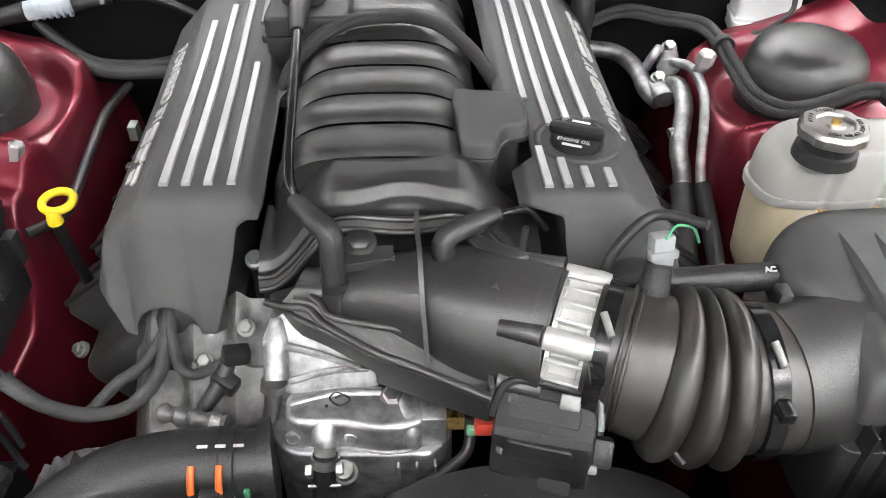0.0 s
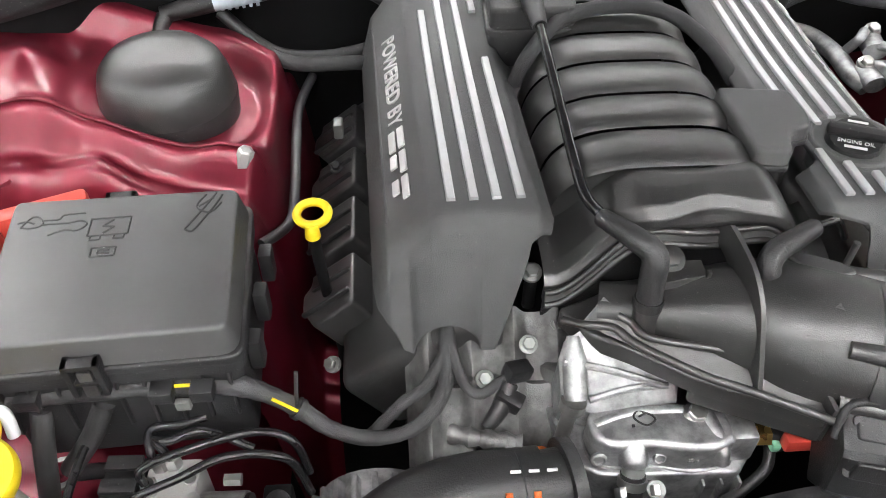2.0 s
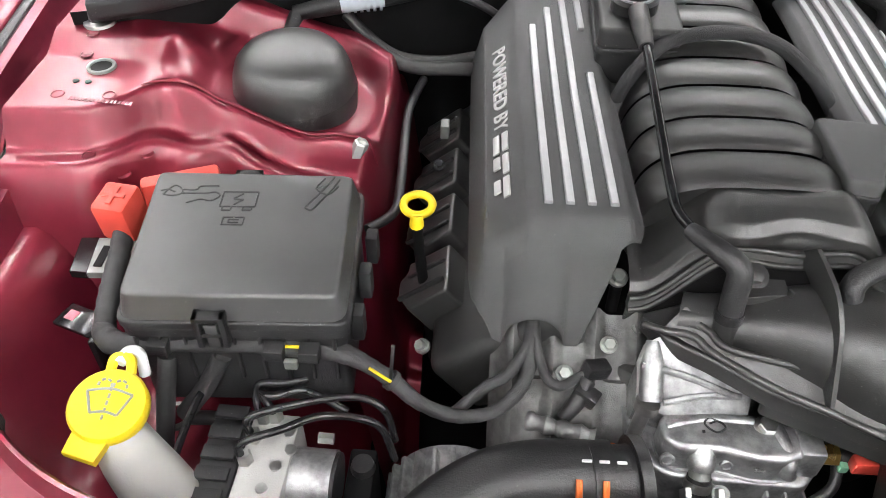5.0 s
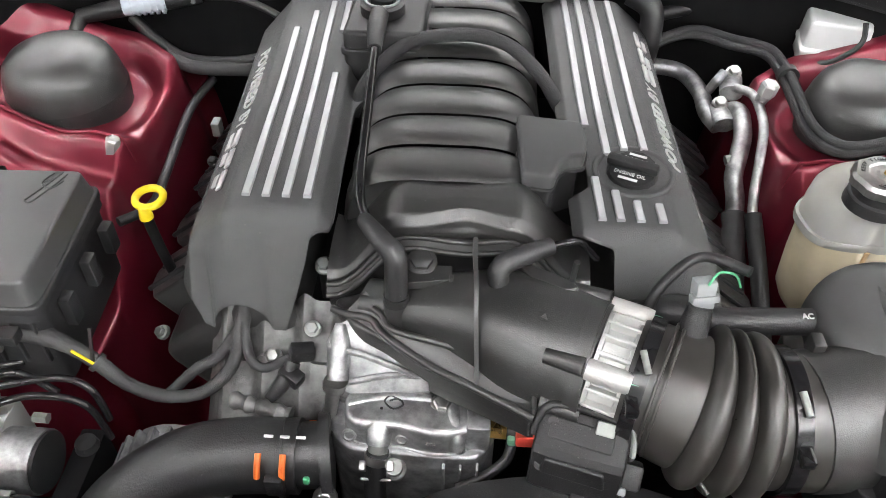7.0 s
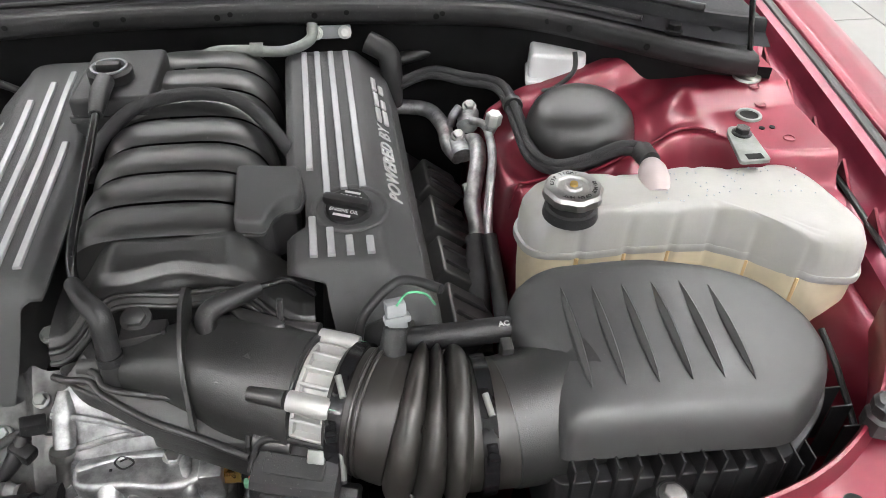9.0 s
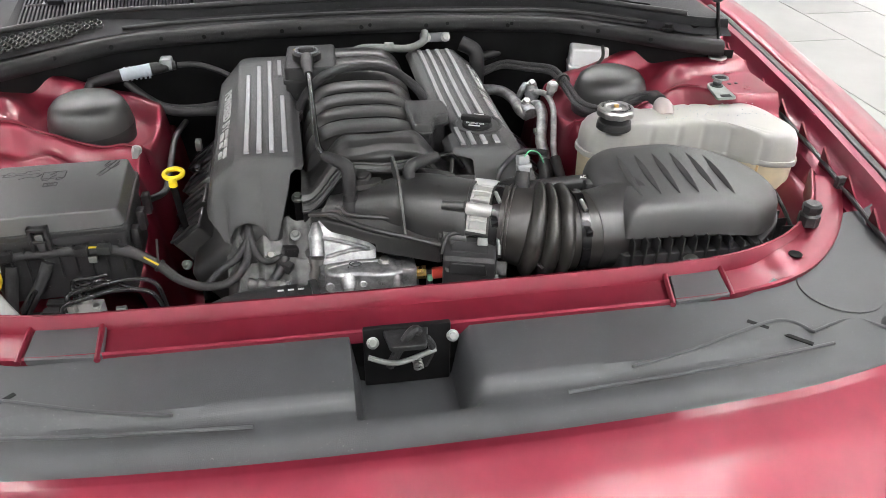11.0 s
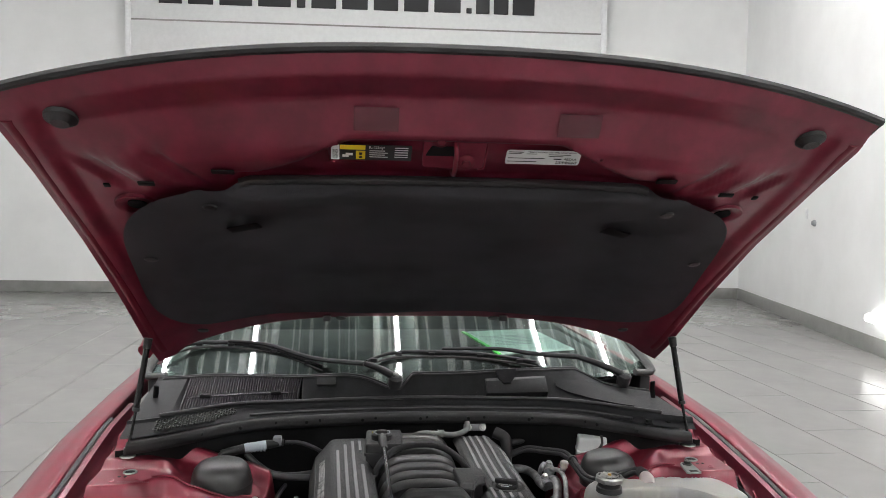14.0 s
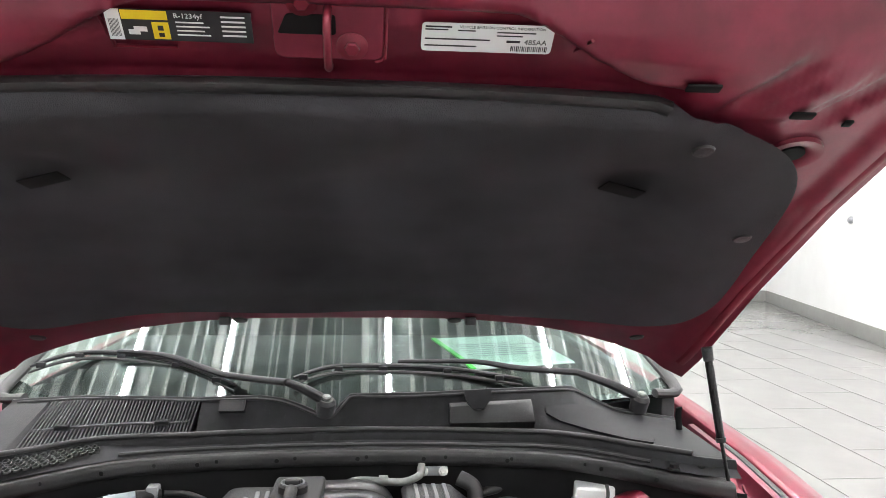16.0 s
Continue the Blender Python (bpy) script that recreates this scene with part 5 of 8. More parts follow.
def oil_cap():
    c = Vector((0.207, 0.778, 0.955))
    ob = thing("oil_filler_cap", c, "black oil filler cap with a raised grip and pale print", "oil cap")
    m = at(*c) @ at(0, 0, 0, 10, -6, 0)
    part("body", lathe([(0.0005, -0.02), (0.0285, -0.02), (0.0285, 0.028), (0.026, 0.034), (0.0005, 0.035)], m, 36, teeth=18, depth=0.03), BLACK, ob)
    part("grip", rbox(-0.030, 0.030, -0.006, 0.006, 0.033, 0.046, 0.004, m=m @ at(0, 0.001, 0, 0, 0, -25)), BLACK, ob)
    q = m @ at(0, 0, 0.0362, 0, 0, -25)
    part("inscription", lettering("ENGINE OIL", 0.0068, q @ at(0, -0.0115, 0), 0.0003), PRINT, ob)
    part("inscription", lettering("SAE 0W-40", 0.0060, q @ at(0, 0.0115, 0), 0.0003), PRINT, ob)
    part("print", bars([(-0.011, -0.0205, 0.022, 0.0034)], q, 0.0004), PRINT, ob, "pale printed bar")
    part("print", bars([(-0.010, 0.0170, 0.020, 0.0030)], q, 0.0004), PRINT, ob, "pale printed bar")


oil_cap()

RIBS = [0.702, 0.768, 0.831, 0.897, 0.962, 1.040, 1.105, 1.168]


def rib_profile(y):
    """0 in the grooves between the runners, 1 on their crowns."""
    for a, b in zip(RIBS, RIBS[1:]):
        if a <= y <= b:
            t = (y - a) / (b - a)
            return max(0.0, 1 - (1.9 * t - 0.95) ** 2) ** 0.5 - 0.25 * t
    return 0.0


MAN = thing("intake_manifold", (0, 0.85, 0.84), "satin black plastic intake manifold with arched runners", "intake manifold")


def runners(u, v):
    y = RIBS[0] + (RIBS[-1] - RIBS[0]) * v
    a = math.pi * (1 - u)
    h = rib_profile(y)
    rx, rz = 0.111 + 0.011 * h, 0.118 + 0.014 * h
    c, s = math.cos(a), math.sin(a)
    return -0.008 + rx * math.copysign(abs(c) ** 0.62, c), y + 0.012 * s + 0.034 * abs(c) ** 2, 0.882 + rz * s ** 0.75


for a, b in zip(RIBS, RIBS[1:]):
    def runner(u, v, a=a, b=b):
        span = RIBS[-1] - RIBS[0]
        return runners(u, (a + 0.0004 + (b - a - 0.0008) * v - RIBS[0]) / span)
    part("runner", sheet(runner, 40, 16), MANIFOLD, MAN, "arched black runner", sharp=60)
bm = bmesh.new()
bm.faces.new([bm.verts.new(Vector(runners(i / 40, 0.004)) + Vector((0, 0.004, 0))) for i in range(41)])
part("chamber_wall", bm, MANIFOLD, MAN)


BELL = 0.012                                             # the middle of the front chamber


def flare(x):
    """1 at the low feet of the front chamber, 0 over its crown."""
    return smooth(0.052, 0.138, abs(x - BELL)) ** 1.15


def plenum(u, v):
    """The smooth front chamber: a low wall, a wavy fold and a flat crown that runs back to the first runner."""
    x = BELL + 0.146 * (2 * u - 1)
    f = flare(x)
    low, high = 0.968 - 0.070 * f, 1.004 - 0.085 * f
    y, h = [interp(v, [(q[0], q[i]) for q in ((0, 0.666, 0), (0.12, 0.661, 0.25), (0.28, 0.662, 0.60), (0.45, 0.672, 0.86), (0.65, 0.688, 0.97), (0.85, 0.704, 1.0), (1.0, 0.716, 0.93))]) for i in (1, 2)]
    y += 0.007 * math.cos(2 * math.pi * (x - 0.018) / 0.115) * smooth(0.0, 0.2, v) * smooth(0.9, 0.4, v) * (1 - f)
    y += (0.030 * v - 0.004) * (abs(x - BELL) / 0.12) ** 2
    return x, y, low + (high - low) * h


part("plenum", sheet(plenum, 64, 36), MANIFOLD, MAN, "smooth black front chamber", sharp=60)


def lip_at(u, out, down):
    x, y, z = plenum(u, 0)
    return Vector((x, y - out, z - down - 0.003 * math.cos(2 * math.pi * (x - 0.018) / 0.115) * (1 - flare(x))))


us = [i / 40 for i in range(41)]
part("lip", tube([lip_at(u, 0.004, 0.0) for u in us], 0.0032, 10, 2), MANIFOLD, MAN, "rolled front lip")
part("lip", tube([lip_at(u, 0.010, 0.011) for u in us], 0.0032, 10, 2), MANIFOLD, MAN)
bm = bmesh.new()
loft(bm, [[lip_at(u, -0.004, -0.002), lip_at(u, 0.006, 0.002), lip_at(u, 0.010, 0.011), lip_at(u, 0.008, 0.018), lip_at(u, -0.006, 0.016)] for u in us])
part("lip_flange", bm, MANIFOLD, MAN)
bm = bmesh.new()
loft(bm, [[lip_at(u, -0.002, 0.010), lip_at(u, -0.002, 0.04), Vector((lip_at(u, 0, 0).x, 0.664, 0.862))] for u in us], closed=False)
part("front_wall", bm, BLACK, MAN, "upright front wall below the lip")


def snout():
    """The lower chamber in front and its neck to the throttle body."""
    rings = []
    way = curve_through([(-0.085, 0.634, 0.895), (-0.03, 0.618, 0.901), (0.045, 0.600, 0.907), (0.10, 0.578, 0.909), (0.152, 0.556, 0.907)], 5)
    for i, c in enumerate(way):
        t = i / (len(way) - 1)
        d = (way[min(i + 1, len(way) - 1)] - way[max(i - 1, 0)]).normalized()
        side = d.cross(Vector((0, 0, 1))).normalized()
        up = side.cross(d)
        wide, tall = 0.024 + 0.040 * smooth(0.05, 0.75, t), 0.024 + 0.039 * smooth(0, 0.65, t)
        p = 0.55 + 0.45 * t
        rings.append([c + side * wide * math.copysign(abs(math.cos(a)) ** p, math.cos(a)) + up * tall * math.copysign(abs(math.sin(a)) ** p, math.sin(a)) for a in [2 * math.pi * k / 32 for k in range(32)]])
    bm = bmesh.new()
    loft(bm, rings)
    ob = part("neck", bm, MANIFOLD, MAN, "black neck to the throttle body", sharp=50)
    part("front_apron", prism([(-0.125, 0.640), (-0.100, 0.606), (-0.061, 0.583), (-0.012, 0.547), (0.03, 0.527), (0.092, 0.497), (0.110, 0.545), (0.10, 0.62), (-0.06, 0.665)], 0.872, 0.893, 0.004, 0.010), MANIFOLD, MAN, "lower flange")
    part("lower_box", prism([(-0.015, 0.549), (0.092, 0.497), (0.100, 0.55), (0.01, 0.60)], 0.857, 0.880, 0.004, 0.006), MANIFOLD, MAN, "black box below the flange")
    part("flange_rib", tube([(-0.122, 0.622, 0.896), (-0.104, 0.610, 0.902), (-0.078, 0.602, 0.905), (-0.061, 0.583, 0.903), (-0.012, 0.548, 0.900), (0.03, 0.528, 0.897), (0.092, 0.496, 0.893)], 0.0042, 10, 8), MANIFOLD, MAN, "rolled flange edge")
    part("flange_rib", tube([(-0.075, 0.606, 0.918), (-0.065, 0.597, 0.917), (-0.049, 0.579, 0.915), (0.027, 0.561, 0.911), (0.092, 0.540, 0.905)], 0.0036, 10, 8), MANIFOLD, MAN)
    bm = bmesh.new()
    loft(bm, [[Vector(p) + Vector((0.0, 0.004, 0.004)) for p in ((-0.085, 0.622, 0.918), (-0.049, 0.579, 0.908), (0.027, 0.561, 0.904), (0.092, 0.540, 0.898))], [Vector(p) for p in ((-0.107, 0.612, 0.902), (-0.061, 0.583, 0.898), (0.0, 0.541, 0.894), (0.092, 0.497, 0.888))]], closed=False)
    part("flange_floor", bm, MANIFOLD, MAN)
    part("flange_end", rbox(0.089, 0.094, 0.498, 0.540, 0.858, 0.906, 0.001), MANIFOLD, MAN)
    bm = bmesh.new()
    line = [Vector((0.029, 0.650, 0.984)), Vector((0.029, 0.622, 0.986)), Vector((0.031, 0.592, 0.981)), Vector((0.032, 0.566, 0.964)), Vector((0.034, 0.546, 0.930)), Vector((0.036, 0.530, 0.897))]
    loft(bm, [[p + Vector((dx, 0, 0)) + o for dx, o in ((-0.0022, Vector((0, 0.03, -0.030))), (0.0022, Vector((0, 0.03, -0.030))), (0.0022, Vector((0, -0.003, 0.004))), (-0.0022, Vector((0, -0.003, 0.004))))] for p in curve_through(line, 4)])
    part("web", bm, MANIFOLD, MAN, "thin upright rib")
    bm = bmesh.new()
    loft(bm, [[Vector((0.064, 0.541, 0.955)), Vector((0.098, 0.562, 0.972)), Vector((0.106, 0.538, 0.962))], [Vector((0.066, 0.556, 0.905)), Vector((0.099, 0.564, 0.905)), Vector((0.108, 0.541, 0.905))]])
    part("side_gusset", bm, MANIFOLD, MAN)
    part("stop_pin", tube([(0.100, 0.545, 0.952), (0.142, 0.527, 0.950)], 0.010, 12), MANIFOLD, MAN)
    part("lower_stub", tube([(0.098, 0.512, 0.900), (0.135, 0.500, 0.900)], 0.0115, 12), MANIFOLD, MAN)
    d = Vector((0.93, -0.36, 0.05)).normalized()
    part("neck_flange", tube([Vector((0.151, 0.556, 0.907)) - d * 0.012, Vector((0.151, 0.556, 0.907)) + d * 0.003], 0.0655, 36), MANIFOLD, MAN)
    for a in (45, 135):
        c = Vector((0.146, 0.558, 0.907)) + 0.066 * (math.cos(math.radians(a)) * Vector((0.36, 0.93, 0)) + math.sin(math.radians(a)) * Vector((0, 0, 1)))
        part("neck_boss", tube([c - d * 0.034, c + d * 0.004], [0.0075, 0.0095], 14), MANIFOLD, MAN)
    part("mount_ear", prism([(0.070, 0.640), (0.108, 0.622), (0.128, 0.612), (0.134, 0.600), (0.118, 0.596), (0.085, 0.612)], 0.952, 0.968, 0.003, 0.005), MANIFOLD, MAN)
    part("ear_pin", tube([(0.127, 0.611, 0.965), (0.129, 0.613, 0.992)], 0.0032, 10), MANIFOLD, MAN)
    part("lug", hexbolt((-0.026, 0.641, 0.955), (0, -0.3, 1), 0.012, 0.008), MANIFOLD, MAN)
    part("bracket", prism([(-0.04, 0.612), (0.006, 0.620), (0.006, 0.640), (-0.04, 0.640)], 0.942, 0.952, 0.001), MANIFOLD, MAN)
    part("bracket_tip", rbox(0.004, 0.008, 0.616, 0.622, 0.930, 0.958, 0.001), MANIFOLD, MAN)


snout()


def pcv_box():
    ob = thing("breather_box", (-0.10, 1.05, 0.97), "black breather box with a ringed cap on the manifold", "breather box")
    part("box", prism([(-0.156, 0.985), (-0.050, 0.985), (-0.046, 1.135), (-0.150, 1.135)], 0.955, 1.030, 0.006, 0.012), BLACK, ob)
    part("rim", prism([(-0.160, 0.981), (-0.046, 0.981), (-0.042, 1.139), (-0.154, 1.139)], 0.998, 1.006, 0.002, 0.012), BLACK, ob)
    part("cap", lathe([(0.0005, 0.0), (0.030, 0.0), (0.030, 0.014), (0.024, 0.018), (0.022, 0.012), (0.0005, 0.012)], at(-0.108, 1.045, 1.029), 28), BLACK, ob)
    part("cap_ring", lathe([(0.021, 0.012), (0.0245, 0.012), (0.0245, 0.020), (0.021, 0.020), (0.021, 0.012)], at(-0.108, 1.045, 1.029), 28), GREY, ob, "pale ring")
    part("cap_grip", rbox(-0.016, 0.016, -0.007, 0.007, 0.010, 0.024, 0.003, m=at(-0.108, 1.045, 1.030)), BLACK, ob)
    part("yellow_tick", rbox(-0.135, -0.115, 1.088, 1.092, 1.030, 1.036, 0.001), YELLOW, ob, "yellow mark")


pcv_box()


def breather_pipe():
    ob = thing("breather_pipe", (-0.10, 0.80, 0.95), "glossy black breather pipe with rubber ends over the manifold", "pipe")
    part("pipe", tube([(-0.108, 0.985, 1.045), (-0.105, 0.905, 1.030), (-0.102, 0.800, 1.008), (-0.100, 0.735, 0.995), (-0.095, 0.695, 0.985), (-0.078, 0.652, 0.988)], 0.0056, 14), GLOSS, ob)
    part("rubber_sleeve", tube([(-0.108, 1.012, 1.043), (-0.108, 0.975, 1.041), (-0.106, 0.935, 1.035)], [0.0125, 0.0125, 0.0085], 14), RUBBER, ob)
    part("elbow", tube([(-0.088, 0.668, 0.986), (-0.066, 0.633, 0.991), (-0.051, 0.617, 0.984), (-0.050, 0.610, 0.958), (-0.050, 0.602, 0.918)], [0.0085, 0.0110, 0.0122, 0.0122, 0.0120], 16), RUBBER, ob, "black rubber elbow")
    part("elbow_collar", tube([(-0.050, 0.6065, 0.940), (-0.050, 0.605, 0.930)], 0.0138, 16), BLACK, ob)
    part("elbow_stub", tube([(-0.050, 0.605, 0.932), (-0.050, 0.598, 0.885)], [0.0126, 0.0150], 16), MANIFOLD, ob)
    ob = thing("vacuum_elbow", (0.06, 0.60, 0.95), "black rubber vacuum elbow with a thin hose", "elbow")
    part("elbow", tube([(0.055, 0.602, 0.925), (0.054, 0.605, 0.960), (0.053, 0.610, 0.976), (0.062, 0.618, 0.983), (0.083, 0.630, 0.984), (0.106, 0.644, 0.983)], [0.0110, 0.0110, 0.0112, 0.0112, 0.0105, 0.0090], 14), RUBBER, ob)
    part("collar", tube([(0.055, 0.6025, 0.940), (0.055, 0.6015, 0.932)], 0.0130, 14), BLACK, ob)
    part("hose", tube([(0.102, 0.642, 0.983), (0.120, 0.650, 0.982), (0.137, 0.657, 0.977), (0.160, 0.668, 0.945)], 0.0036, 10), GLOSS, ob)


breather_pipe()
solo("braided_hose", tube([(-0.138, 0.920, 0.945), (-0.118, 0.945, 0.985), (-0.070, 0.985, 1.016), (0.0, 1.0, 1.024), (0.06, 0.990, 1.018), (0.105, 0.955, 0.995), (0.135, 0.925, 0.960)], 0.0092, 14, 10, wave=lambda s, l: 1 + 0.03 * math.sin(s * 2200)), BRAID, "black braided hose lying across the manifold", "hose")


def resonator_box():
    ob = thing("sensor_box", (0.10, 0.78, 0.95), "small black notched plastic box beside the manifold", "box")
    out = [(0.076, 0.728), (0.110, 0.722), (0.118, 0.750), (0.128, 0.762), (0.146, 0.764), (0.152, 0.79), (0.148, 0.832), (0.072, 0.842)]
    part("lid", prism(out, 0.992, 1.010, 0.005, 0.008), COVER, ob)
    part("rim", prism([(0.098 + (x - 0.110) * 1.07 + 0.012, 0.785 + (y - 0.785) * 1.05) for x, y in out], 0.987, 0.9925, 0.002, 0.008), BLACK, ob, "black lid rim")
    part("body", prism([(0.080, 0.732), (0.108, 0.726), (0.116, 0.756), (0.142, 0.770), (0.144, 0.828), (0.076, 0.838)], 0.93, 0.9895, 0.002, 0.006), BLACK, ob)


resonator_box()


# ---- throttle body, intake duct and air filter box ----
def along(a, b):
    """A pose at a whose z points to b."""
    return toward(Vector(a), Vector(b) - Vector(a))


TB_A, TB_B = Vector((0.153, 0.5545, 0.907)), Vector((0.186, 0.5417, 0.906))


def throttle_body():
    ob = thing("throttle_body", (0.165, 0.538, 0.87), "bright cast aluminium throttle body with a black motor", "throttle body")
    m = along(TB_A, TB_B)
    l = (TB_B - TB_A).length
    part("body", lathe([(0.045, 0.0), (0.0585, 0.0), (0.0585, 0.004), (0.0515, 0.005), (0.0515, l - 0.006), (0.0575, l - 0.005), (0.0575, l), (0.045, l), (0.045, 0.0)], m, 40), SATIN, ob, sharp=30)
    for k in range(20):
        a = 2 * math.pi * (k + 0.5) / 20
        c = Vector((0.0545, 0, 0))
        part("rib", rbox(-0.0058 - 0.002 * (k % 3 == 0), 0.0058, -0.0020, 0.0020, 0.001, l + 0.001, 0.0010, 1, m=m @ at(0, 0, 0, 0, 0, math.degrees(a)) @ at(c.x, 0, 0)), SATIN, ob)
    for a in (45, 135, 225, 315):
        c = Vector((0.0605 * math.cos(math.radians(a)), 0.0605 * math.sin(math.radians(a)), 0))
        boss = part("boss", lathe([(0.0005, -0.003), (0.0105, -0.003), (0.0110, l - 0.004), (0.0100, l + 0.004), (0.0005, l + 0.004)], m @ at(c.x, c.y, 0), 18), SATIN, ob)
        part("bolt_head", lathe([(0.0005, l), (0.0062, l), (0.0062, l + 0.012), (0.0045, l + 0.013), (0.0005, l + 0.013)], m @ at(c.x, c.y, 0), 6), PALEGREEN, boss, "pale green sealed bolt head")
        part("boss_web", rbox(-0.012, 0.0, -0.005, 0.005, 0.0, l - 0.002, 0.001, 1, m=m @ at(0, 0, 0, 0, 0, a) @ at(0.0605, 0, 0)), SATIN, boss)
    # motor housing below in front, its face turned up and forward
    m = at(0.136, 0.473, 0.884, 45, 0, -15)
    motor_bm = bmesh.new()
    prof = ((0.036, -0.060), (0.036, -0.012), (0.030, -0.003), (-0.006, 0.013), (-0.014, 0.012), (-0.050, -0.014), (-0.054, -0.022), (-0.054, -0.060))
    loft(motor_bm, [[Vector((x, y * f, z if z < -0.03 else z - d)) for y, z in prof] for x, f, d in ((-0.044, 0.93, 0.007), (-0.042, 0.97, 0.002), (-0.034, 1.0, 0.0), (0.034, 1.0, 0.0), (0.042, 0.97, 0.002), (0.044, 0.93, 0.007))])
    motor_bm.transform(m)
    motor = part("motor_cover", motor_bm, BLACK, ob, "black plastic motor cover", sharp=25)
    part("motor_lid", prism([(-0.032, 0.024), (0.030, 0.022), (0.030, 0.0), (-0.032, 0.002)], 0.0, 0.004, 0.002, 0.004, m=m @ at(0, 0, 0.0075, -24, 0, 0)), BLACK, motor)
    part("motor_lid_step", prism([(-0.030, -0.018), (0.026, -0.020), (0.030, -0.040), (-0.034, -0.038)], 0.0, 0.004, 0.002, 0.004, m=m @ at(0, 0, 0.0215, 36, 0, 0)), BLACK, motor)
    part("motor_rim", tube([m @ Vector(q) for q in ((-0.046, 0.0, -0.004), (-0.040, 0.028, 0.002), (-0.020, 0.036, 0.003), (0.020, 0.034, 0.003), (0.040, 0.026, 0.001), (0.047, 0.0, -0.006))], 0.004, 10), BLACK, motor)
    part("hoop", tube([m @ Vector(q) for q in ((0.030, 0.040, 0.0), (0.044, 0.028, 0.006), (0.048, 0.004, 0.0))], 0.003, 8), ZINC, motor, "pale wire hoop")
    part("clip", rbox(0.010, 0.028, 0.016, 0.030, 0.0, 0.006, 0.002, m=m), ZINC, motor, "bright spring clip")
    for x, y in ((-0.030, 0.018), (0.002, 0.012), (0.032, -0.014), (-0.034, -0.026)):
        part("screw", lathe([(0.0005, 0.0), (0.005, 0.0), (0.005, 0.004), (0.0005, 0.004)], m @ at(x, y, 0), 12), BLACK, motor)
    part("plug", rbox(0.034, 0.062, -0.030, -0.004, -0.034, -0.008, 0.004, m=m), BLACK, motor)
    part("plug_lock", rbox(0.036, 0.050, -0.036, -0.028, -0.020, -0.006, 0.002, m=m), GREY, motor)
    part("foot", rbox(0.0, 0.030, -0.060, -0.034, -0.030, -0.012, 0.003, m=m), BLACK, motor)


throttle_body()

DUCT_LINE = [Vector(q) for q in ((0.186, 0.5417, 0.906), (0.205, 0.534, 0.906), (0.228, 0.524, 0.902), (0.252, 0.517, 0.898), (0.276, 0.513, 0.895), (0.300, 0.511, 0.894), (0.322, 0.510, 0.893), (0.375, 0.511, 0.892))]


def intake_duct():
    ob = thing("intake_duct", (0.28, 0.51, 0.84), "dark rubber intake duct with three bellows and two hose clamps", "intake duct")

    def wave(s, l):
        f = 1.0
        if 0.0585 < s < 0.1290:
            f += 0.25 * abs(math.sin(math.pi * (s - 0.0585) / 0.0235)) ** 0.6 - 0.05
        return f
    part("hose", tube(DUCT_LINE, [0.0605, 0.0625, 0.0670, 0.0685, 0.0685, 0.0680, 0.0670, 0.0670], 56, 26, wave=wave), DUCT, ob, sharp=60)
    for i, (a, b, r) in enumerate(((Vector((0.190, 0.540, 0.906)), Vector((0.2035, 0.5345, 0.906)), 0.0640), (Vector((0.316, 0.510, 0.893)), Vector((0.331, 0.510, 0.893)), 0.0695))):
        c = part("clamp_band", lathe([(r, 0), (r + 0.0022, 0.0005), (r + 0.0022, (b - a).length), (r, (b - a).length)], along(a, b), 44), GLOSS, ob, "dark steel clamp band")
        q = along(a, b)
        for ang in (150, 250):
            v = q @ Vector(((r + 0.005) * math.cos(math.radians(ang)), (r + 0.005) * math.sin(math.radians(ang)), 0.008))
            part("clamp_ear", rbox(-0.006, 0.006, -0.010, 0.010, -0.006, 0.006, 0.002, m=Matrix.Translation(v)), GLOSS, c)
        v = q @ Vector(((r + 0.004) * math.cos(2.0), (r + 0.004) * math.sin(2.0), 0.008))
        part("clamp_screw", tube([v + Vector((-0.002, 0.010, 0.005)), v + Vector((0.002, -0.010, -0.004))], 0.0034, 10), ZINC, c)
    for q, r in ((Vector((0.212, 0.531, 0.9055)), 0.0650), (Vector((0.218, 0.5285, 0.905)), 0.0662)):
        part("edge_bead", tube([q + r * (math.cos(a) * Vector((0.40, 0.92, 0)) + math.sin(a) * Vector((0, 0, 1))) for a in [2 * math.pi * k / 32 for k in range(33)]], 0.0020, 8, 2), DUCT, ob)
    part("mould_seam", tube([(0.198, 0.476, 0.885), (0.222, 0.462, 0.880), (0.240, 0.453, 0.876), (0.252, 0.440, 0.868)], 0.0028, 8, 5), DUCT, ob)
    # temperature sensor standing on the duct
    s = thing("air_sensor", (0.243, 0.566, 0.96), "grey plug and black sensor standing on the duct", "sensor")
    part("stem", tube([(0.238, 0.556, 0.950), (0.244, 0.572, 0.980)], [0.015, 0.012], 14), BLACK, s)
    part("plug", rbox(-0.010, 0.010, -0.008, 0.008, 0, 0.030, 0.002, m=at(0.246, 0.576, 0.976, -15, 0, 10)), GREY, s, "grey plug")
    part("plug_lock", rbox(-0.0135, 0.0135, -0.010, 0.002, 0.008, 0.016, 0.002, m=at(0.246, 0.576, 0.976, -15, 0, 10)), GREY, s)
    part("wire", tube([(0.246, 0.575, 1.006), (0.258, 0.588, 1.010), (0.276, 0.594, 1.002), (0.288, 0.600, 0.98)], 0.0013, 6), GREEN, s, "thin green wire")
    part("wire_sleeve", tube([(0.295, 0.606, 0.995), (0.255, 0.635, 0.985), (0.215, 0.610, 0.965), (0.205, 0.600, 0.93)], 0.0055, 10), RUBBER, s)


intake_duct()


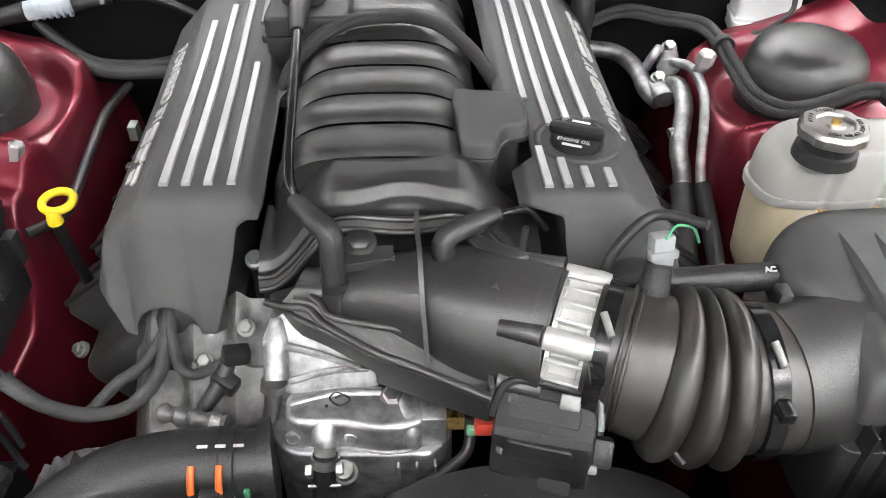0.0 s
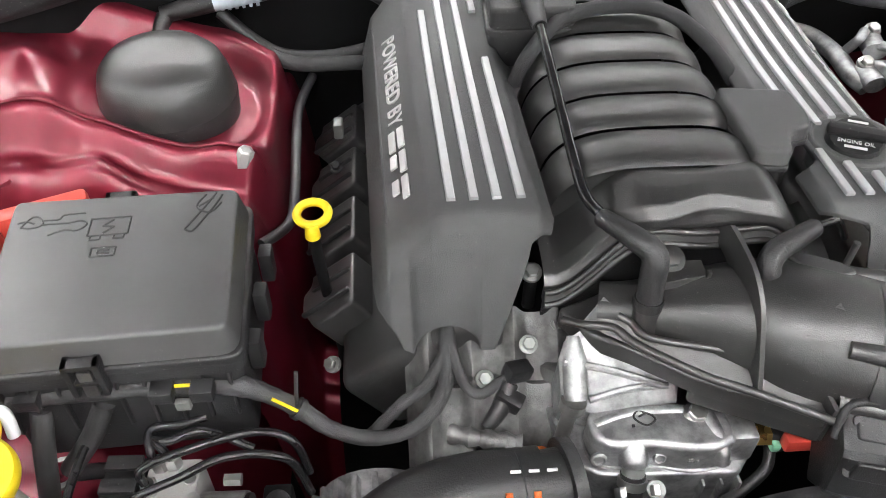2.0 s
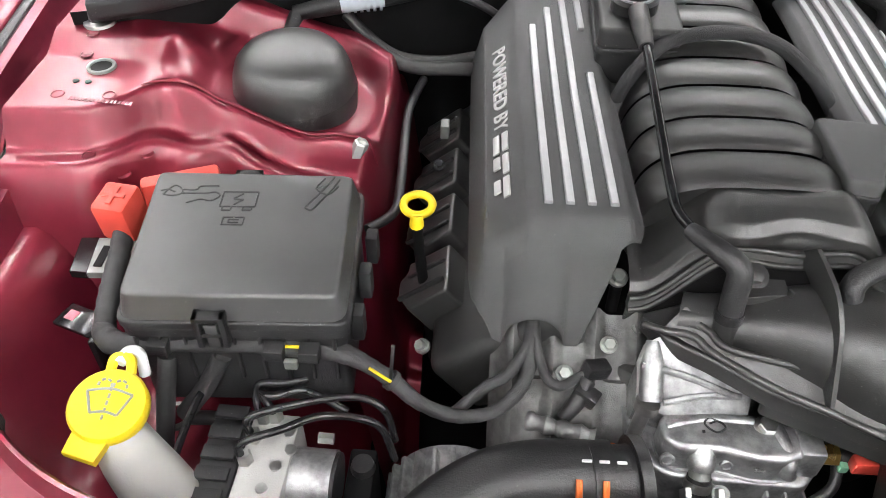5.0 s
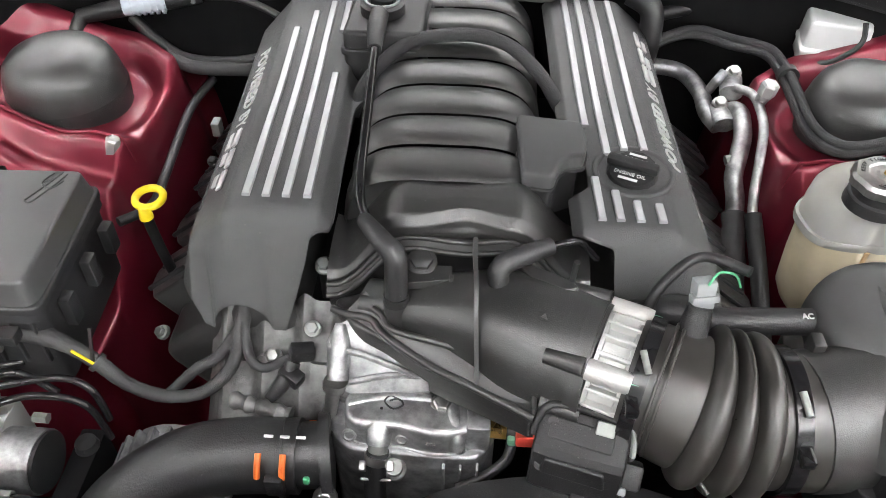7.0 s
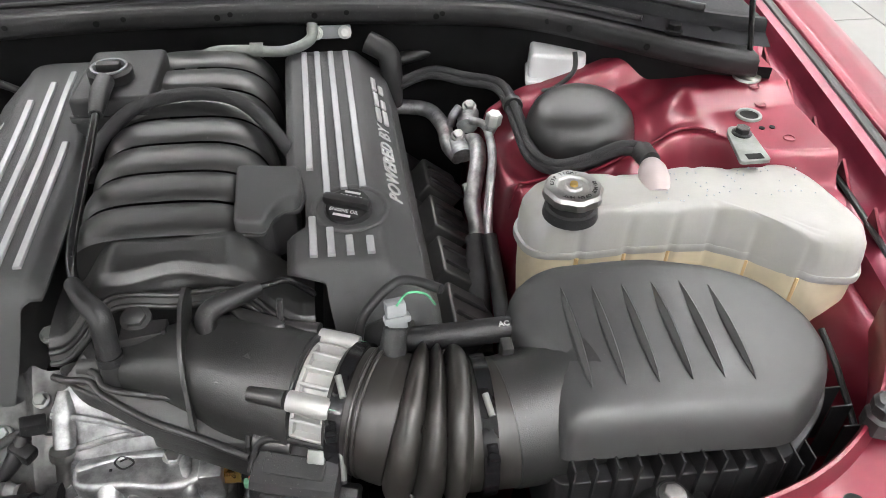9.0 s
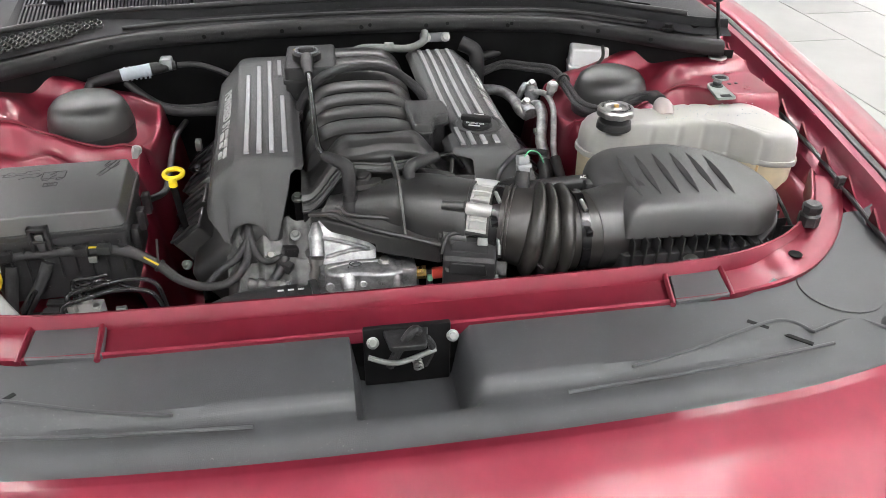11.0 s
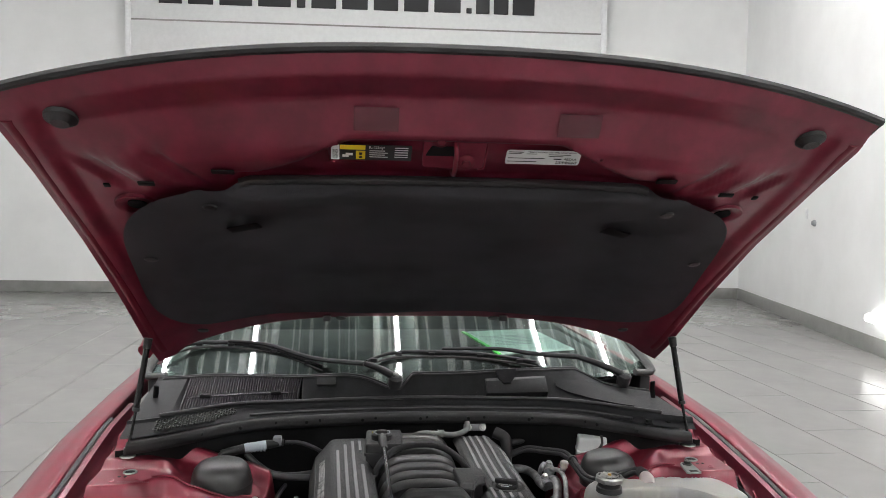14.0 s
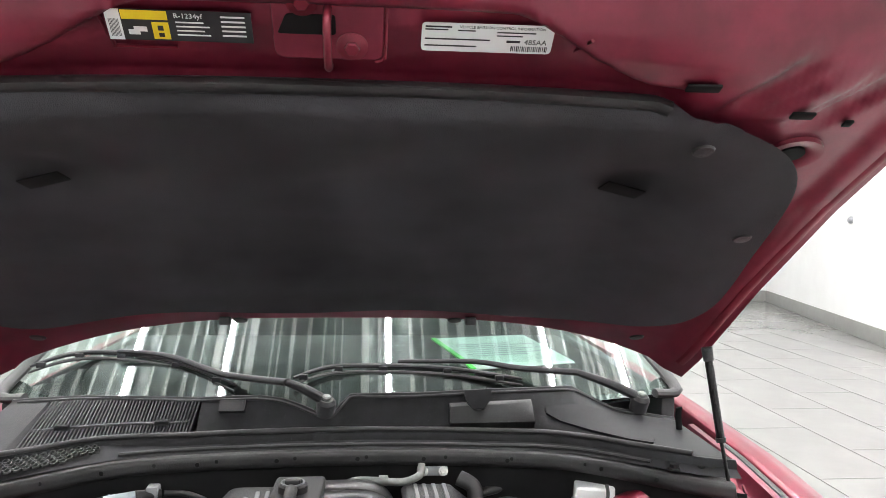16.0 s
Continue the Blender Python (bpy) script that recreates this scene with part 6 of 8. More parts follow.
def air_box():
    ob = thing("air_filter_box", (0.56, 0.55, 0.80), "large matt black air filter box with slanted ribs in its lid", "air filter box")
    base = [(0.392, 0.444), (0.575, 0.440), (0.630, 0.447), (0.692, 0.500), (0.720, 0.548), (0.716, 0.592), (0.682, 0.640), (0.630, 0.654), (0.500, 0.662), (0.405, 0.658), (0.370, 0.630), (0.368, 0.565), (0.388, 0.530), (0.388, 0.470)]
    loop = rounded([Vector((*q, 0)) for q in base], 0.035, 6)
    mid = Vector((0.545, 0.560, 0))
    rings = []
    for z, f, tilt in ((0.910, 1.012, 0.8), (0.926, 1.008, 0.8), (0.940, 0.998, 0.8), (0.951, 0.978, 0.88), (0.959, 0.948, 0.93), (0.965, 0.905, 0.97), (0.968, 0.85, 1.0), (0.970, 0.70, 1.0), (0.971, 0.30, 1.0), (0.971, 0.05, 1.0)):
        ring = []
        for p in loop:
            q = mid + (p - mid) * f
            drop = -0.042 * smooth(0.52, 0.74, q.x) * tilt + 0.010 * smooth(0.52, 0.64, q.y) * tilt
            ring.append(Vector((q.x, q.y, z + drop)))
        rings.append(ring)
    bm = bmesh.new()
    loft(bm, rings)
    lid = part("lid", bm, LIDBLACK, ob, "matt black ribbed lid", sharp=60)
    for i in range(6):
        x = 0.4235 + 0.0332 * i
        a, b = Vector((x, 0.621 - 0.001 * i, 0.976)), Vector((x, 0.480, 0.9695))
        rows = []
        for k in range(13):
            t = k / 12
            p = a.lerp(b, t)
            p.z -= 0.042 * smooth(0.52, 0.74, p.x) - 0.001
            w, h = 0.0052 * math.sin(math.pi * t) ** 0.6 + 0.0006, 0.0065 * math.sin(math.pi * t) ** 0.7
            rows.append([p + Vector((-w * 0.9, 0, -0.006)), p + Vector((-w * 0.55, 0, h * 0.25)), p + Vector((w * 0.35, 0, h)), p + Vector((w * 0.75, 0, h * 0.55)), p + Vector((w, 0, -0.006))])
        bm = bmesh.new()
        loft(bm, rows)
        part("lid_rib", bm, LIDBLACK, lid, sharp=25)
    # the neck that takes the duct
    part("neck", tube([(0.345, 0.509, 0.893), (0.385, 0.515, 0.894), (0.44, 0.53, 0.897)], [0.068, 0.070, 0.076], 36), MANIFOLD, ob, sharp=60)
    part("neck_lug", rbox(0.350, 0.362, 0.545, 0.563, 0.940, 0.962, 0.002), MANIFOLD, ob)
    part("tray", prism([(0.545 + (q[0] - 0.545) * 1.035, 0.56 + (q[1] - 0.56) * 1.075) for q in base], 0.78, 0.882, 0.002, 0.04), BLACK, ob, "black lower tray")
    for i in range(13):
        x = 0.400 + 0.0215 * i
        y = 0.446 if x < 0.64 else 0.446 + 0.62 * (x - 0.64)
        part("tray_rib", prism([(x, y - 0.0185), (x + 0.0022, y - 0.0185), (x + 0.0022, y + 0.01), (x, y + 0.01)], 0.78, 0.912 - 0.052 * smooth(0.52, 0.74, x), 0.0006), BLACK, ob)
    for i in range(6):
        y = 0.475 + 0.026 * i
        x = 0.722 - 0.4 * max(0, y - 0.56)
        part("tray_rib", prism([(x - 0.01, y), (x + 0.014, y), (x + 0.014, y + 0.0022), (x - 0.01, y + 0.0022)], 0.78, 0.872, 0.0006), BLACK, ob)
    part("tray_lip", tube([(0.385, 0.415, 0.815), (0.64, 0.41, 0.82), (0.735, 0.47, 0.83), (0.752, 0.55, 0.86), (0.745, 0.60, 0.89)], 0.004, 8), BLACK, ob, "pale edge of the tray")
    g = part("grommet", lathe([(0.0005, 0.0), (0.030, 0.0), (0.028, 0.012), (0.018, 0.022), (0.016, 0.030), (0.0005, 0.030)], at(0.498, 0.415, 0.848), 24), RUBBER, ob, "rubber mount")
    part("mount_nut", hexbolt((0.498, 0.415, 0.878), (0, 0, 1), 0.010), STEEL, g)
    part("mount_plate", rbox(0.450, 0.545, 0.395, 0.435, 0.835, 0.850, 0.005), BLACK, ob)
    part("mount_plate", rbox(0.610, 0.640, 0.400, 0.425, 0.838, 0.850, 0.003), BLACK, ob)
    part("cross_screw", lathe([(0.0005, 0.0), (0.008, 0.0), (0.007, 0.004), (0.0005, 0.004)], at(0.625, 0.412, 0.850), 16), BLACK, ob)


air_box()


def vent_hose():
    ob = thing("vent_hose", (0.31, 0.60, 0.91), "black vent hose marked with white letters", "hose")
    part("hose", tube([(0.258, 0.600, 0.930), (0.290, 0.597, 0.934), (0.330, 0.597, 0.936), (0.392, 0.600, 0.936)], 0.0140, 16), RUBBER, ob)
    part("inscription", lettering("AC", 0.0085, at(0.361, 0.5935, 0.9496, 14, 0, 4), 0.0003, 0.0003), PRINT, ob, "white letters")
    part("collar", tube([(0.372, 0.599, 0.936), (0.388, 0.600, 0.936)], 0.0160, 16), BLACK, ob)
    part("inner_hose", tube([(0.205, 0.620, 0.90), (0.235, 0.612, 0.925), (0.262, 0.602, 0.930)], 0.02, 14), RUBBER, ob)


vent_hose()


# ---- coolant reservoir ----
def coolant_reservoir():
    ob = thing("coolant_reservoir", (0.61, 0.72, 0.80), "milky white coolant tank with amber fluid and a metal cap", "coolant tank")
    base = [(0.416, 0.800), (0.425, 0.745), (0.480, 0.735), (0.560, 0.740), (0.660, 0.735), (0.712, 0.700), (0.755, 0.660), (0.812, 0.652), (0.832, 0.690), (0.815, 0.790), (0.795, 0.832), (0.700, 0.822), (0.640, 0.836), (0.560, 0.826), (0.440, 0.832)]
    grooves = (0.485, 0.548, 0.606, 0.655, 0.700, 0.748)
    mid = Vector((0.640, 0.765, 0))
    coarse = rounded([Vector((*q, 0)) for q in base], 0.03, 5)
    loop = []
    for a, b in zip(coarse, coarse[1:] + coarse[:1]):
        n = max(1, int((b - a).length / 0.003))
        loop += [a.lerp(b, i / n) for i in range(n)]

    def dip(x):
        return sum(math.exp(-((x - g) / 0.0055) ** 2) for g in grooves)

    def ringset(levels):
        """Closed rings round the tank; its walls and lid fold inward along the grooves."""
        out = []
        for z, f in levels:
            ring = []
            for p in loop:
                q = mid + (p - mid) * f
                upper = smooth(0.95, 0.975, z)
                q.y += 0.0035 * dip(q.x) * (1 - upper) * (1 if q.y < mid.y else -1)
                q.z = z + upper * smooth(0.5, 0.85, f) * (0.0025 * math.sin(40 * q.x) - 0.0030 * dip(q.x))
                ring.append(q)
            out.append(ring)
        return out
    bm = bmesh.new()
    loft(bm, ringset(((0.915, 1.0), (0.938, 0.997), (0.955, 0.985), (0.966, 0.955), (0.971, 0.92), (0.974, 0.87), (0.976, 0.80), (0.977, 0.70), (0.978, 0.55), (0.978, 0.50), (0.978, 0.02))))
    top = part("upper_half", bm, MILK, ob, "milky white upper half", sharp=60)
    bm = bmesh.new()
    loft(bm, ringset(((0.905, 1.0), (0.906, 1.018), (0.912, 1.022), (0.9165, 1.018), (0.917, 1.0))))
    part("seam", bm, MILK, ob, "welded seam", sharp=60)
    bm = bmesh.new()
    loft(bm, ringset(((0.78, 0.93), (0.80, 0.97), (0.85, 0.985), (0.906, 0.99))))
    low = part("lower_half", bm, COOLANT, ob, "amber tinted lower half", sharp=60)
    for x, y in zip(grooves, (0.7405, 0.7440, 0.7430, 0.7420, 0.7140, 0.6740)):
        part("groove", tube([(x, y + 0.001, 0.82), (x, y, 0.905)], 0.0035, 8), AMBER, low)
    c = Vector((0.472, 0.752, 0.977))
    part("neck", lathe([(0.0005, -0.01), (0.038, -0.01), (0.036, 0.004), (0.032, 0.006), (0.032, 0.022), (0.0005, 0.022)], at(*c) @ Matrix.Scale(0.90, 4), 28), RUBBER, ob, "black filler neck")
    cap = part("pressure_cap", lathe([(0.034, 0.018), (0.0385, 0.021), (0.0385, 0.031), (0.035, 0.036), (0.022, 0.037), (0.020, 0.034), (0.012, 0.034), (0.010, 0.037), (0.0005, 0.037)], at(*c) @ Matrix.Scale(0.90, 4), 48, teeth=8, depth=0.05), STEEL, ob, "bright stamped pressure cap", sharp=25)
    part("cap_stud", lathe([(0.0005, 0.036), (0.006, 0.036), (0.005, 0.041), (0.0005, 0.041)], at(*c) @ Matrix.Scale(0.90, 4), 14), BRASS, cap)
    for word, ang, r in (("KEEP TIGHT", 120, 0.0285), ("DO NOT OPEN HOT", -60, 0.0285)):
        n = len(word)
        for i, ch in enumerate(word):
            if ch == " ":
                continue
            a = ang - (i - (n - 1) / 2) * (11 if n < 12 else 9.5)
            q = at(*c) @ Matrix.Scale(0.90, 4) @ at(0, 0, 0.0372, 0, 0, a) @ at(r, 0, 0, 0, 0, -90)
            part("letter", lettering(ch, 0.0075, q, 0.0003), INK, cap)
    part("outlet", tube([(0.592, 0.780, 0.966), (0.594, 0.800, 0.976), (0.597, 0.818, 0.978), (0.598, 0.830, 0.981)], [0.018, 0.020, 0.018, 0.012], 20), PINK, ob, "pink stained outlet")
    br = part("bracket", prism([(0.706, 0.800), (0.718, 0.872), (0.726, 0.886), (0.745, 0.886), (0.752, 0.872), (0.748, 0.800)], 0.990, 0.995, 0.001, 0.006), ZINC, ob, "grey metal bracket")
    part("bracket_bolt", hexbolt((0.736, 0.866, 0.996), (0, 0, 1), 0.010, 0.009), BLACK, br)
    part("bracket_slot", bars([(0.718, 0.804, 0.022, 0.012)], at(0, 0, 0.995), 0.0006), DARK, br)
    bm = bmesh.new()
    rnd = random.Random(5)
    for i in range(60):
        x, y = rnd.uniform(0.58, 0.79), rnd.uniform(0.745, 0.81)
        lathe([(0.0012, 0.0), (0.0008, 0.001), (0.0002, 0.0012)], at(x, y, 0.978), 6, bm)
    part("speckle", bm, PALE, top, kind="stuff")


coolant_reservoir()


# ---- fuse box, battery terminal, washer filler, brake unit ----
def fuse_box():
    ob = thing("fuse_box", (-0.54, 0.67, 0.86), "black plastic fuse box with embossed pictograms on its lid", "fuse box")
    top = [(-0.632, 0.572), (-0.425, 0.582), (-0.436, 0.767), (-0.653, 0.760)]
    mid = Vector((-0.537, 0.670))
    grow = lambda f, q: tuple(mid + (Vector(q) - mid) * f)
    lid = part("lid", prism([grow(1.065, q) for q in top], 0.927, 0.957, 0.004, 0.018, taper=0.006, seg=3), LIDBLACK, ob, "black lid with pictograms")
    part("rim", prism([grow(1.10, q) for q in top], 0.919, 0.928, 0.003, 0.016), BLACK, ob)
    part("rim", prism([grow(1.085, q) for q in top], 0.905, 0.9185, 0.003, 0.016), BLACK, ob)
    part("body", prism([grow(1.04, q) for q in top], 0.80, 0.9185, 0.002, 0.014), BLACK, ob)
    for x, y, r in ((-0.547, 0.569, 0), (-0.560, 0.778, 180)):
        m = at(x, y, 0.922, 0, 0, r + 3)
        bm = bmesh.new()
        for dx in (-0.0125, 0.0125):
            rbox(dx - 0.003, dx + 0.003, -0.010, 0.004, -0.022, 0.020, 0.001, m=m, bm=bm)
        rbox(-0.0155, 0.0155, -0.010, 0.002, 0.014, 0.020, 0.001, m=m, bm=bm)
        rbox(-0.0155, 0.0155, -0.009, 0.002, -0.008, -0.003, 0.001, m=m, bm=bm)
        c = part("clip", bm, BLACK, ob, "black snap latch")
        part("clip_tongue", rbox(-0.006, 0.006, -0.0075, -0.001, -0.024, 0.008, 0.001, m=m), LIDBLACK, c)
    for i in range(9):
        x = -0.628 + 0.0245 * i
        part("body_rib", rbox(x - 0.0016, x + 0.0016, 0.5645 + 0.048 * (x + 0.632), 0.576 + 0.048 * (x + 0.632), 0.84, 0.904, 0.0006), BLACK, ob)
    for x in (-0.605, -0.49, -0.455):
        part("latch", rbox(x - 0.010, x + 0.010, 0.557, 0.574, 0.886, 0.900, 0.001), BLACK, ob)
    for y in (0.62, 0.68, 0.735):
        part("latch", rbox(-0.422, -0.408, y - 0.010, y + 0.010, 0.86, 0.90, 0.003), BLACK, ob)
    f = at(-0.54, 0.675, 0.957, 0, 0, 3)
    box_lines = [((-0.024, 0.018), (0.024, 0.018)), ((-0.024, -0.016), (0.024, -0.016)), ((-0.024, 0.018), (-0.024, -0.016)), ((0.024, 0.018), (0.024, -0.016)), ((0.004, 0.014), (-0.008, 0.002)), ((-0.008, 0.002), (0.006, 0.000)), ((0.006, 0.000), (-0.006, -0.012)),
                 ((-0.020, -0.016), (-0.020, -0.024)), ((-0.008, -0.016), (-0.008, -0.024)), ((-0.020, -0.024), (-0.008, -0.024)), ((0.008, -0.016), (0.008, -0.024)), ((0.020, -0.016), (0.020, -0.024)), ((0.008, -0.024), (0.020, -0.024)),
                 ((-0.014, -0.040), (0.014, -0.040)), ((-0.014, -0.056), (0.014, -0.056)), ((-0.014, -0.040), (-0.014, -0.056)), ((0.014, -0.040), (0.014, -0.056)), ((-0.006, -0.045), (0.008, -0.045)), ((-0.006, -0.051), (0.008, -0.051)), ((-0.006, -0.045), (-0.006, -0.051))]
    bm = bmesh.new()
    for (x0, y0), (x1, y1) in box_lines:
        tube([f @ Vector((x0 * 0.78 - 0.010, y0 * 0.72 + 0.042, 0)), f @ Vector((x1 * 0.78 - 0.010, y1 * 0.72 + 0.042, 0))], 0.0010, 6, bm=bm)
    part("fuse_pictogram", bm, BLACK, lid, "embossed fuse pictogram")
    bm = bmesh.new()
    for q in (((-0.098, 0.056), (-0.090, 0.058), (-0.082, 0.054)), ((-0.094, 0.050), (-0.086, 0.064), (-0.078, 0.062), (-0.074, 0.052), (-0.084, 0.048), (-0.094, 0.050)), ((-0.074, 0.058), (-0.060, 0.058), (-0.056, 0.064), (-0.036, 0.065)), ((-0.074, 0.052), (-0.050, 0.052), (-0.038, 0.054), (-0.032, 0.048), (-0.040, 0.040), (-0.052, 0.042), (-0.066, 0.036))):
        tube([f @ Vector((*p, 0)) for p in q], 0.0010, 6, 4, bm=bm)
    part("cable_pictogram", bm, BLACK, lid, "embossed jump cable pictogram")
    bm = bmesh.new()
    for q in (((0.088, 0.082), (0.078, 0.060), (0.062, 0.030)), ((0.094, 0.078), (0.086, 0.058), (0.072, 0.030)), ((0.078, 0.080), (0.070, 0.062), (0.084, 0.052), (0.094, 0.066)), ((0.062, 0.030), (0.068, 0.026), (0.072, 0.030)), ((0.072, 0.062), (0.086, 0.074))):
        tube([f @ Vector((*p, 0)) for p in q], 0.0011, 6, 3, bm=bm)
    part("puller_pictogram", bm, BLACK, lid, "embossed pliers pictogram")


fuse_box()


def terminal_cover():
    ob = thing("terminal_cover", (-0.69, 0.72, 0.86), "red plastic positive terminal cover with a plus sign", "terminal cover")
    part("cap", rbox(-0.022, 0.018, -0.022, 0.022, 0, 0.052, 0.005, m=at(-0.694, 0.732, 0.894, 6, 0, -8)), REDCAP, ob)
    part("arm", rbox(-0.045, 0.045, -0.011, 0.011, 0, 0.040, 0.006, m=at(-0.640, 0.776, 0.900, 0, 0, 22)), REDCAP, ob)
    bm = bmesh.new()
    m = at(-0.697, 0.7265, 0.9463, 6, 0, -8)
    rbox(-0.014, 0.014, -0.003, 0.003, 0, 0.0022, 0.0006, m=m, bm=bm)
    rbox(-0.003, 0.003, -0.014, 0.014, 0, 0.0022, 0.0006, m=m, bm=bm)
    part("plus_sign", bm, REDCAP, ob, "raised plus sign")
    part("cable", tube([(-0.694, 0.720, 0.905), (-0.692, 0.690, 0.892), (-0.688, 0.640, 0.880), (-0.680, 0.600, 0.872), (-0.662, 0.578, 0.874)], 0.0115, 14, wave=lambda s, l: 1 + 0.05 * math.sin(s * 420)), TAPE, ob, "black taped cable")
    br = thing("side_bracket", (-0.715, 0.66, 0.80), "pale slotted metal bracket on the inner wing", "bracket")
    part("plate", prism([(-0.736, 0.684), (-0.690, 0.686), (-0.694, 0.742), (-0.744, 0.742)], 0.857, 0.866, 0.001), ZINC, br)
    part("painted_end", prism([(-0.756, 0.685), (-0.735, 0.684), (-0.743, 0.742), (-0.764, 0.740)], 0.856, 0.8665, 0.001), GLOSS, br, "black painted end")
    part("slot", bars([(-0.732, 0.694, 0.010, 0.034)], at(0, 0, 0.866), 0.001), DARK, br)
    part("leg", rbox(-0.735, -0.70, 0.735, 0.741, 0.78, 0.858, 0.002), DARK, br)
    m = at(-0.726, 0.630, 0.846, 0, 0, -20)
    clip = part("black_clip", rbox(-0.026, 0.026, -0.016, 0.016, -0.003, 0.003, 0.002, m=m), GLOSS, br, "black sheet clip with a square hole")
    part("clip_hole", bars([(-0.018, -0.006, 0.012, 0.013)], m @ at(0, 0, 0.003), 0.0008), RED_DULL, clip)
    part("clip_leg", rbox(-0.708, -0.700, 0.60, 0.625, 0.78, 0.846, 0.002), GLOSS, br)


terminal_cover()


def washer_filler():
    ob = thing("washer_filler", (-0.60, 0.47, 0.70), "yellow washer fluid cap on a white filler neck", "washer filler")
    c = at(-0.625, 0.487, 0.898, 12, 6, 0) @ Matrix.Scale(0.86, 4)
    part("neck", tube([(-0.6235, 0.480, 0.882), (-0.610, 0.468, 0.85), (-0.585, 0.455, 0.78), (-0.575, 0.445, 0.68)], [0.022, 0.029, 0.036, 0.044], 24), MILK, ob, "milky white neck")
    cap = part("cap", lathe([(0.0005, -0.012), (0.040, -0.012), (0.042, -0.006), (0.042, 0.004), (0.039, 0.008), (0.0005, 0.009)], c, 40), YELLOW, ob, "bright yellow cap")
    part("tab", prism([(-0.020, -0.036), (0.020, -0.036), (0.018, -0.060), (-0.018, -0.060)], -0.008, 0.004, 0.002, m=c @ at(0, 0, 0, 0, 0, -12)), YELLOW, cap)
    part("hinge", tube([c @ Vector(q) for q in ((-0.010, 0.038, 0.002), (-0.008, 0.054, 0.006), (0.008, 0.054, 0.006), (0.012, 0.038, 0.002))], 0.005, 8), YELLOW, cap)
    part("strap", tube([c @ Vector(q) for q in ((-0.002, 0.048, 0.006), (0.002, 0.064, 0.004), (0.012, 0.066, -0.004), (0.016, 0.054, -0.03))], 0.0055, 10), WHITE, ob, "white strap")
    lines = [[(-0.024, 0.012), (0.0, 0.017), (0.024, 0.012)], [(-0.024, 0.012), (-0.014, -0.012)], [(0.024, 0.012), (0.014, -0.012)], [(-0.014, -0.012), (0.0, -0.009), (0.014, -0.012)]]
    bm = bmesh.new()
    for l in lines:
        tube([c @ Vector((*q, 0.009)) for q in l], 0.0013, 6, 4, bm=bm)
    for i in range(5):
        rbox(-0.0012, 0.0012, -0.018 + 0.008 * i, -0.013 + 0.008 * i, 0.008, 0.010, 0, m=c, bm=bm)
    for s in (-1, 1):
        for i in range(4):
            a = math.pi * (0.05 + 0.3 * i)
            rbox(-0.002, 0.002, -0.0012, 0.0012, 0.008, 0.010, 0, m=c @ at(s * 0.008 + 0.007 * math.cos(a), 0.020 + 0.007 * math.sin(a), 0, 0, 0, math.degrees(a) + 90), bm=bm)
    part("wiper_pictogram", bm, GREY, cap, "grey wiper pictogram")


washer_filler()


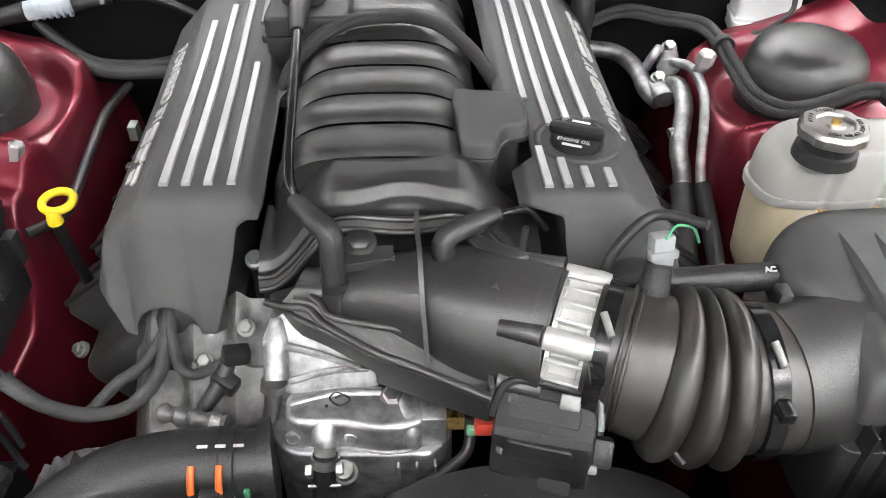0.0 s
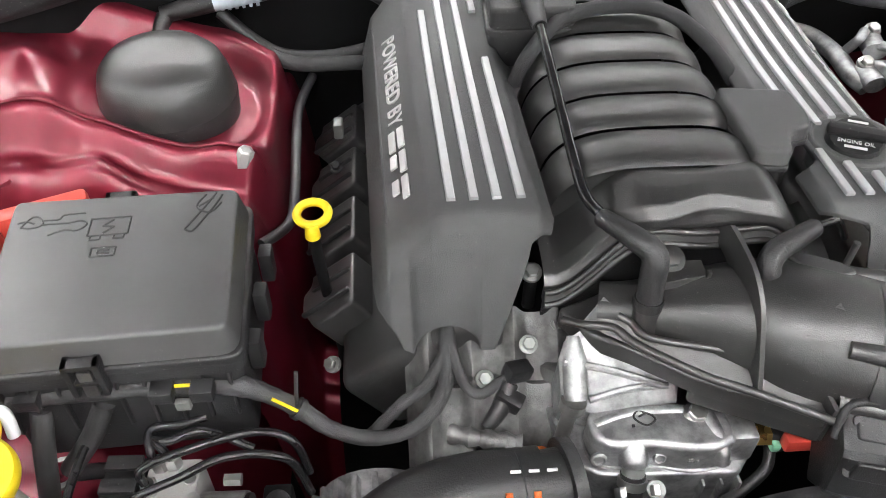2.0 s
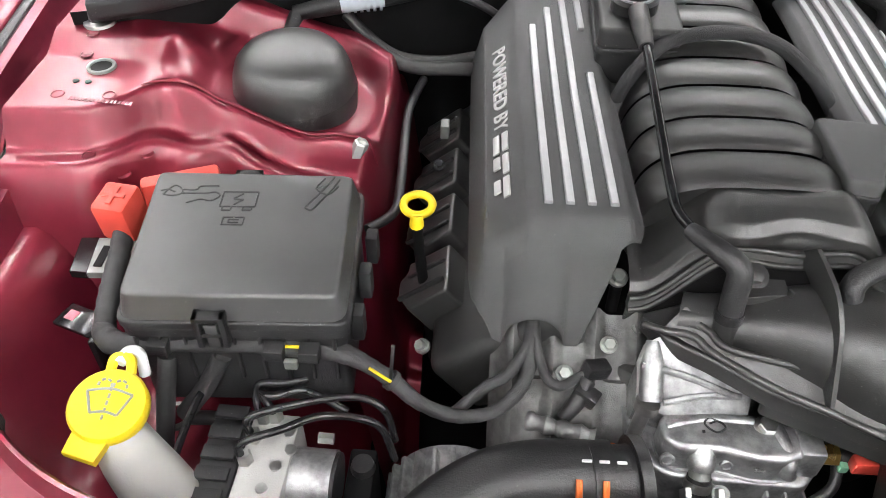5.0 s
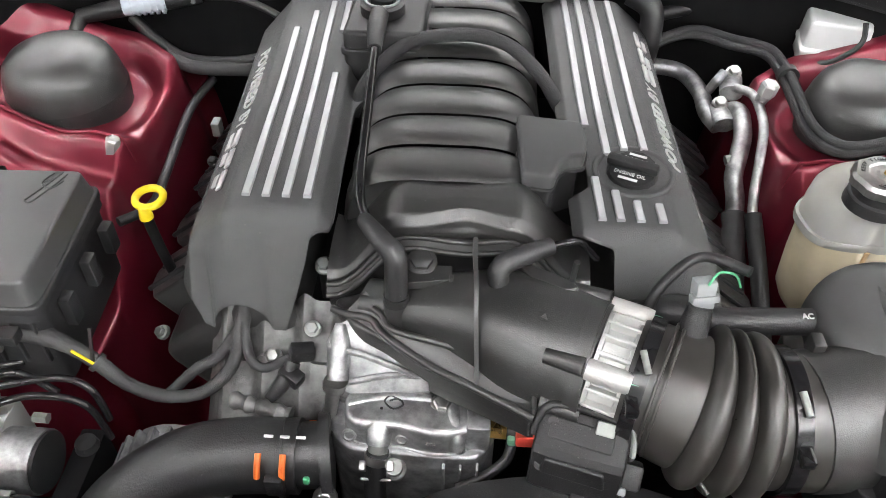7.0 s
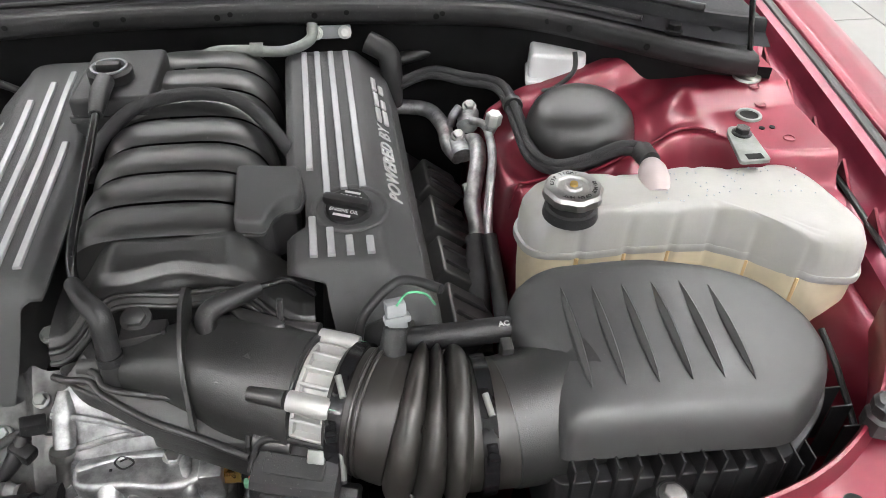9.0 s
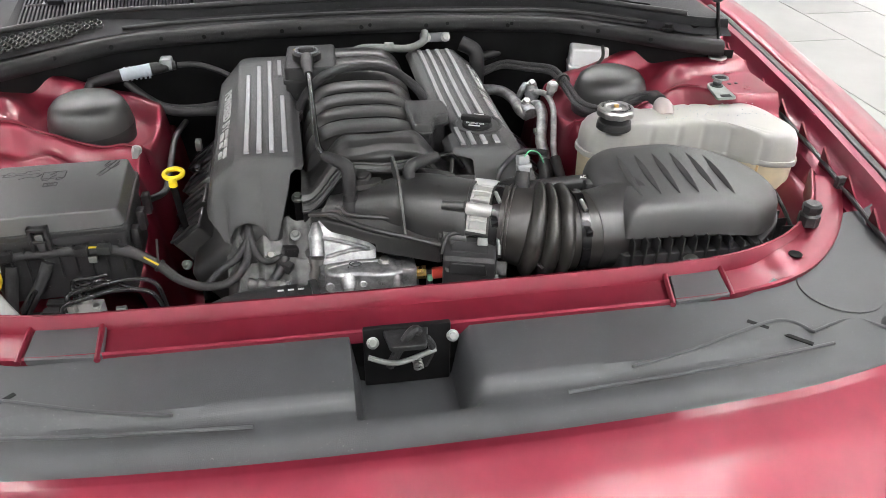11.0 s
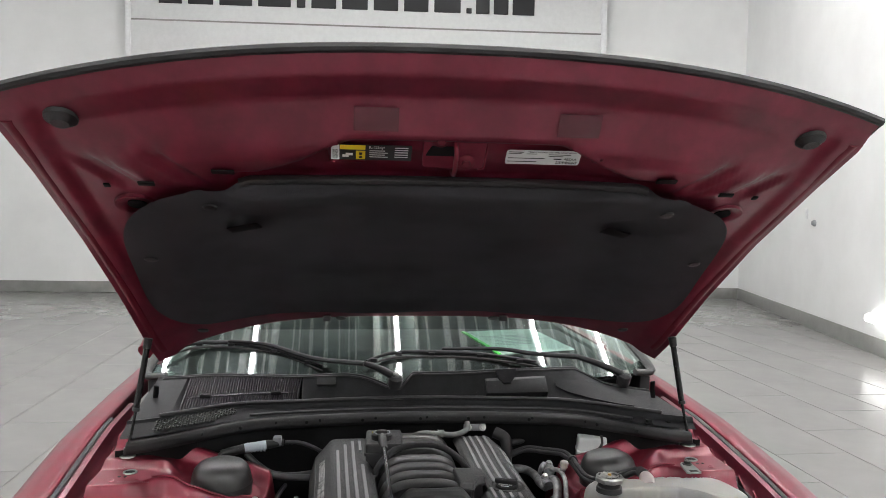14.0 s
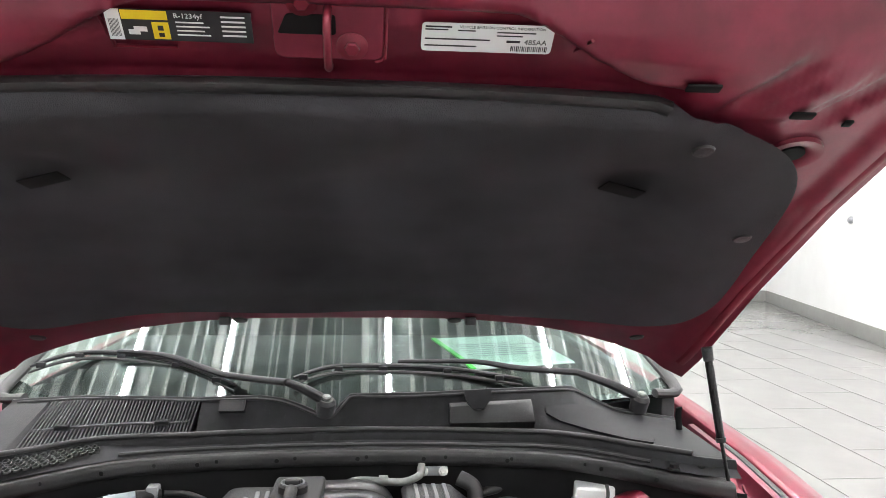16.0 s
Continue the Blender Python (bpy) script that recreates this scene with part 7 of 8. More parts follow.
def abs_unit():
    ob = thing("brake_control_unit", (-0.48, 0.50, 0.70), "aluminium brake control unit with black steel pipes", "brake unit")
    m = at(-0.492, 0.500, 0.745, 0, 0, -2)
    part("valve_block", rbox(-0.030, 0.020, -0.052, 0.052, 0.0, 0.060, 0.003, m=m), SATIN, ob, "bare aluminium block")
    part("controller", rbox(-0.072, -0.032, -0.060, 0.058, -0.02, 0.056, 0.004, m=m), BLACK, ob, "black controller")
    for i in range(5):
        part("controller_rib", rbox(-0.070, -0.036, -0.055 + 0.024 * i, -0.040 + 0.024 * i, 0.058, 0.063, 0.001, m=m), BLACK, ob)
    part("pump_motor", tube([m @ Vector(q) for q in ((0.015, -0.002, 0.020), (0.062, -0.002, 0.020))], 0.036, 28), CAST, ob, "round metal pump motor")
    part("motor_end", tube([m @ Vector(q) for q in ((0.060, -0.002, 0.020), (0.066, -0.002, 0.020))], 0.034, 28), BLACK, ob)
    for i, (x, y) in enumerate(((-0.018, 0.044), (-0.022, 0.020), (-0.024, -0.006), (-0.006, 0.046))):
        p = m @ Vector((x, y, 0.060))
        nut = part("pipe_nut", lathe([(0.0005, 0.0), (0.0085, 0.0), (0.0085, 0.010), (0.006, 0.013), (0.0005, 0.013)], Matrix.Translation(p), 6), STEEL, ob, "zinc pipe nut")
        up = p + Vector((-0.004, 0.0, 0.022))
        way = [p, up] + [[Vector((-0.515, 0.566, 0.835)), Vector((-0.488, 0.570, 0.835)), Vector((-0.465, 0.577, 0.835))],
            [Vector((-0.514, 0.526, 0.835)), Vector((-0.483, 0.538, 0.838)), Vector((-0.420, 0.557, 0.835)), Vector((-0.384, 0.552, 0.825)), Vector((-0.372, 0.544, 0.780))],
            [Vector((-0.510, 0.500, 0.835)), Vector((-0.480, 0.513, 0.836)), Vector((-0.441, 0.536, 0.830)), Vector((-0.389, 0.539, 0.815)), Vector((-0.372, 0.533, 0.760))],
            [Vector((-0.511, 0.557, 0.832)), Vector((-0.497, 0.553, 0.834)), Vector((-0.465, 0.562, 0.834)), Vector((-0.420, 0.549, 0.820))]][i]
        part("brake_pipe", tube(way, 0.0042, 10, 6), GLOSS, ob, "black coated steel pipe")
    part("brake_pipe", tube([m @ Vector(q) for q in ((-0.090, -0.10, -0.02), (-0.095, -0.06, 0.045), (-0.090, 0.03, 0.075), (-0.075, 0.075, 0.085), (-0.045, 0.09, 0.085))], 0.0042, 8, 6), GLOSS, ob)
    part("brake_pipe", tube([m @ Vector(q) for q in ((0.028, -0.050, 0.030), (0.060, -0.052, 0.030), (0.115, -0.052, 0.030))], 0.0045, 8, 4), GLOSS, ob)
    for q in ((0.036, -0.050, 0.030), (0.040, 0.036, 0.046)):
        part("pipe_nut", tube([m @ Vector(q), m @ (Vector(q) + Vector((0.016, 0, 0)))], 0.0065, 6), ZINC, ob)
    for q in ((0.012, 0.030), (0.008, -0.010), (0.0, -0.035), (0.018, 0.010)):
        part("port", lathe([(0.003, 0.0), (0.006, 0.0), (0.006, 0.003), (0.003, 0.003)], m @ at(q[0], q[1], 0.0595), 12), STEEL, ob)
    part("bracket", rbox(-0.425, -0.395, 0.44, 0.56, 0.60, 0.735, 0.004), DARK, ob)
    part("mount_rubber", lathe([(0.0005, 0.0), (0.014, 0.0), (0.012, 0.010), (0.0005, 0.012)], at(-0.408, 0.535, 0.735), 16), RUBBER, ob)


abs_unit()


def wing_loom():
    ob = thing("wiring_loom", (-0.50, 0.55, 0.80), "thick black taped wiring loom across the bay", "wiring loom")
    main = [(-0.683, 0.598, 0.872), (-0.662, 0.578, 0.878), (-0.638, 0.572, 0.882), (-0.600, 0.574, 0.886), (-0.568, 0.574, 0.888), (-0.525, 0.576, 0.888), (-0.472, 0.578, 0.886), (-0.430, 0.580, 0.878), (-0.403, 0.577, 0.866), (-0.376, 0.571, 0.848), (-0.348, 0.564, 0.822), (-0.313, 0.562, 0.805), (-0.278, 0.569, 0.800), (-0.255, 0.580, 0.808), (-0.237, 0.600, 0.825), (-0.232, 0.630, 0.848), (-0.230, 0.662, 0.866)]
    part("trunk", tube(main, [0.011, 0.013, 0.0115, 0.0092, 0.0092, 0.0090, 0.0105, 0.0100, 0.0086, 0.0082, 0.0078, 0.0074, 0.0072, 0.0074, 0.0080, 0.009, 0.009], 16, 10, wave=lambda s, l: 0.97 + 0.09 * ((s * 62) % 1.0) + 0.03 * math.sin(s * 97)), TAPE, ob)
    part("branch", tube([(-0.233, 0.630, 0.850), (-0.255, 0.602, 0.830), (-0.280, 0.590, 0.818), (-0.312, 0.575, 0.790)], 0.0065, 12, wave=lambda s, l: 1 + 0.05 * math.sin(s * 400)), TAPE, ob)
    part("branch", tube([(-0.228, 0.632, 0.855), (-0.218, 0.600, 0.835), (-0.202, 0.592, 0.825), (-0.182, 0.606, 0.822), (-0.168, 0.612, 0.826)], 0.0055, 12), TAPE, ob)
    part("branch", tube([(-0.605, 0.572, 0.868), (-0.612, 0.552, 0.82), (-0.625, 0.53, 0.74)], 0.010, 12), TAPE, ob)
    part("branch", tube([(-0.548, 0.574, 0.872), (-0.570, 0.566, 0.830), (-0.602, 0.560, 0.785)], 0.010, 12), TAPE, ob)
    for k, p in enumerate(((-0.600, 0.574, 0.886), (-0.495, 0.577, 0.887), (-0.376, 0.571, 0.848))):
        d = (Vector(main[3 * k + 4]) - Vector(main[3 * k + 3])).normalized()
        part("tie", tube([Vector(p) - d * 0.003, Vector(p) + d * 0.003], 0.0112, 16), BLACK, ob, "black cable tie")
    for p, q in (((-0.490, 0.5705, 0.8945), (-0.462, 0.5710, 0.8940)), ((-0.398, 0.5690, 0.8690), (-0.372, 0.5635, 0.8515))):
        part("yellow_wire", tube([p, q], 0.0018, 6), YELLOW, ob, "yellow tracer wire")
    part("retainer", rbox(-0.482, -0.468, 0.560, 0.567, 0.870, 0.882, 0.002), ZINC, ob)
    part("tie_tail", rbox(-0.002, 0.002, 0, 0.040, 0, 0.002, 0.0005, m=at(-0.376, 0.566, 0.858, 70, 0, -12)), RUBBER, ob)
    part("ring_terminal", lathe([(0.006, 0.0), (0.018, 0.0), (0.018, 0.005), (0.006, 0.005), (0.006, 0.0)], at(-0.618, 0.566, 0.765), 20), STEEL, ob, "brass ring terminal")
    part("terminal_bolt", hexbolt((-0.618, 0.566, 0.770), (0, 0, 1), 0.009), RED_DULL, ob)
    part("branch", tube([(-0.602, 0.566, 0.767), (-0.575, 0.566, 0.768), (-0.545, 0.562, 0.764)], 0.008, 10), RUBBER, ob)
    # plugs at the block's front
    for p, r in (((-0.162, 0.614, 0.828), 20), ((-0.172, 0.592, 0.812), -30)):
        part("plug", rbox(-0.014, 0.014, -0.009, 0.009, -0.008, 0.010, 0.003, m=at(*p, 0, 15, r)), BLACK, ob)
    part("plug", tube([(-0.170, 0.604, 0.824), (-0.182, 0.586, 0.806), (-0.196, 0.574, 0.792)], [0.0085, 0.0095, 0.007], 12), RUBBER, ob)


wing_loom()


# ---- front of the engine ----
def water_pump():
    ob = thing("water_pump_housing", (-0.04, 0.55, 0.70), "rough cast aluminium water pump and thermostat housing", "water pump")
    part("front_case", prism([(-0.135, 0.600), (-0.118, 0.530), (-0.098, 0.512), (-0.04, 0.508), (0.040, 0.506), (0.060, 0.530), (0.055, 0.620), (-0.12, 0.640)], 0.60, 0.797, 0.004, 0.010), CAST, ob, sharp=40)
    wall = [(-0.104, 0.556), (-0.102, 0.530), (-0.088, 0.519), (-0.045, 0.519), (-0.012, 0.511), (0.018, 0.512), (0.034, 0.521), (0.052, 0.519), (0.053, 0.548), (0.028, 0.556), (0.0, 0.564), (-0.09, 0.568)]
    part("chamber", prism(wall, 0.79, 0.834, 0.007, 0.010, seg=4), CAST, ob, "rounded upper chamber", sharp=50)
    part("end_boss", rbox(0.028, 0.0535, 0.517, 0.550, 0.797, 0.837, 0.004), CAST, ob, "square boss of the sensor")
    bm = bmesh.new()
    top = [(-0.127, 0.598, 0.873), (-0.121, 0.610, 0.882), (-0.108, 0.616, 0.887), (-0.075, 0.610, 0.884), (-0.012, 0.575, 0.852), (-0.013, 0.565, 0.836), (-0.093, 0.556, 0.836), (-0.126, 0.568, 0.838)]
    loft(bm, [[Vector((x, y + 0.012, 0.78)) for x, y, z in top], [Vector(q) - Vector((0, 0, 0.004)) for q in top], [Vector((x + (-0.075 - x) * 0.06, y + (0.588 - y) * 0.08, z + 0.001)) for x, y, z in top]])
    part("web_block", bm, CAST, ob, "cast wedge", sharp=30)
    part("bolt_column", tube([(-0.1125, 0.612, 0.884), (-0.1125, 0.594, 0.868), (-0.1125, 0.568, 0.842)], [0.006, 0.0120, 0.0115], 20), CAST, ob, "round bolt column")
    part("rib", tube([(-0.124, 0.590, 0.872), (-0.080, 0.584, 0.864), (-0.029, 0.571, 0.852)], 0.0036, 8), CAST, ob)
    part("rib", tube([(-0.100, 0.566, 0.842), (-0.06, 0.574, 0.846), (-0.022, 0.574, 0.848)], 0.0036, 8), CAST, ob)
    part("nut", lathe([(0.0005, 0.0), (0.013, 0.0), (0.013, 0.010), (0.0005, 0.010)], toward((-0.115, 0.566, 0.842), (-0.2, -0.25, -1)), 12), STEEL, ob)
    part("stud", tube([(-0.116, 0.565, 0.838), (-0.125, 0.554, 0.79)], 0.0080, 12, 24, wave=lambda s, l: 1 + 0.07 * math.sin(s * 2600)), STEEL, ob, "threaded stud")
    part("bolt", hexbolt((0.0015, 0.549, 0.8335), (0, -0.2, 1), 0.0095, 0.009), STEEL, ob)
    part("face_seam", prism([(x * 1.02, 0.54 + (y - 0.54) * 1.10) for x, y in wall], 0.788, 0.7985, 0.002, 0.010), CAST, ob, "machined joint below the chamber", sharp=30)
    for x, y, z, r in ((-0.0393, 0.5185, 0.812, 0.007), (0.0225, 0.5125, 0.808, 0.006), (-0.096, 0.5225, 0.809, 0.008)):
        part("port_plug", lathe([(0.0005, 0.0), (r, 0.0), (r, 0.003), (r * 0.7, 0.004), (r * 0.6, 0.002), (0.0005, 0.002)], toward((x, y, z), (0, -1, 0.35)), 14), CAST, ob)
    part("strut_rib", tube([(0.012, 0.560, 0.826), (0.014, 0.540, 0.829), (0.018, 0.520, 0.824), (0.019, 0.512, 0.808)], 0.0085, 12), CAST, ob)
    part("strut_rib", tube([(-0.098, 0.545, 0.829), (-0.060, 0.556, 0.830), (-0.010, 0.556, 0.830)], 0.0065, 12), CAST, ob)
    for i in range(3):
        part("case_rib", rbox(0.004 + 0.018 * i, 0.007 + 0.018 * i, 0.500, 0.512, 0.70, 0.786, 0.001), CAST, ob)
    part("dowel", lathe([(0.0005, 0.0), (0.012, 0.0), (0.012, 0.016), (0.009, 0.018), (0.009, 0.034), (0.0005, 0.034)], toward((-0.046, 0.506, 0.768), (0, -0.4, 0.9)), 14), ZINC, ob, "dull stud and sleeve")
    part("outlet", tube([(-0.0640, 0.530, 0.822), (-0.0640, 0.519, 0.814), (-0.0642, 0.514, 0.808)], [0.0150, 0.0142, 0.0132], 24), CAST, ob, "round outlet collar")
    part("nipple", tube([(-0.0640, 0.516, 0.811), (-0.0648, 0.508, 0.800)], 0.0108, 20), ZINC, ob, "dull metal nipple")
    part("heater_hose", tube([(-0.0645, 0.509, 0.801), (-0.066, 0.500, 0.785), (-0.068, 0.493, 0.757), (-0.068, 0.490, 0.70)], 0.0122, 20), RUBBER, ob, "black heater hose")
    c = part("spring_clamp", tube([(-0.0648, 0.507, 0.798), (-0.0656, 0.5025, 0.790)], 0.0140, 24), STEEL, ob, "bright spring clamp")
    part("clamp_ear", rbox(-0.082, -0.076, -0.006, 0.004, 0.0, 0.024, 0.001, m=at(0, 0.500, 0.783, 25, 0, 0)), STEEL, c)
    part("clamp_ear", rbox(-0.082, -0.050, -0.006, -0.003, 0.0, 0.006, 0.001, m=at(0, 0.494, 0.776, 25, 0, 0)), STEEL, c)
    part("clamp_ear", rbox(-0.052, -0.046, -0.006, 0.004, 0.006, 0.030, 0.001, m=at(0, 0.500, 0.783, 25, 0, 0)), STEEL, c)
    fit_ = part("brass_fitting", tube([(0.050, 0.534, 0.816), (0.071, 0.533, 0.816)], 0.0115, 6), BRASS, ob, "brass sensor body")
    part("sensor_plug", tube([(0.070, 0.536, 0.811), (0.094, 0.532, 0.813)], 0.009, 12), BLACK, fit_)
    part("sensor_lock", rbox(0.080, 0.112, 0.514, 0.528, 0.812, 0.830, 0.003), REDCAP, ob, "red plug lock")
    part("sensor_tag", rbox(0.072, 0.082, 0.520, 0.530, 0.803, 0.815, 0.003), PALEGREEN, ob, "pale green tag")
    part("marker_figure", tube([(-0.041, 0.549, 0.8352), (-0.054, 0.555, 0.8352), (-0.060, 0.548, 0.8352), (-0.050, 0.539, 0.8352), (-0.040, 0.545, 0.8352), (-0.046, 0.552, 0.8352), (-0.055, 0.549, 0.8352)], 0.0011, 6, 4), INK, ob, "hand-drawn black figure 6")
    part("marker_dot", rbox(-0.064, -0.061, 0.538, 0.541, 0.834, 0.8356, 0.0005), INK, ob)
    part("stamp", bars([(-0.004 + 0.0028 * (i % 4), 0.5165 + 0.0026 * (i // 4), 0.0019, 0.0018) for i in range(12)], at(-0.010, 0.5112, 0.812, 78, 0, 0) @ at(0, -0.5165, 0), 0.0010), ZINC, ob, "small stamped code block")
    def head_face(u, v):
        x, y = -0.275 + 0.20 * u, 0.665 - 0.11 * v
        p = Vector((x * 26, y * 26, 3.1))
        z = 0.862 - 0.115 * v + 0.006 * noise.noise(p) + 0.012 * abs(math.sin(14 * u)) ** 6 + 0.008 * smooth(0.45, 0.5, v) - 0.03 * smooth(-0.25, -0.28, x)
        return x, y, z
    part("head_casting", sheet(head_face, 50, 36), DARKCAST, ob, "rough aluminium casting", sharp=40)
    for x, y, z in ((-0.150, 0.630, 0.852), (-0.195, 0.612, 0.822), (-0.118, 0.655, 0.850)):
        part("bolt", hexbolt((x, y, z), (0, -0.6, 1), 0.007, 0.008), ZINC, ob)
    rnd = random.Random(9)
    for i in range(6):
        x, y = rnd.uniform(-0.22, 0.02), rnd.uniform(0.60, 0.66)
        w = rnd.uniform(0.02, 0.045)
        part("head_casting", rbox(-w, w, -0.02, 0.02, -0.02, 0.02, 0.008, m=at(x, y, rnd.uniform(0.74, 0.82), rnd.uniform(-30, 30), rnd.uniform(-30, 30), rnd.uniform(-40, 40))), DARKCAST, ob, "rough aluminium casting")
    part("red_cover", rbox(-0.21, -0.125, 0.535, 0.60, 0.72, 0.765, 0.012), ORANGE, ob, "orange-red shield")
    part("wrap", tube([(-0.235, 0.565, 0.800), (-0.20, 0.555, 0.802), (-0.165, 0.548, 0.800)], 0.009, 12, wave=lambda s, l: 1 + 0.2 * math.sin(s * 360)), DARKCAST, ob, "crumpled silver heat wrap")
    bm = bmesh.new()
    for k, off in enumerate((0.0, 0.004)):
        tube([(-0.175, 0.520 + off, 0.792), (-0.160, 0.530 + off, 0.795), (-0.145, 0.532 + off, 0.792)], 0.0018, 6, bm=bm)
    part("yellow_wire", bm, YELLOW, ob)
    part("small_plug", tube([(-0.147, 0.531, 0.792), (-0.118, 0.528, 0.788)], 0.0095, 12), BLACK, ob)
    part("sensor_wire", tube([(0.078, 0.535, 0.800), (0.072, 0.515, 0.785), (0.045, 0.500, 0.770), (0.02, 0.49, 0.765)], 0.006, 10), RUBBER, ob)


water_pump()


def radiator_hose():
    ob = thing("radiator_hose", (-0.26, 0.45, 0.70), "thick black rubber radiator hose with a ringed end", "radiator hose")
    part("hose", tube([(-0.43, 0.38, 0.62), (-0.385, 0.405, 0.685), (-0.335, 0.455, 0.748), (-0.280, 0.492, 0.771), (-0.225, 0.508, 0.777), (-0.150, 0.512, 0.778)], 0.041, 32, 10), RUBBER, ob, sharp=60)
    part("cuff", tube([(-0.158, 0.511, 0.778), (-0.128, 0.515, 0.778)], 0.036, 32), RUBBER, ob)
    part("end_collar", tube([(-0.128, 0.515, 0.778), (-0.116, 0.517, 0.778)], 0.045, 32), RUBBER, ob)
    part("clip_band", tube([(-0.172, 0.509, 0.778), (-0.164, 0.510, 0.778)], 0.0425, 32), BLACK, ob, "black clip band")
    for a, y in ((-0.186, 0), (-0.160, 0)):
        bm = tube([Vector((a, 0.509, 0.778)) + 0.0435 * Vector((0, math.cos(t), math.sin(t))) for t in (2.65, 2.45, 2.25, 2.05)], 0.0035, 8, 4)
        part("orange_mark", bm, ORANGE, ob, "orange mark")
    for k in range(3):
        p = Vector((-0.178 + 0.017 * k, 0.509, 0.778)) + 0.0435 * Vector((0, math.cos(1.62), math.sin(1.62)))
        part("white_mark", rbox(p.x - 0.005, p.x + 0.005, p.y - 0.0015, p.y + 0.0015, p.z - 0.001, p.z + 0.001, 0.0005), PRINT, ob, "white alignment mark")
    part("clip_lock", rbox(-0.178, -0.158, 0.464, 0.475, 0.773, 0.803, 0.003), BLACK, ob)
    part("green_dot", rbox(-0.140, -0.133, 0.474, 0.480, 0.783, 0.793, 0.002), GREEN, ob)
    part("flange_bolt", hexbolt((-0.118, 0.470, 0.765), (0, -1, 0.6), 0.010), STEEL, ob)


radiator_hose()


def alternator():
    ob = thing("alternator", (-0.31, 0.50, 0.62), "finned aluminium alternator beside the hose", "alternator")
    part("case", tube([(-0.31, 0.44, 0.69), (-0.31, 0.56, 0.69)], 0.062, 28), CAST, ob)
    for k in range(11):
        a = math.pi * (0.05 + 0.09 * k)
        m = at(-0.31, 0.50, 0.69, 0, 0, 0) @ Matrix.Rotation(-(a - math.pi / 2), 4, "Y")
        part("fin", rbox(-0.003, 0.003, -0.05, 0.05, 0.058, 0.074, 0.001, m=m), CAST, ob)
    part("pulley", tube([(-0.31, 0.40, 0.69), (-0.31, 0.435, 0.69)], 0.03, 24), STEEL, ob)
    part("cap", lathe([(0.0005, 0), (0.022, 0), (0.022, 0.02), (0.0005, 0.022)], at(-0.245, 0.465, 0.715), 20), GREY, ob)


alternator()


def fan_shroud():
    ob = thing("fan_shroud", (0.10, 0.40, 0.45), "black plastic radiator fan shroud", "fan shroud")
    part("shroud", rbox(-0.62, 0.62, 0.375, 0.415, 0.42, 0.835, 0.010), BLACK, ob)
    part("ring", lathe([(0.20, 0.0), (0.215, 0.0), (0.215, 0.05), (0.20, 0.05), (0.20, 0.0)], toward((0.13, 0.42, 0.62), (0, 1, 0)), 48), BLACK, ob)
    part("radiator", rbox(-0.60, 0.60, 0.30, 0.372, 0.40, 0.82, 0.006), DARK, ob, "dark radiator core")


fan_shroud()


def dipstick():
    ob = thing("dipstick", (-0.365, 0.77, 0.70), "yellow ring-handled oil dipstick", "dipstick")
    m = toward((-0.3645, 0.7635, 0.9215), (0.0, -0.10, 1.0))
    bm = bmesh.new()
    rings = []
    for k in range(33):
        a = 2 * math.pi * k / 32
        c = Vector((math.cos(a) * 0.0165, math.sin(a) * 0.0165, 0))
        e = Vector((math.cos(a), math.sin(a), 0))
        rings.append([c + 0.0048 * math.cos(b) * e + Vector((0, 0, 0.005 * math.sin(b))) for b in [2 * math.pi * j / 10 for j in range(10)]])
    loft(bm, rings, caps=False)
    bmesh.ops.remove_doubles(bm, verts=bm.verts, dist=1e-5)
    bm.transform(m)
    part("ring_handle", bm, YELLOW, ob, sharp=60)
    part("stem", tube([(-0.3645, 0.746, 0.921), (-0.3645, 0.744, 0.914), (-0.3645, 0.744, 0.907)], [0.0068, 0.0080, 0.0085], 12), YELLOW, ob)
    part("tube", tube([(-0.3645, 0.744, 0.909), (-0.360, 0.752, 0.82), (-0.350, 0.785, 0.62)], 0.0065, 10), DARK, ob, "dark metal guide tube")


dipstick()
st = thing("hex_stud", (-0.443, 0.845, 0.90), "pale zinc hexagonal stud on the red tower", "stud")
part("hexagon", lathe([(0.0005, 0.0), (0.0095, 0.0), (0.0095, 0.036), (0.0075, 0.038), (0.0075, 0.035), (0.0005, 0.035)], at(-0.4545, 0.8640, 0.898, 0, 20, 0), 6), SATIN, st, sharp=20)
part("foot", lathe([(0.0005, -0.020), (0.011, -0.020), (0.010, 0.002), (0.0005, 0.002)], at(-0.4545, 0.864, 0.900), 16), RED, st)


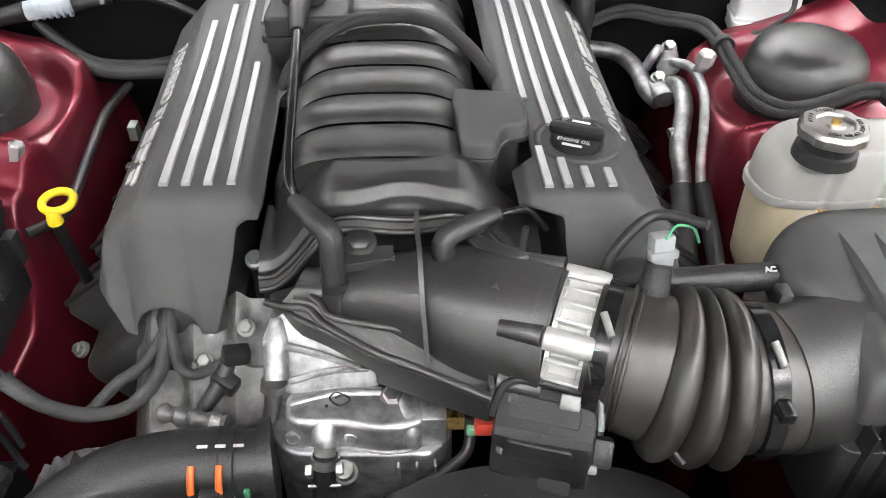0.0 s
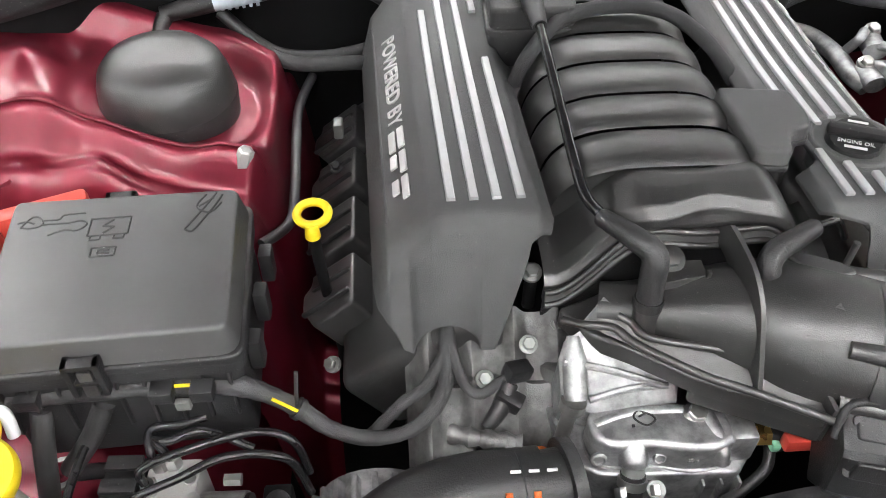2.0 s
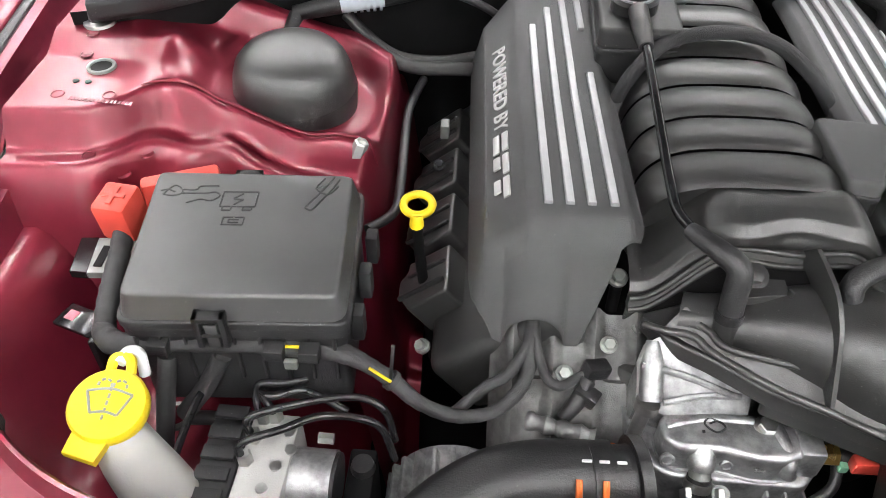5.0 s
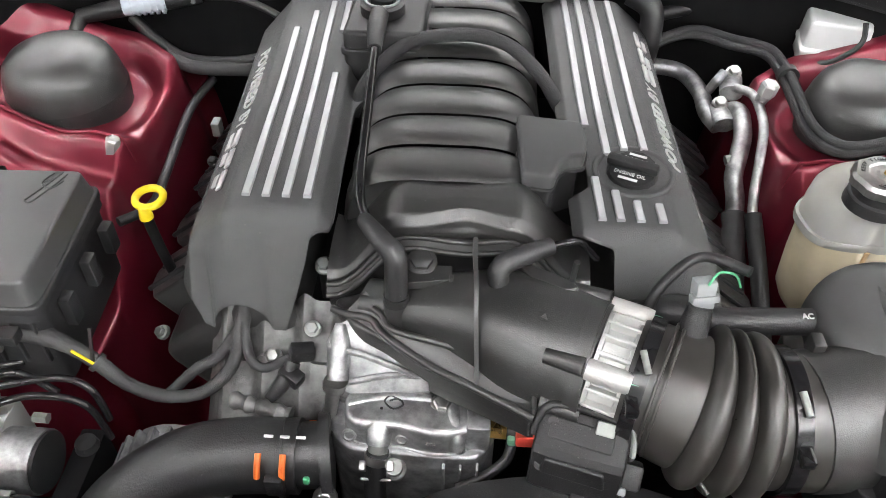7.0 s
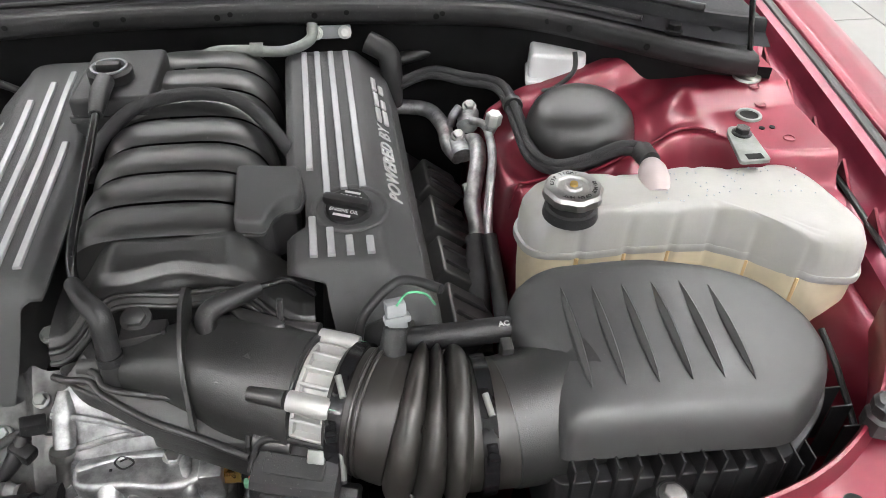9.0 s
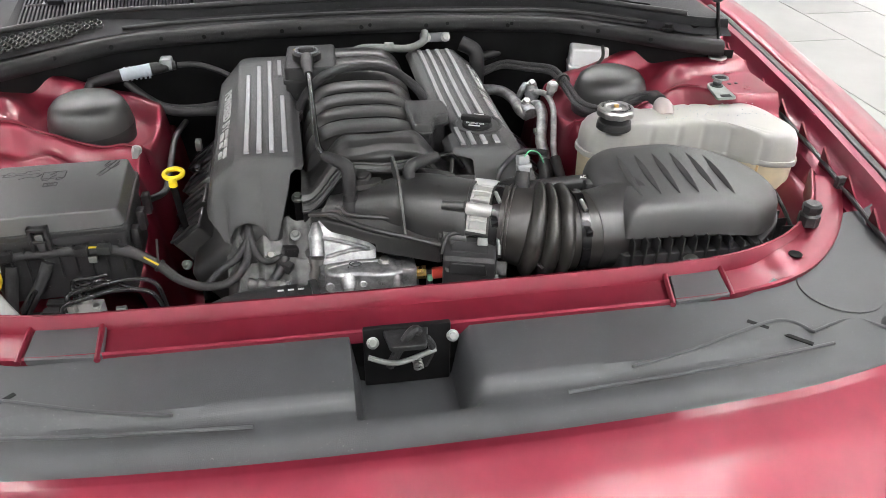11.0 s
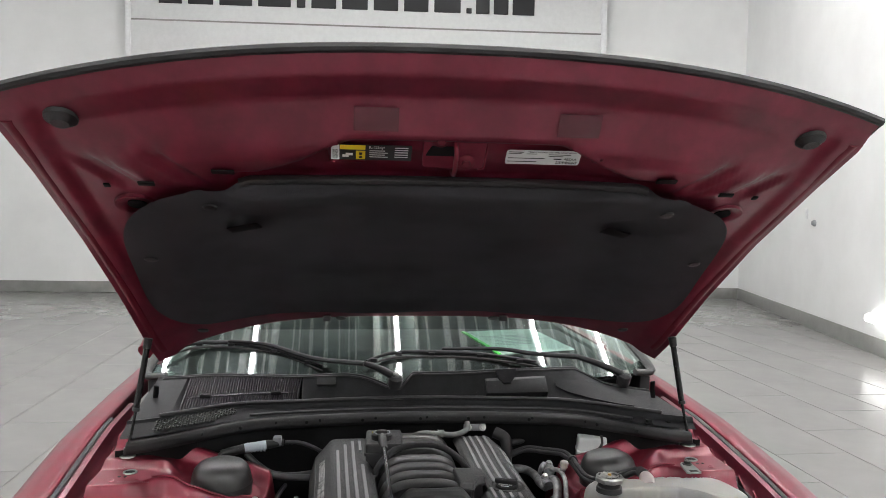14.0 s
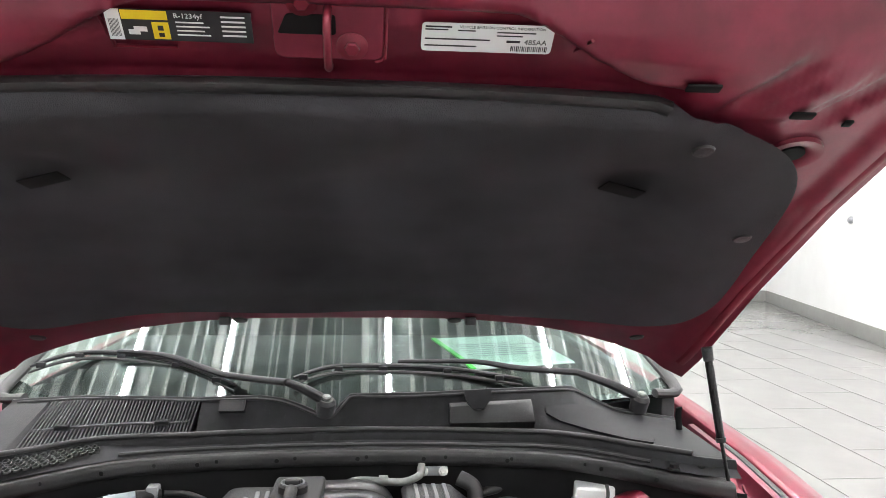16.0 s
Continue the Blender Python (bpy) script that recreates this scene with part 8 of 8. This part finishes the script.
# ---- pipes and looms at the back ----
def ac_lines():
    ob = thing("air_conditioning_lines", (0.40, 1.0, 0.80), "bare aluminium air conditioning pipes and fittings", "pipes")
    part("suction_pipe", tube([(0.270, 1.175, 0.885), (0.301, 1.172, 0.890), (0.344, 1.155, 0.890), (0.362, 1.10, 0.890), (0.364, 1.05, 0.886), (0.376, 1.02, 0.882)], 0.0125, 16), CAST, ob, "thick aluminium pipe")
    part("suction_pipe", tube([(0.378, 1.040, 0.880), (0.394, 1.048, 0.892), (0.404, 1.030, 0.900), (0.399, 0.984, 0.897), (0.391, 0.955, 0.884), (0.382, 0.926, 0.865), (0.387, 0.909, 0.84), (0.384, 0.88, 0.82)], 0.0125, 16), CAST, ob, "thick aluminium pipe")
    part("thin_pipe", tube([(0.396, 1.062, 0.922), (0.415, 1.042, 0.926), (0.418, 1.007, 0.928), (0.416, 0.963, 0.920), (0.407, 0.922, 0.90), (0.398, 0.882, 0.87), (0.396, 0.85, 0.84)], 0.0066, 12), CAST, ob, "thin aluminium pipe")
    for a, b in (((0.402, 1.099, 0.915), (0.393, 1.057, 0.915)), ((0.378, 1.050, 0.892), (0.382, 1.012, 0.890))):
        m = toward(Vector(a), (0.0, -0.35, 1))
        blk = part("fitting_block", tube([Vector(a), Vector(b)], 0.0165, 16, flat=0.75), CAST, ob, "aluminium fitting block")
        part("fitting_bolt", hexbolt(Vector(a) + Vector((0, -0.004, 0.013)), (0, -0.35, 1), 0.0085, 0.008), STEEL, blk)
    part("clamp_arm", tube([(0.372, 1.09, 0.900), (0.374, 1.075, 0.925), (0.384, 1.085, 0.932)], 0.007, 10), CAST, ob)
    v = part("service_valve", tube([(0.420, 1.016, 0.928), (0.424, 1.012, 0.945)], [0.0085, 0.0100], 10), CAST, ob, "service valve")
    part("valve_cap", lathe([(0.0005, 0), (0.0125, 0), (0.0125, 0.016), (0.010, 0.019), (0.0005, 0.020)], toward((0.424, 1.012, 0.944), (0.1, -0.1, 1)), 6), SATIN, v, "pale hexagonal cap", sharp=25)
    part("sleeve", tube([(0.384, 0.890, 0.828), (0.378, 0.82, 0.79), (0.372, 0.74, 0.74)], 0.016, 14, wave=lambda s, l: 1 + 0.08 * math.sin(s * 400)), TAPE, ob, "black corrugated sleeve")
    part("sleeve", tube([(0.397, 0.862, 0.852), (0.400, 0.79, 0.81), (0.398, 0.70, 0.76)], 0.011, 14), RUBBER, ob)
    part("port", tube([(0.390, 0.948, 0.880), (0.372, 0.945, 0.876)], 0.008, 10), ZINC, ob)


ac_lines()


def tower_loom():
    ob = thing("braided_loom", (0.50, 0.95, 0.90), "bundle of braided black looms bent round the dome", "wiring loom")
    way = [(0.255, 1.15, 0.915), (0.287, 1.158, 0.930), (0.351, 1.176, 0.945), (0.403, 1.140, 0.950), (0.450, 1.115, 0.950), (0.460, 1.064, 0.950), (0.462, 1.002, 0.945), (0.465, 0.930, 0.940), (0.488, 0.888, 0.942), (0.533, 0.886, 0.950), (0.575, 0.888, 0.965), (0.595, 0.870, 0.975), (0.600, 0.844, 0.978)]
    for k, (dx, dz) in enumerate(((-0.006, 0), (0.006, 0.001), (0.0, 0.008))):
        part("braid", tube([(x + dx, y + dx * 0.6, z + dz) for x, y, z in way], 0.0064, 12, 8, wave=lambda s, l: 1 + 0.03 * math.sin(s * 2200)), BRAID, ob, "braided black sleeve")
    part("end_fitting", tube([(0.599, 0.862, 0.978), (0.599, 0.832, 0.982)], [0.015, 0.014], 14), BLACK, ob)
    for p in ((0.461, 1.05, 0.951),):
        part("tape", tube([Vector(p) + Vector((0, 0.006, 0.001)), Vector(p) + Vector((0, -0.006, 0.001))], 0.0150, 14), RUBBER, ob)
    part("vacuum_plug", rbox(0.468, 0.500, 1.215, 1.245, 0.945, 0.975, 0.005), GREY, ob, "grey plug")
    part("hose", tube([(0.30, 1.215, 0.955), (0.38, 1.23, 0.965), (0.46, 1.235, 0.960)], 0.011, 12), RUBBER, ob)


tower_loom()


def brake_reservoir():
    ob = thing("brake_fluid_reservoir", (0.55, 1.17, 0.88), "white brake fluid reservoir under the cowl", "reservoir")
    part("tank", prism([(0.500, 1.125), (0.588, 1.105), (0.610, 1.165), (0.512, 1.19)], 0.930, 0.995, 0.006, 0.010, taper=0.003), WHITE, ob)
    part("seam", prism([(0.494, 1.114), (0.596, 1.099), (0.617, 1.170), (0.509, 1.186)], 0.950, 0.956, 0.002, 0.010), WHITE, ob)
    part("foot", rbox(0.53, 0.57, 1.12, 1.16, 0.88, 0.935, 0.006), WHITE, ob)
    part("vent_pipe", tube([(0.565, 1.10, 1.01), (0.562, 1.085, 0.985), (0.535, 1.09, 0.955), (0.505, 1.10, 0.945)], 0.004, 8), RUBBER, ob)


brake_reservoir()


def purge_valve():
    ob = thing("purge_valve", (-0.47, 1.12, 0.95), "pale ribbed valve with black hoses at the bulkhead", "valve")
    part("body", tube([(-0.505, 1.120, 0.985), (-0.445, 1.135, 0.990)], 0.0135, 18), PALE, ob, "pale blue-white ribbed body")
    for k in range(6):
        x = -0.497 + 0.009 * k
        part("rib", tube([(x, 1.1225 + 0.25 * (x + 0.497), 0.9858), (x + 0.004, 1.1235 + 0.25 * (x + 0.497), 0.986)], 0.0150, 18), PALE, ob)
    part("nozzle", tube([(-0.57, 1.105, 0.975), (-0.505, 1.12, 0.985)], [0.011, 0.014], 12), BLACK, ob)
    part("nozzle", tube([(-0.445, 1.135, 0.990), (-0.395, 1.15, 0.992)], [0.014, 0.010], 12), BLACK, ob)
    part("plug", rbox(-0.425, -0.400, 1.135, 1.165, 0.985, 1.01, 0.004), GREY, ob)
    part("hose", tube([(-0.565, 1.105, 0.975), (-0.575, 1.085, 0.95), (-0.56, 1.06, 0.925), (-0.52, 1.05, 0.91)], 0.011, 12), RUBBER, ob)
    part("hose", tube([(-0.50, 1.13, 0.965), (-0.46, 1.11, 0.935), (-0.42, 1.10, 0.915), (-0.36, 1.11, 0.905), (-0.30, 1.13, 0.905)], 0.009, 12), RUBBER, ob)
    part("hose", tube([(-0.44, 1.08, 0.930), (-0.40, 1.075, 0.915), (-0.34, 1.09, 0.905), (-0.29, 1.10, 0.90)], 0.010, 12), TAPE, ob)
    part("hose", tube([(-0.39, 1.15, 0.992), (-0.34, 1.16, 0.985), (-0.28, 1.16, 0.955), (-0.26, 1.15, 0.92)], 0.006, 10), RUBBER, ob)


purge_valve()


def heater_pipes():
    ob = thing("heater_pipe", (0.10, 1.19, 0.93), "bare aluminium heater pipe behind the manifold", "pipe")
    part("pipe", tube([(-0.03, 1.155, 0.985), (0.01, 1.165, 1.005), (0.06, 1.168, 1.005), (0.12, 1.170, 1.000), (0.16, 1.185, 1.01), (0.165, 1.20, 1.03)], 0.0085, 14), ZINC, ob)
    part("collar", tube([(0.068, 1.168, 1.005), (0.088, 1.169, 1.004)], 0.0115, 14), ZINC, ob)
    part("mount", rbox(0.155, 0.225, 1.205, 1.212, 1.00, 1.022, 0.003), GREY, ob)
    for x in (0.17, 0.215):
        part("mount_bolt", hexbolt((x, 1.203, 1.012), (0, -1, 0.4), 0.008), STEEL, ob)
    part("elbow", tube([(0.25, 1.19, 1.00), (0.28, 1.175, 0.985), (0.285, 1.165, 0.95), (0.285, 1.17, 0.90)], 0.018, 14), RUBBER, ob)
    part("lug", lathe([(0.006, 0), (0.012, 0), (0.012, 0.006), (0.006, 0.006), (0.006, 0)], toward((-0.075, 1.165, 0.99), (0, -1, 0.5)), 16), STEEL, ob)


heater_pipes()

# side wires of the bay near the tower
solo("vacuum_hose", tube([(-0.385, 1.10, 0.88), (-0.400, 1.03, 0.875), (-0.400, 0.95, 0.866), (-0.398, 0.88, 0.858), (-0.402, 0.83, 0.85), (-0.43, 0.790, 0.855)], 0.0065, 12), RUBBER, "black rubber hose along the tower", "hose")
sb = thing("sensor_plug", (-0.345, 0.97, 0.85), "small pale tagged plug beside the engine cover", "plug")
part("tag", rbox(-0.352, -0.340, 0.965, 0.985, 0.868, 0.890, 0.002), ZINC, sb)
part("nut", hexbolt((-0.352, 0.945, 0.84), (0, -0.5, 1), 0.006), BLACK, sb)
for x, y, z in ((-0.142, 0.687, 0.897),):
    cb = thing("cover_bolt", (x, y, z - 0.03), "pale flanged bolt beside the engine cover", "bolt")
    part("head", hexbolt((x, y, z), (0, -0.4, 1), 0.008, 0.008), ZINC, cb)
    part("shank", tube([(x, y, z - 0.05), (x, y, z)], 0.007, 10), DARK, cb)

# ---- floor tiles, last ----
TILE_X, TILE_Y = 0.56, 1.12
cut = bmesh.new()
rbox(0.004, TILE_X - 0.004, 0.004, TILE_Y - 0.004, -0.012, 0.0, 0.0015, 1, bm=cut)
for v in cut.verts:
    v.co *= K
tile_mesh = bpy.data.meshes.new("floor_tile")
cut.to_mesh(tile_mesh)
cut.free()
tile_mesh.materials.append(TILE)
rest = bmesh.new()
made = 0
for i in range(-17, 14):
    for j in range(-8, 13):
        x, y = i * TILE_X, j * TILE_Y + (0.5 * TILE_Y if i % 2 else 0)
        if x > 7.3 or x < -9.5 or y > 14 or y < -9 or (x > 4.4 and y < 2):
            continue
        near = (-5.2 < x < -0.9 or 0.9 < x < 5.8) and 0.4 < y < 9.5
        if near and made < 300:
            t = new("floor_tile", tile_mesh)
            t.parent = FLOOR
            t.location = (x * K, y * K, 0)
            made += 1
        else:
            rbox(x + 0.004, x + TILE_X - 0.004, y + 0.004, y + TILE_Y - 0.004, -0.012, 0.0, 0, bm=rest)
part("floor_tiles_far", rest, TILE, FLOOR, sharp=20, kind="stuff")
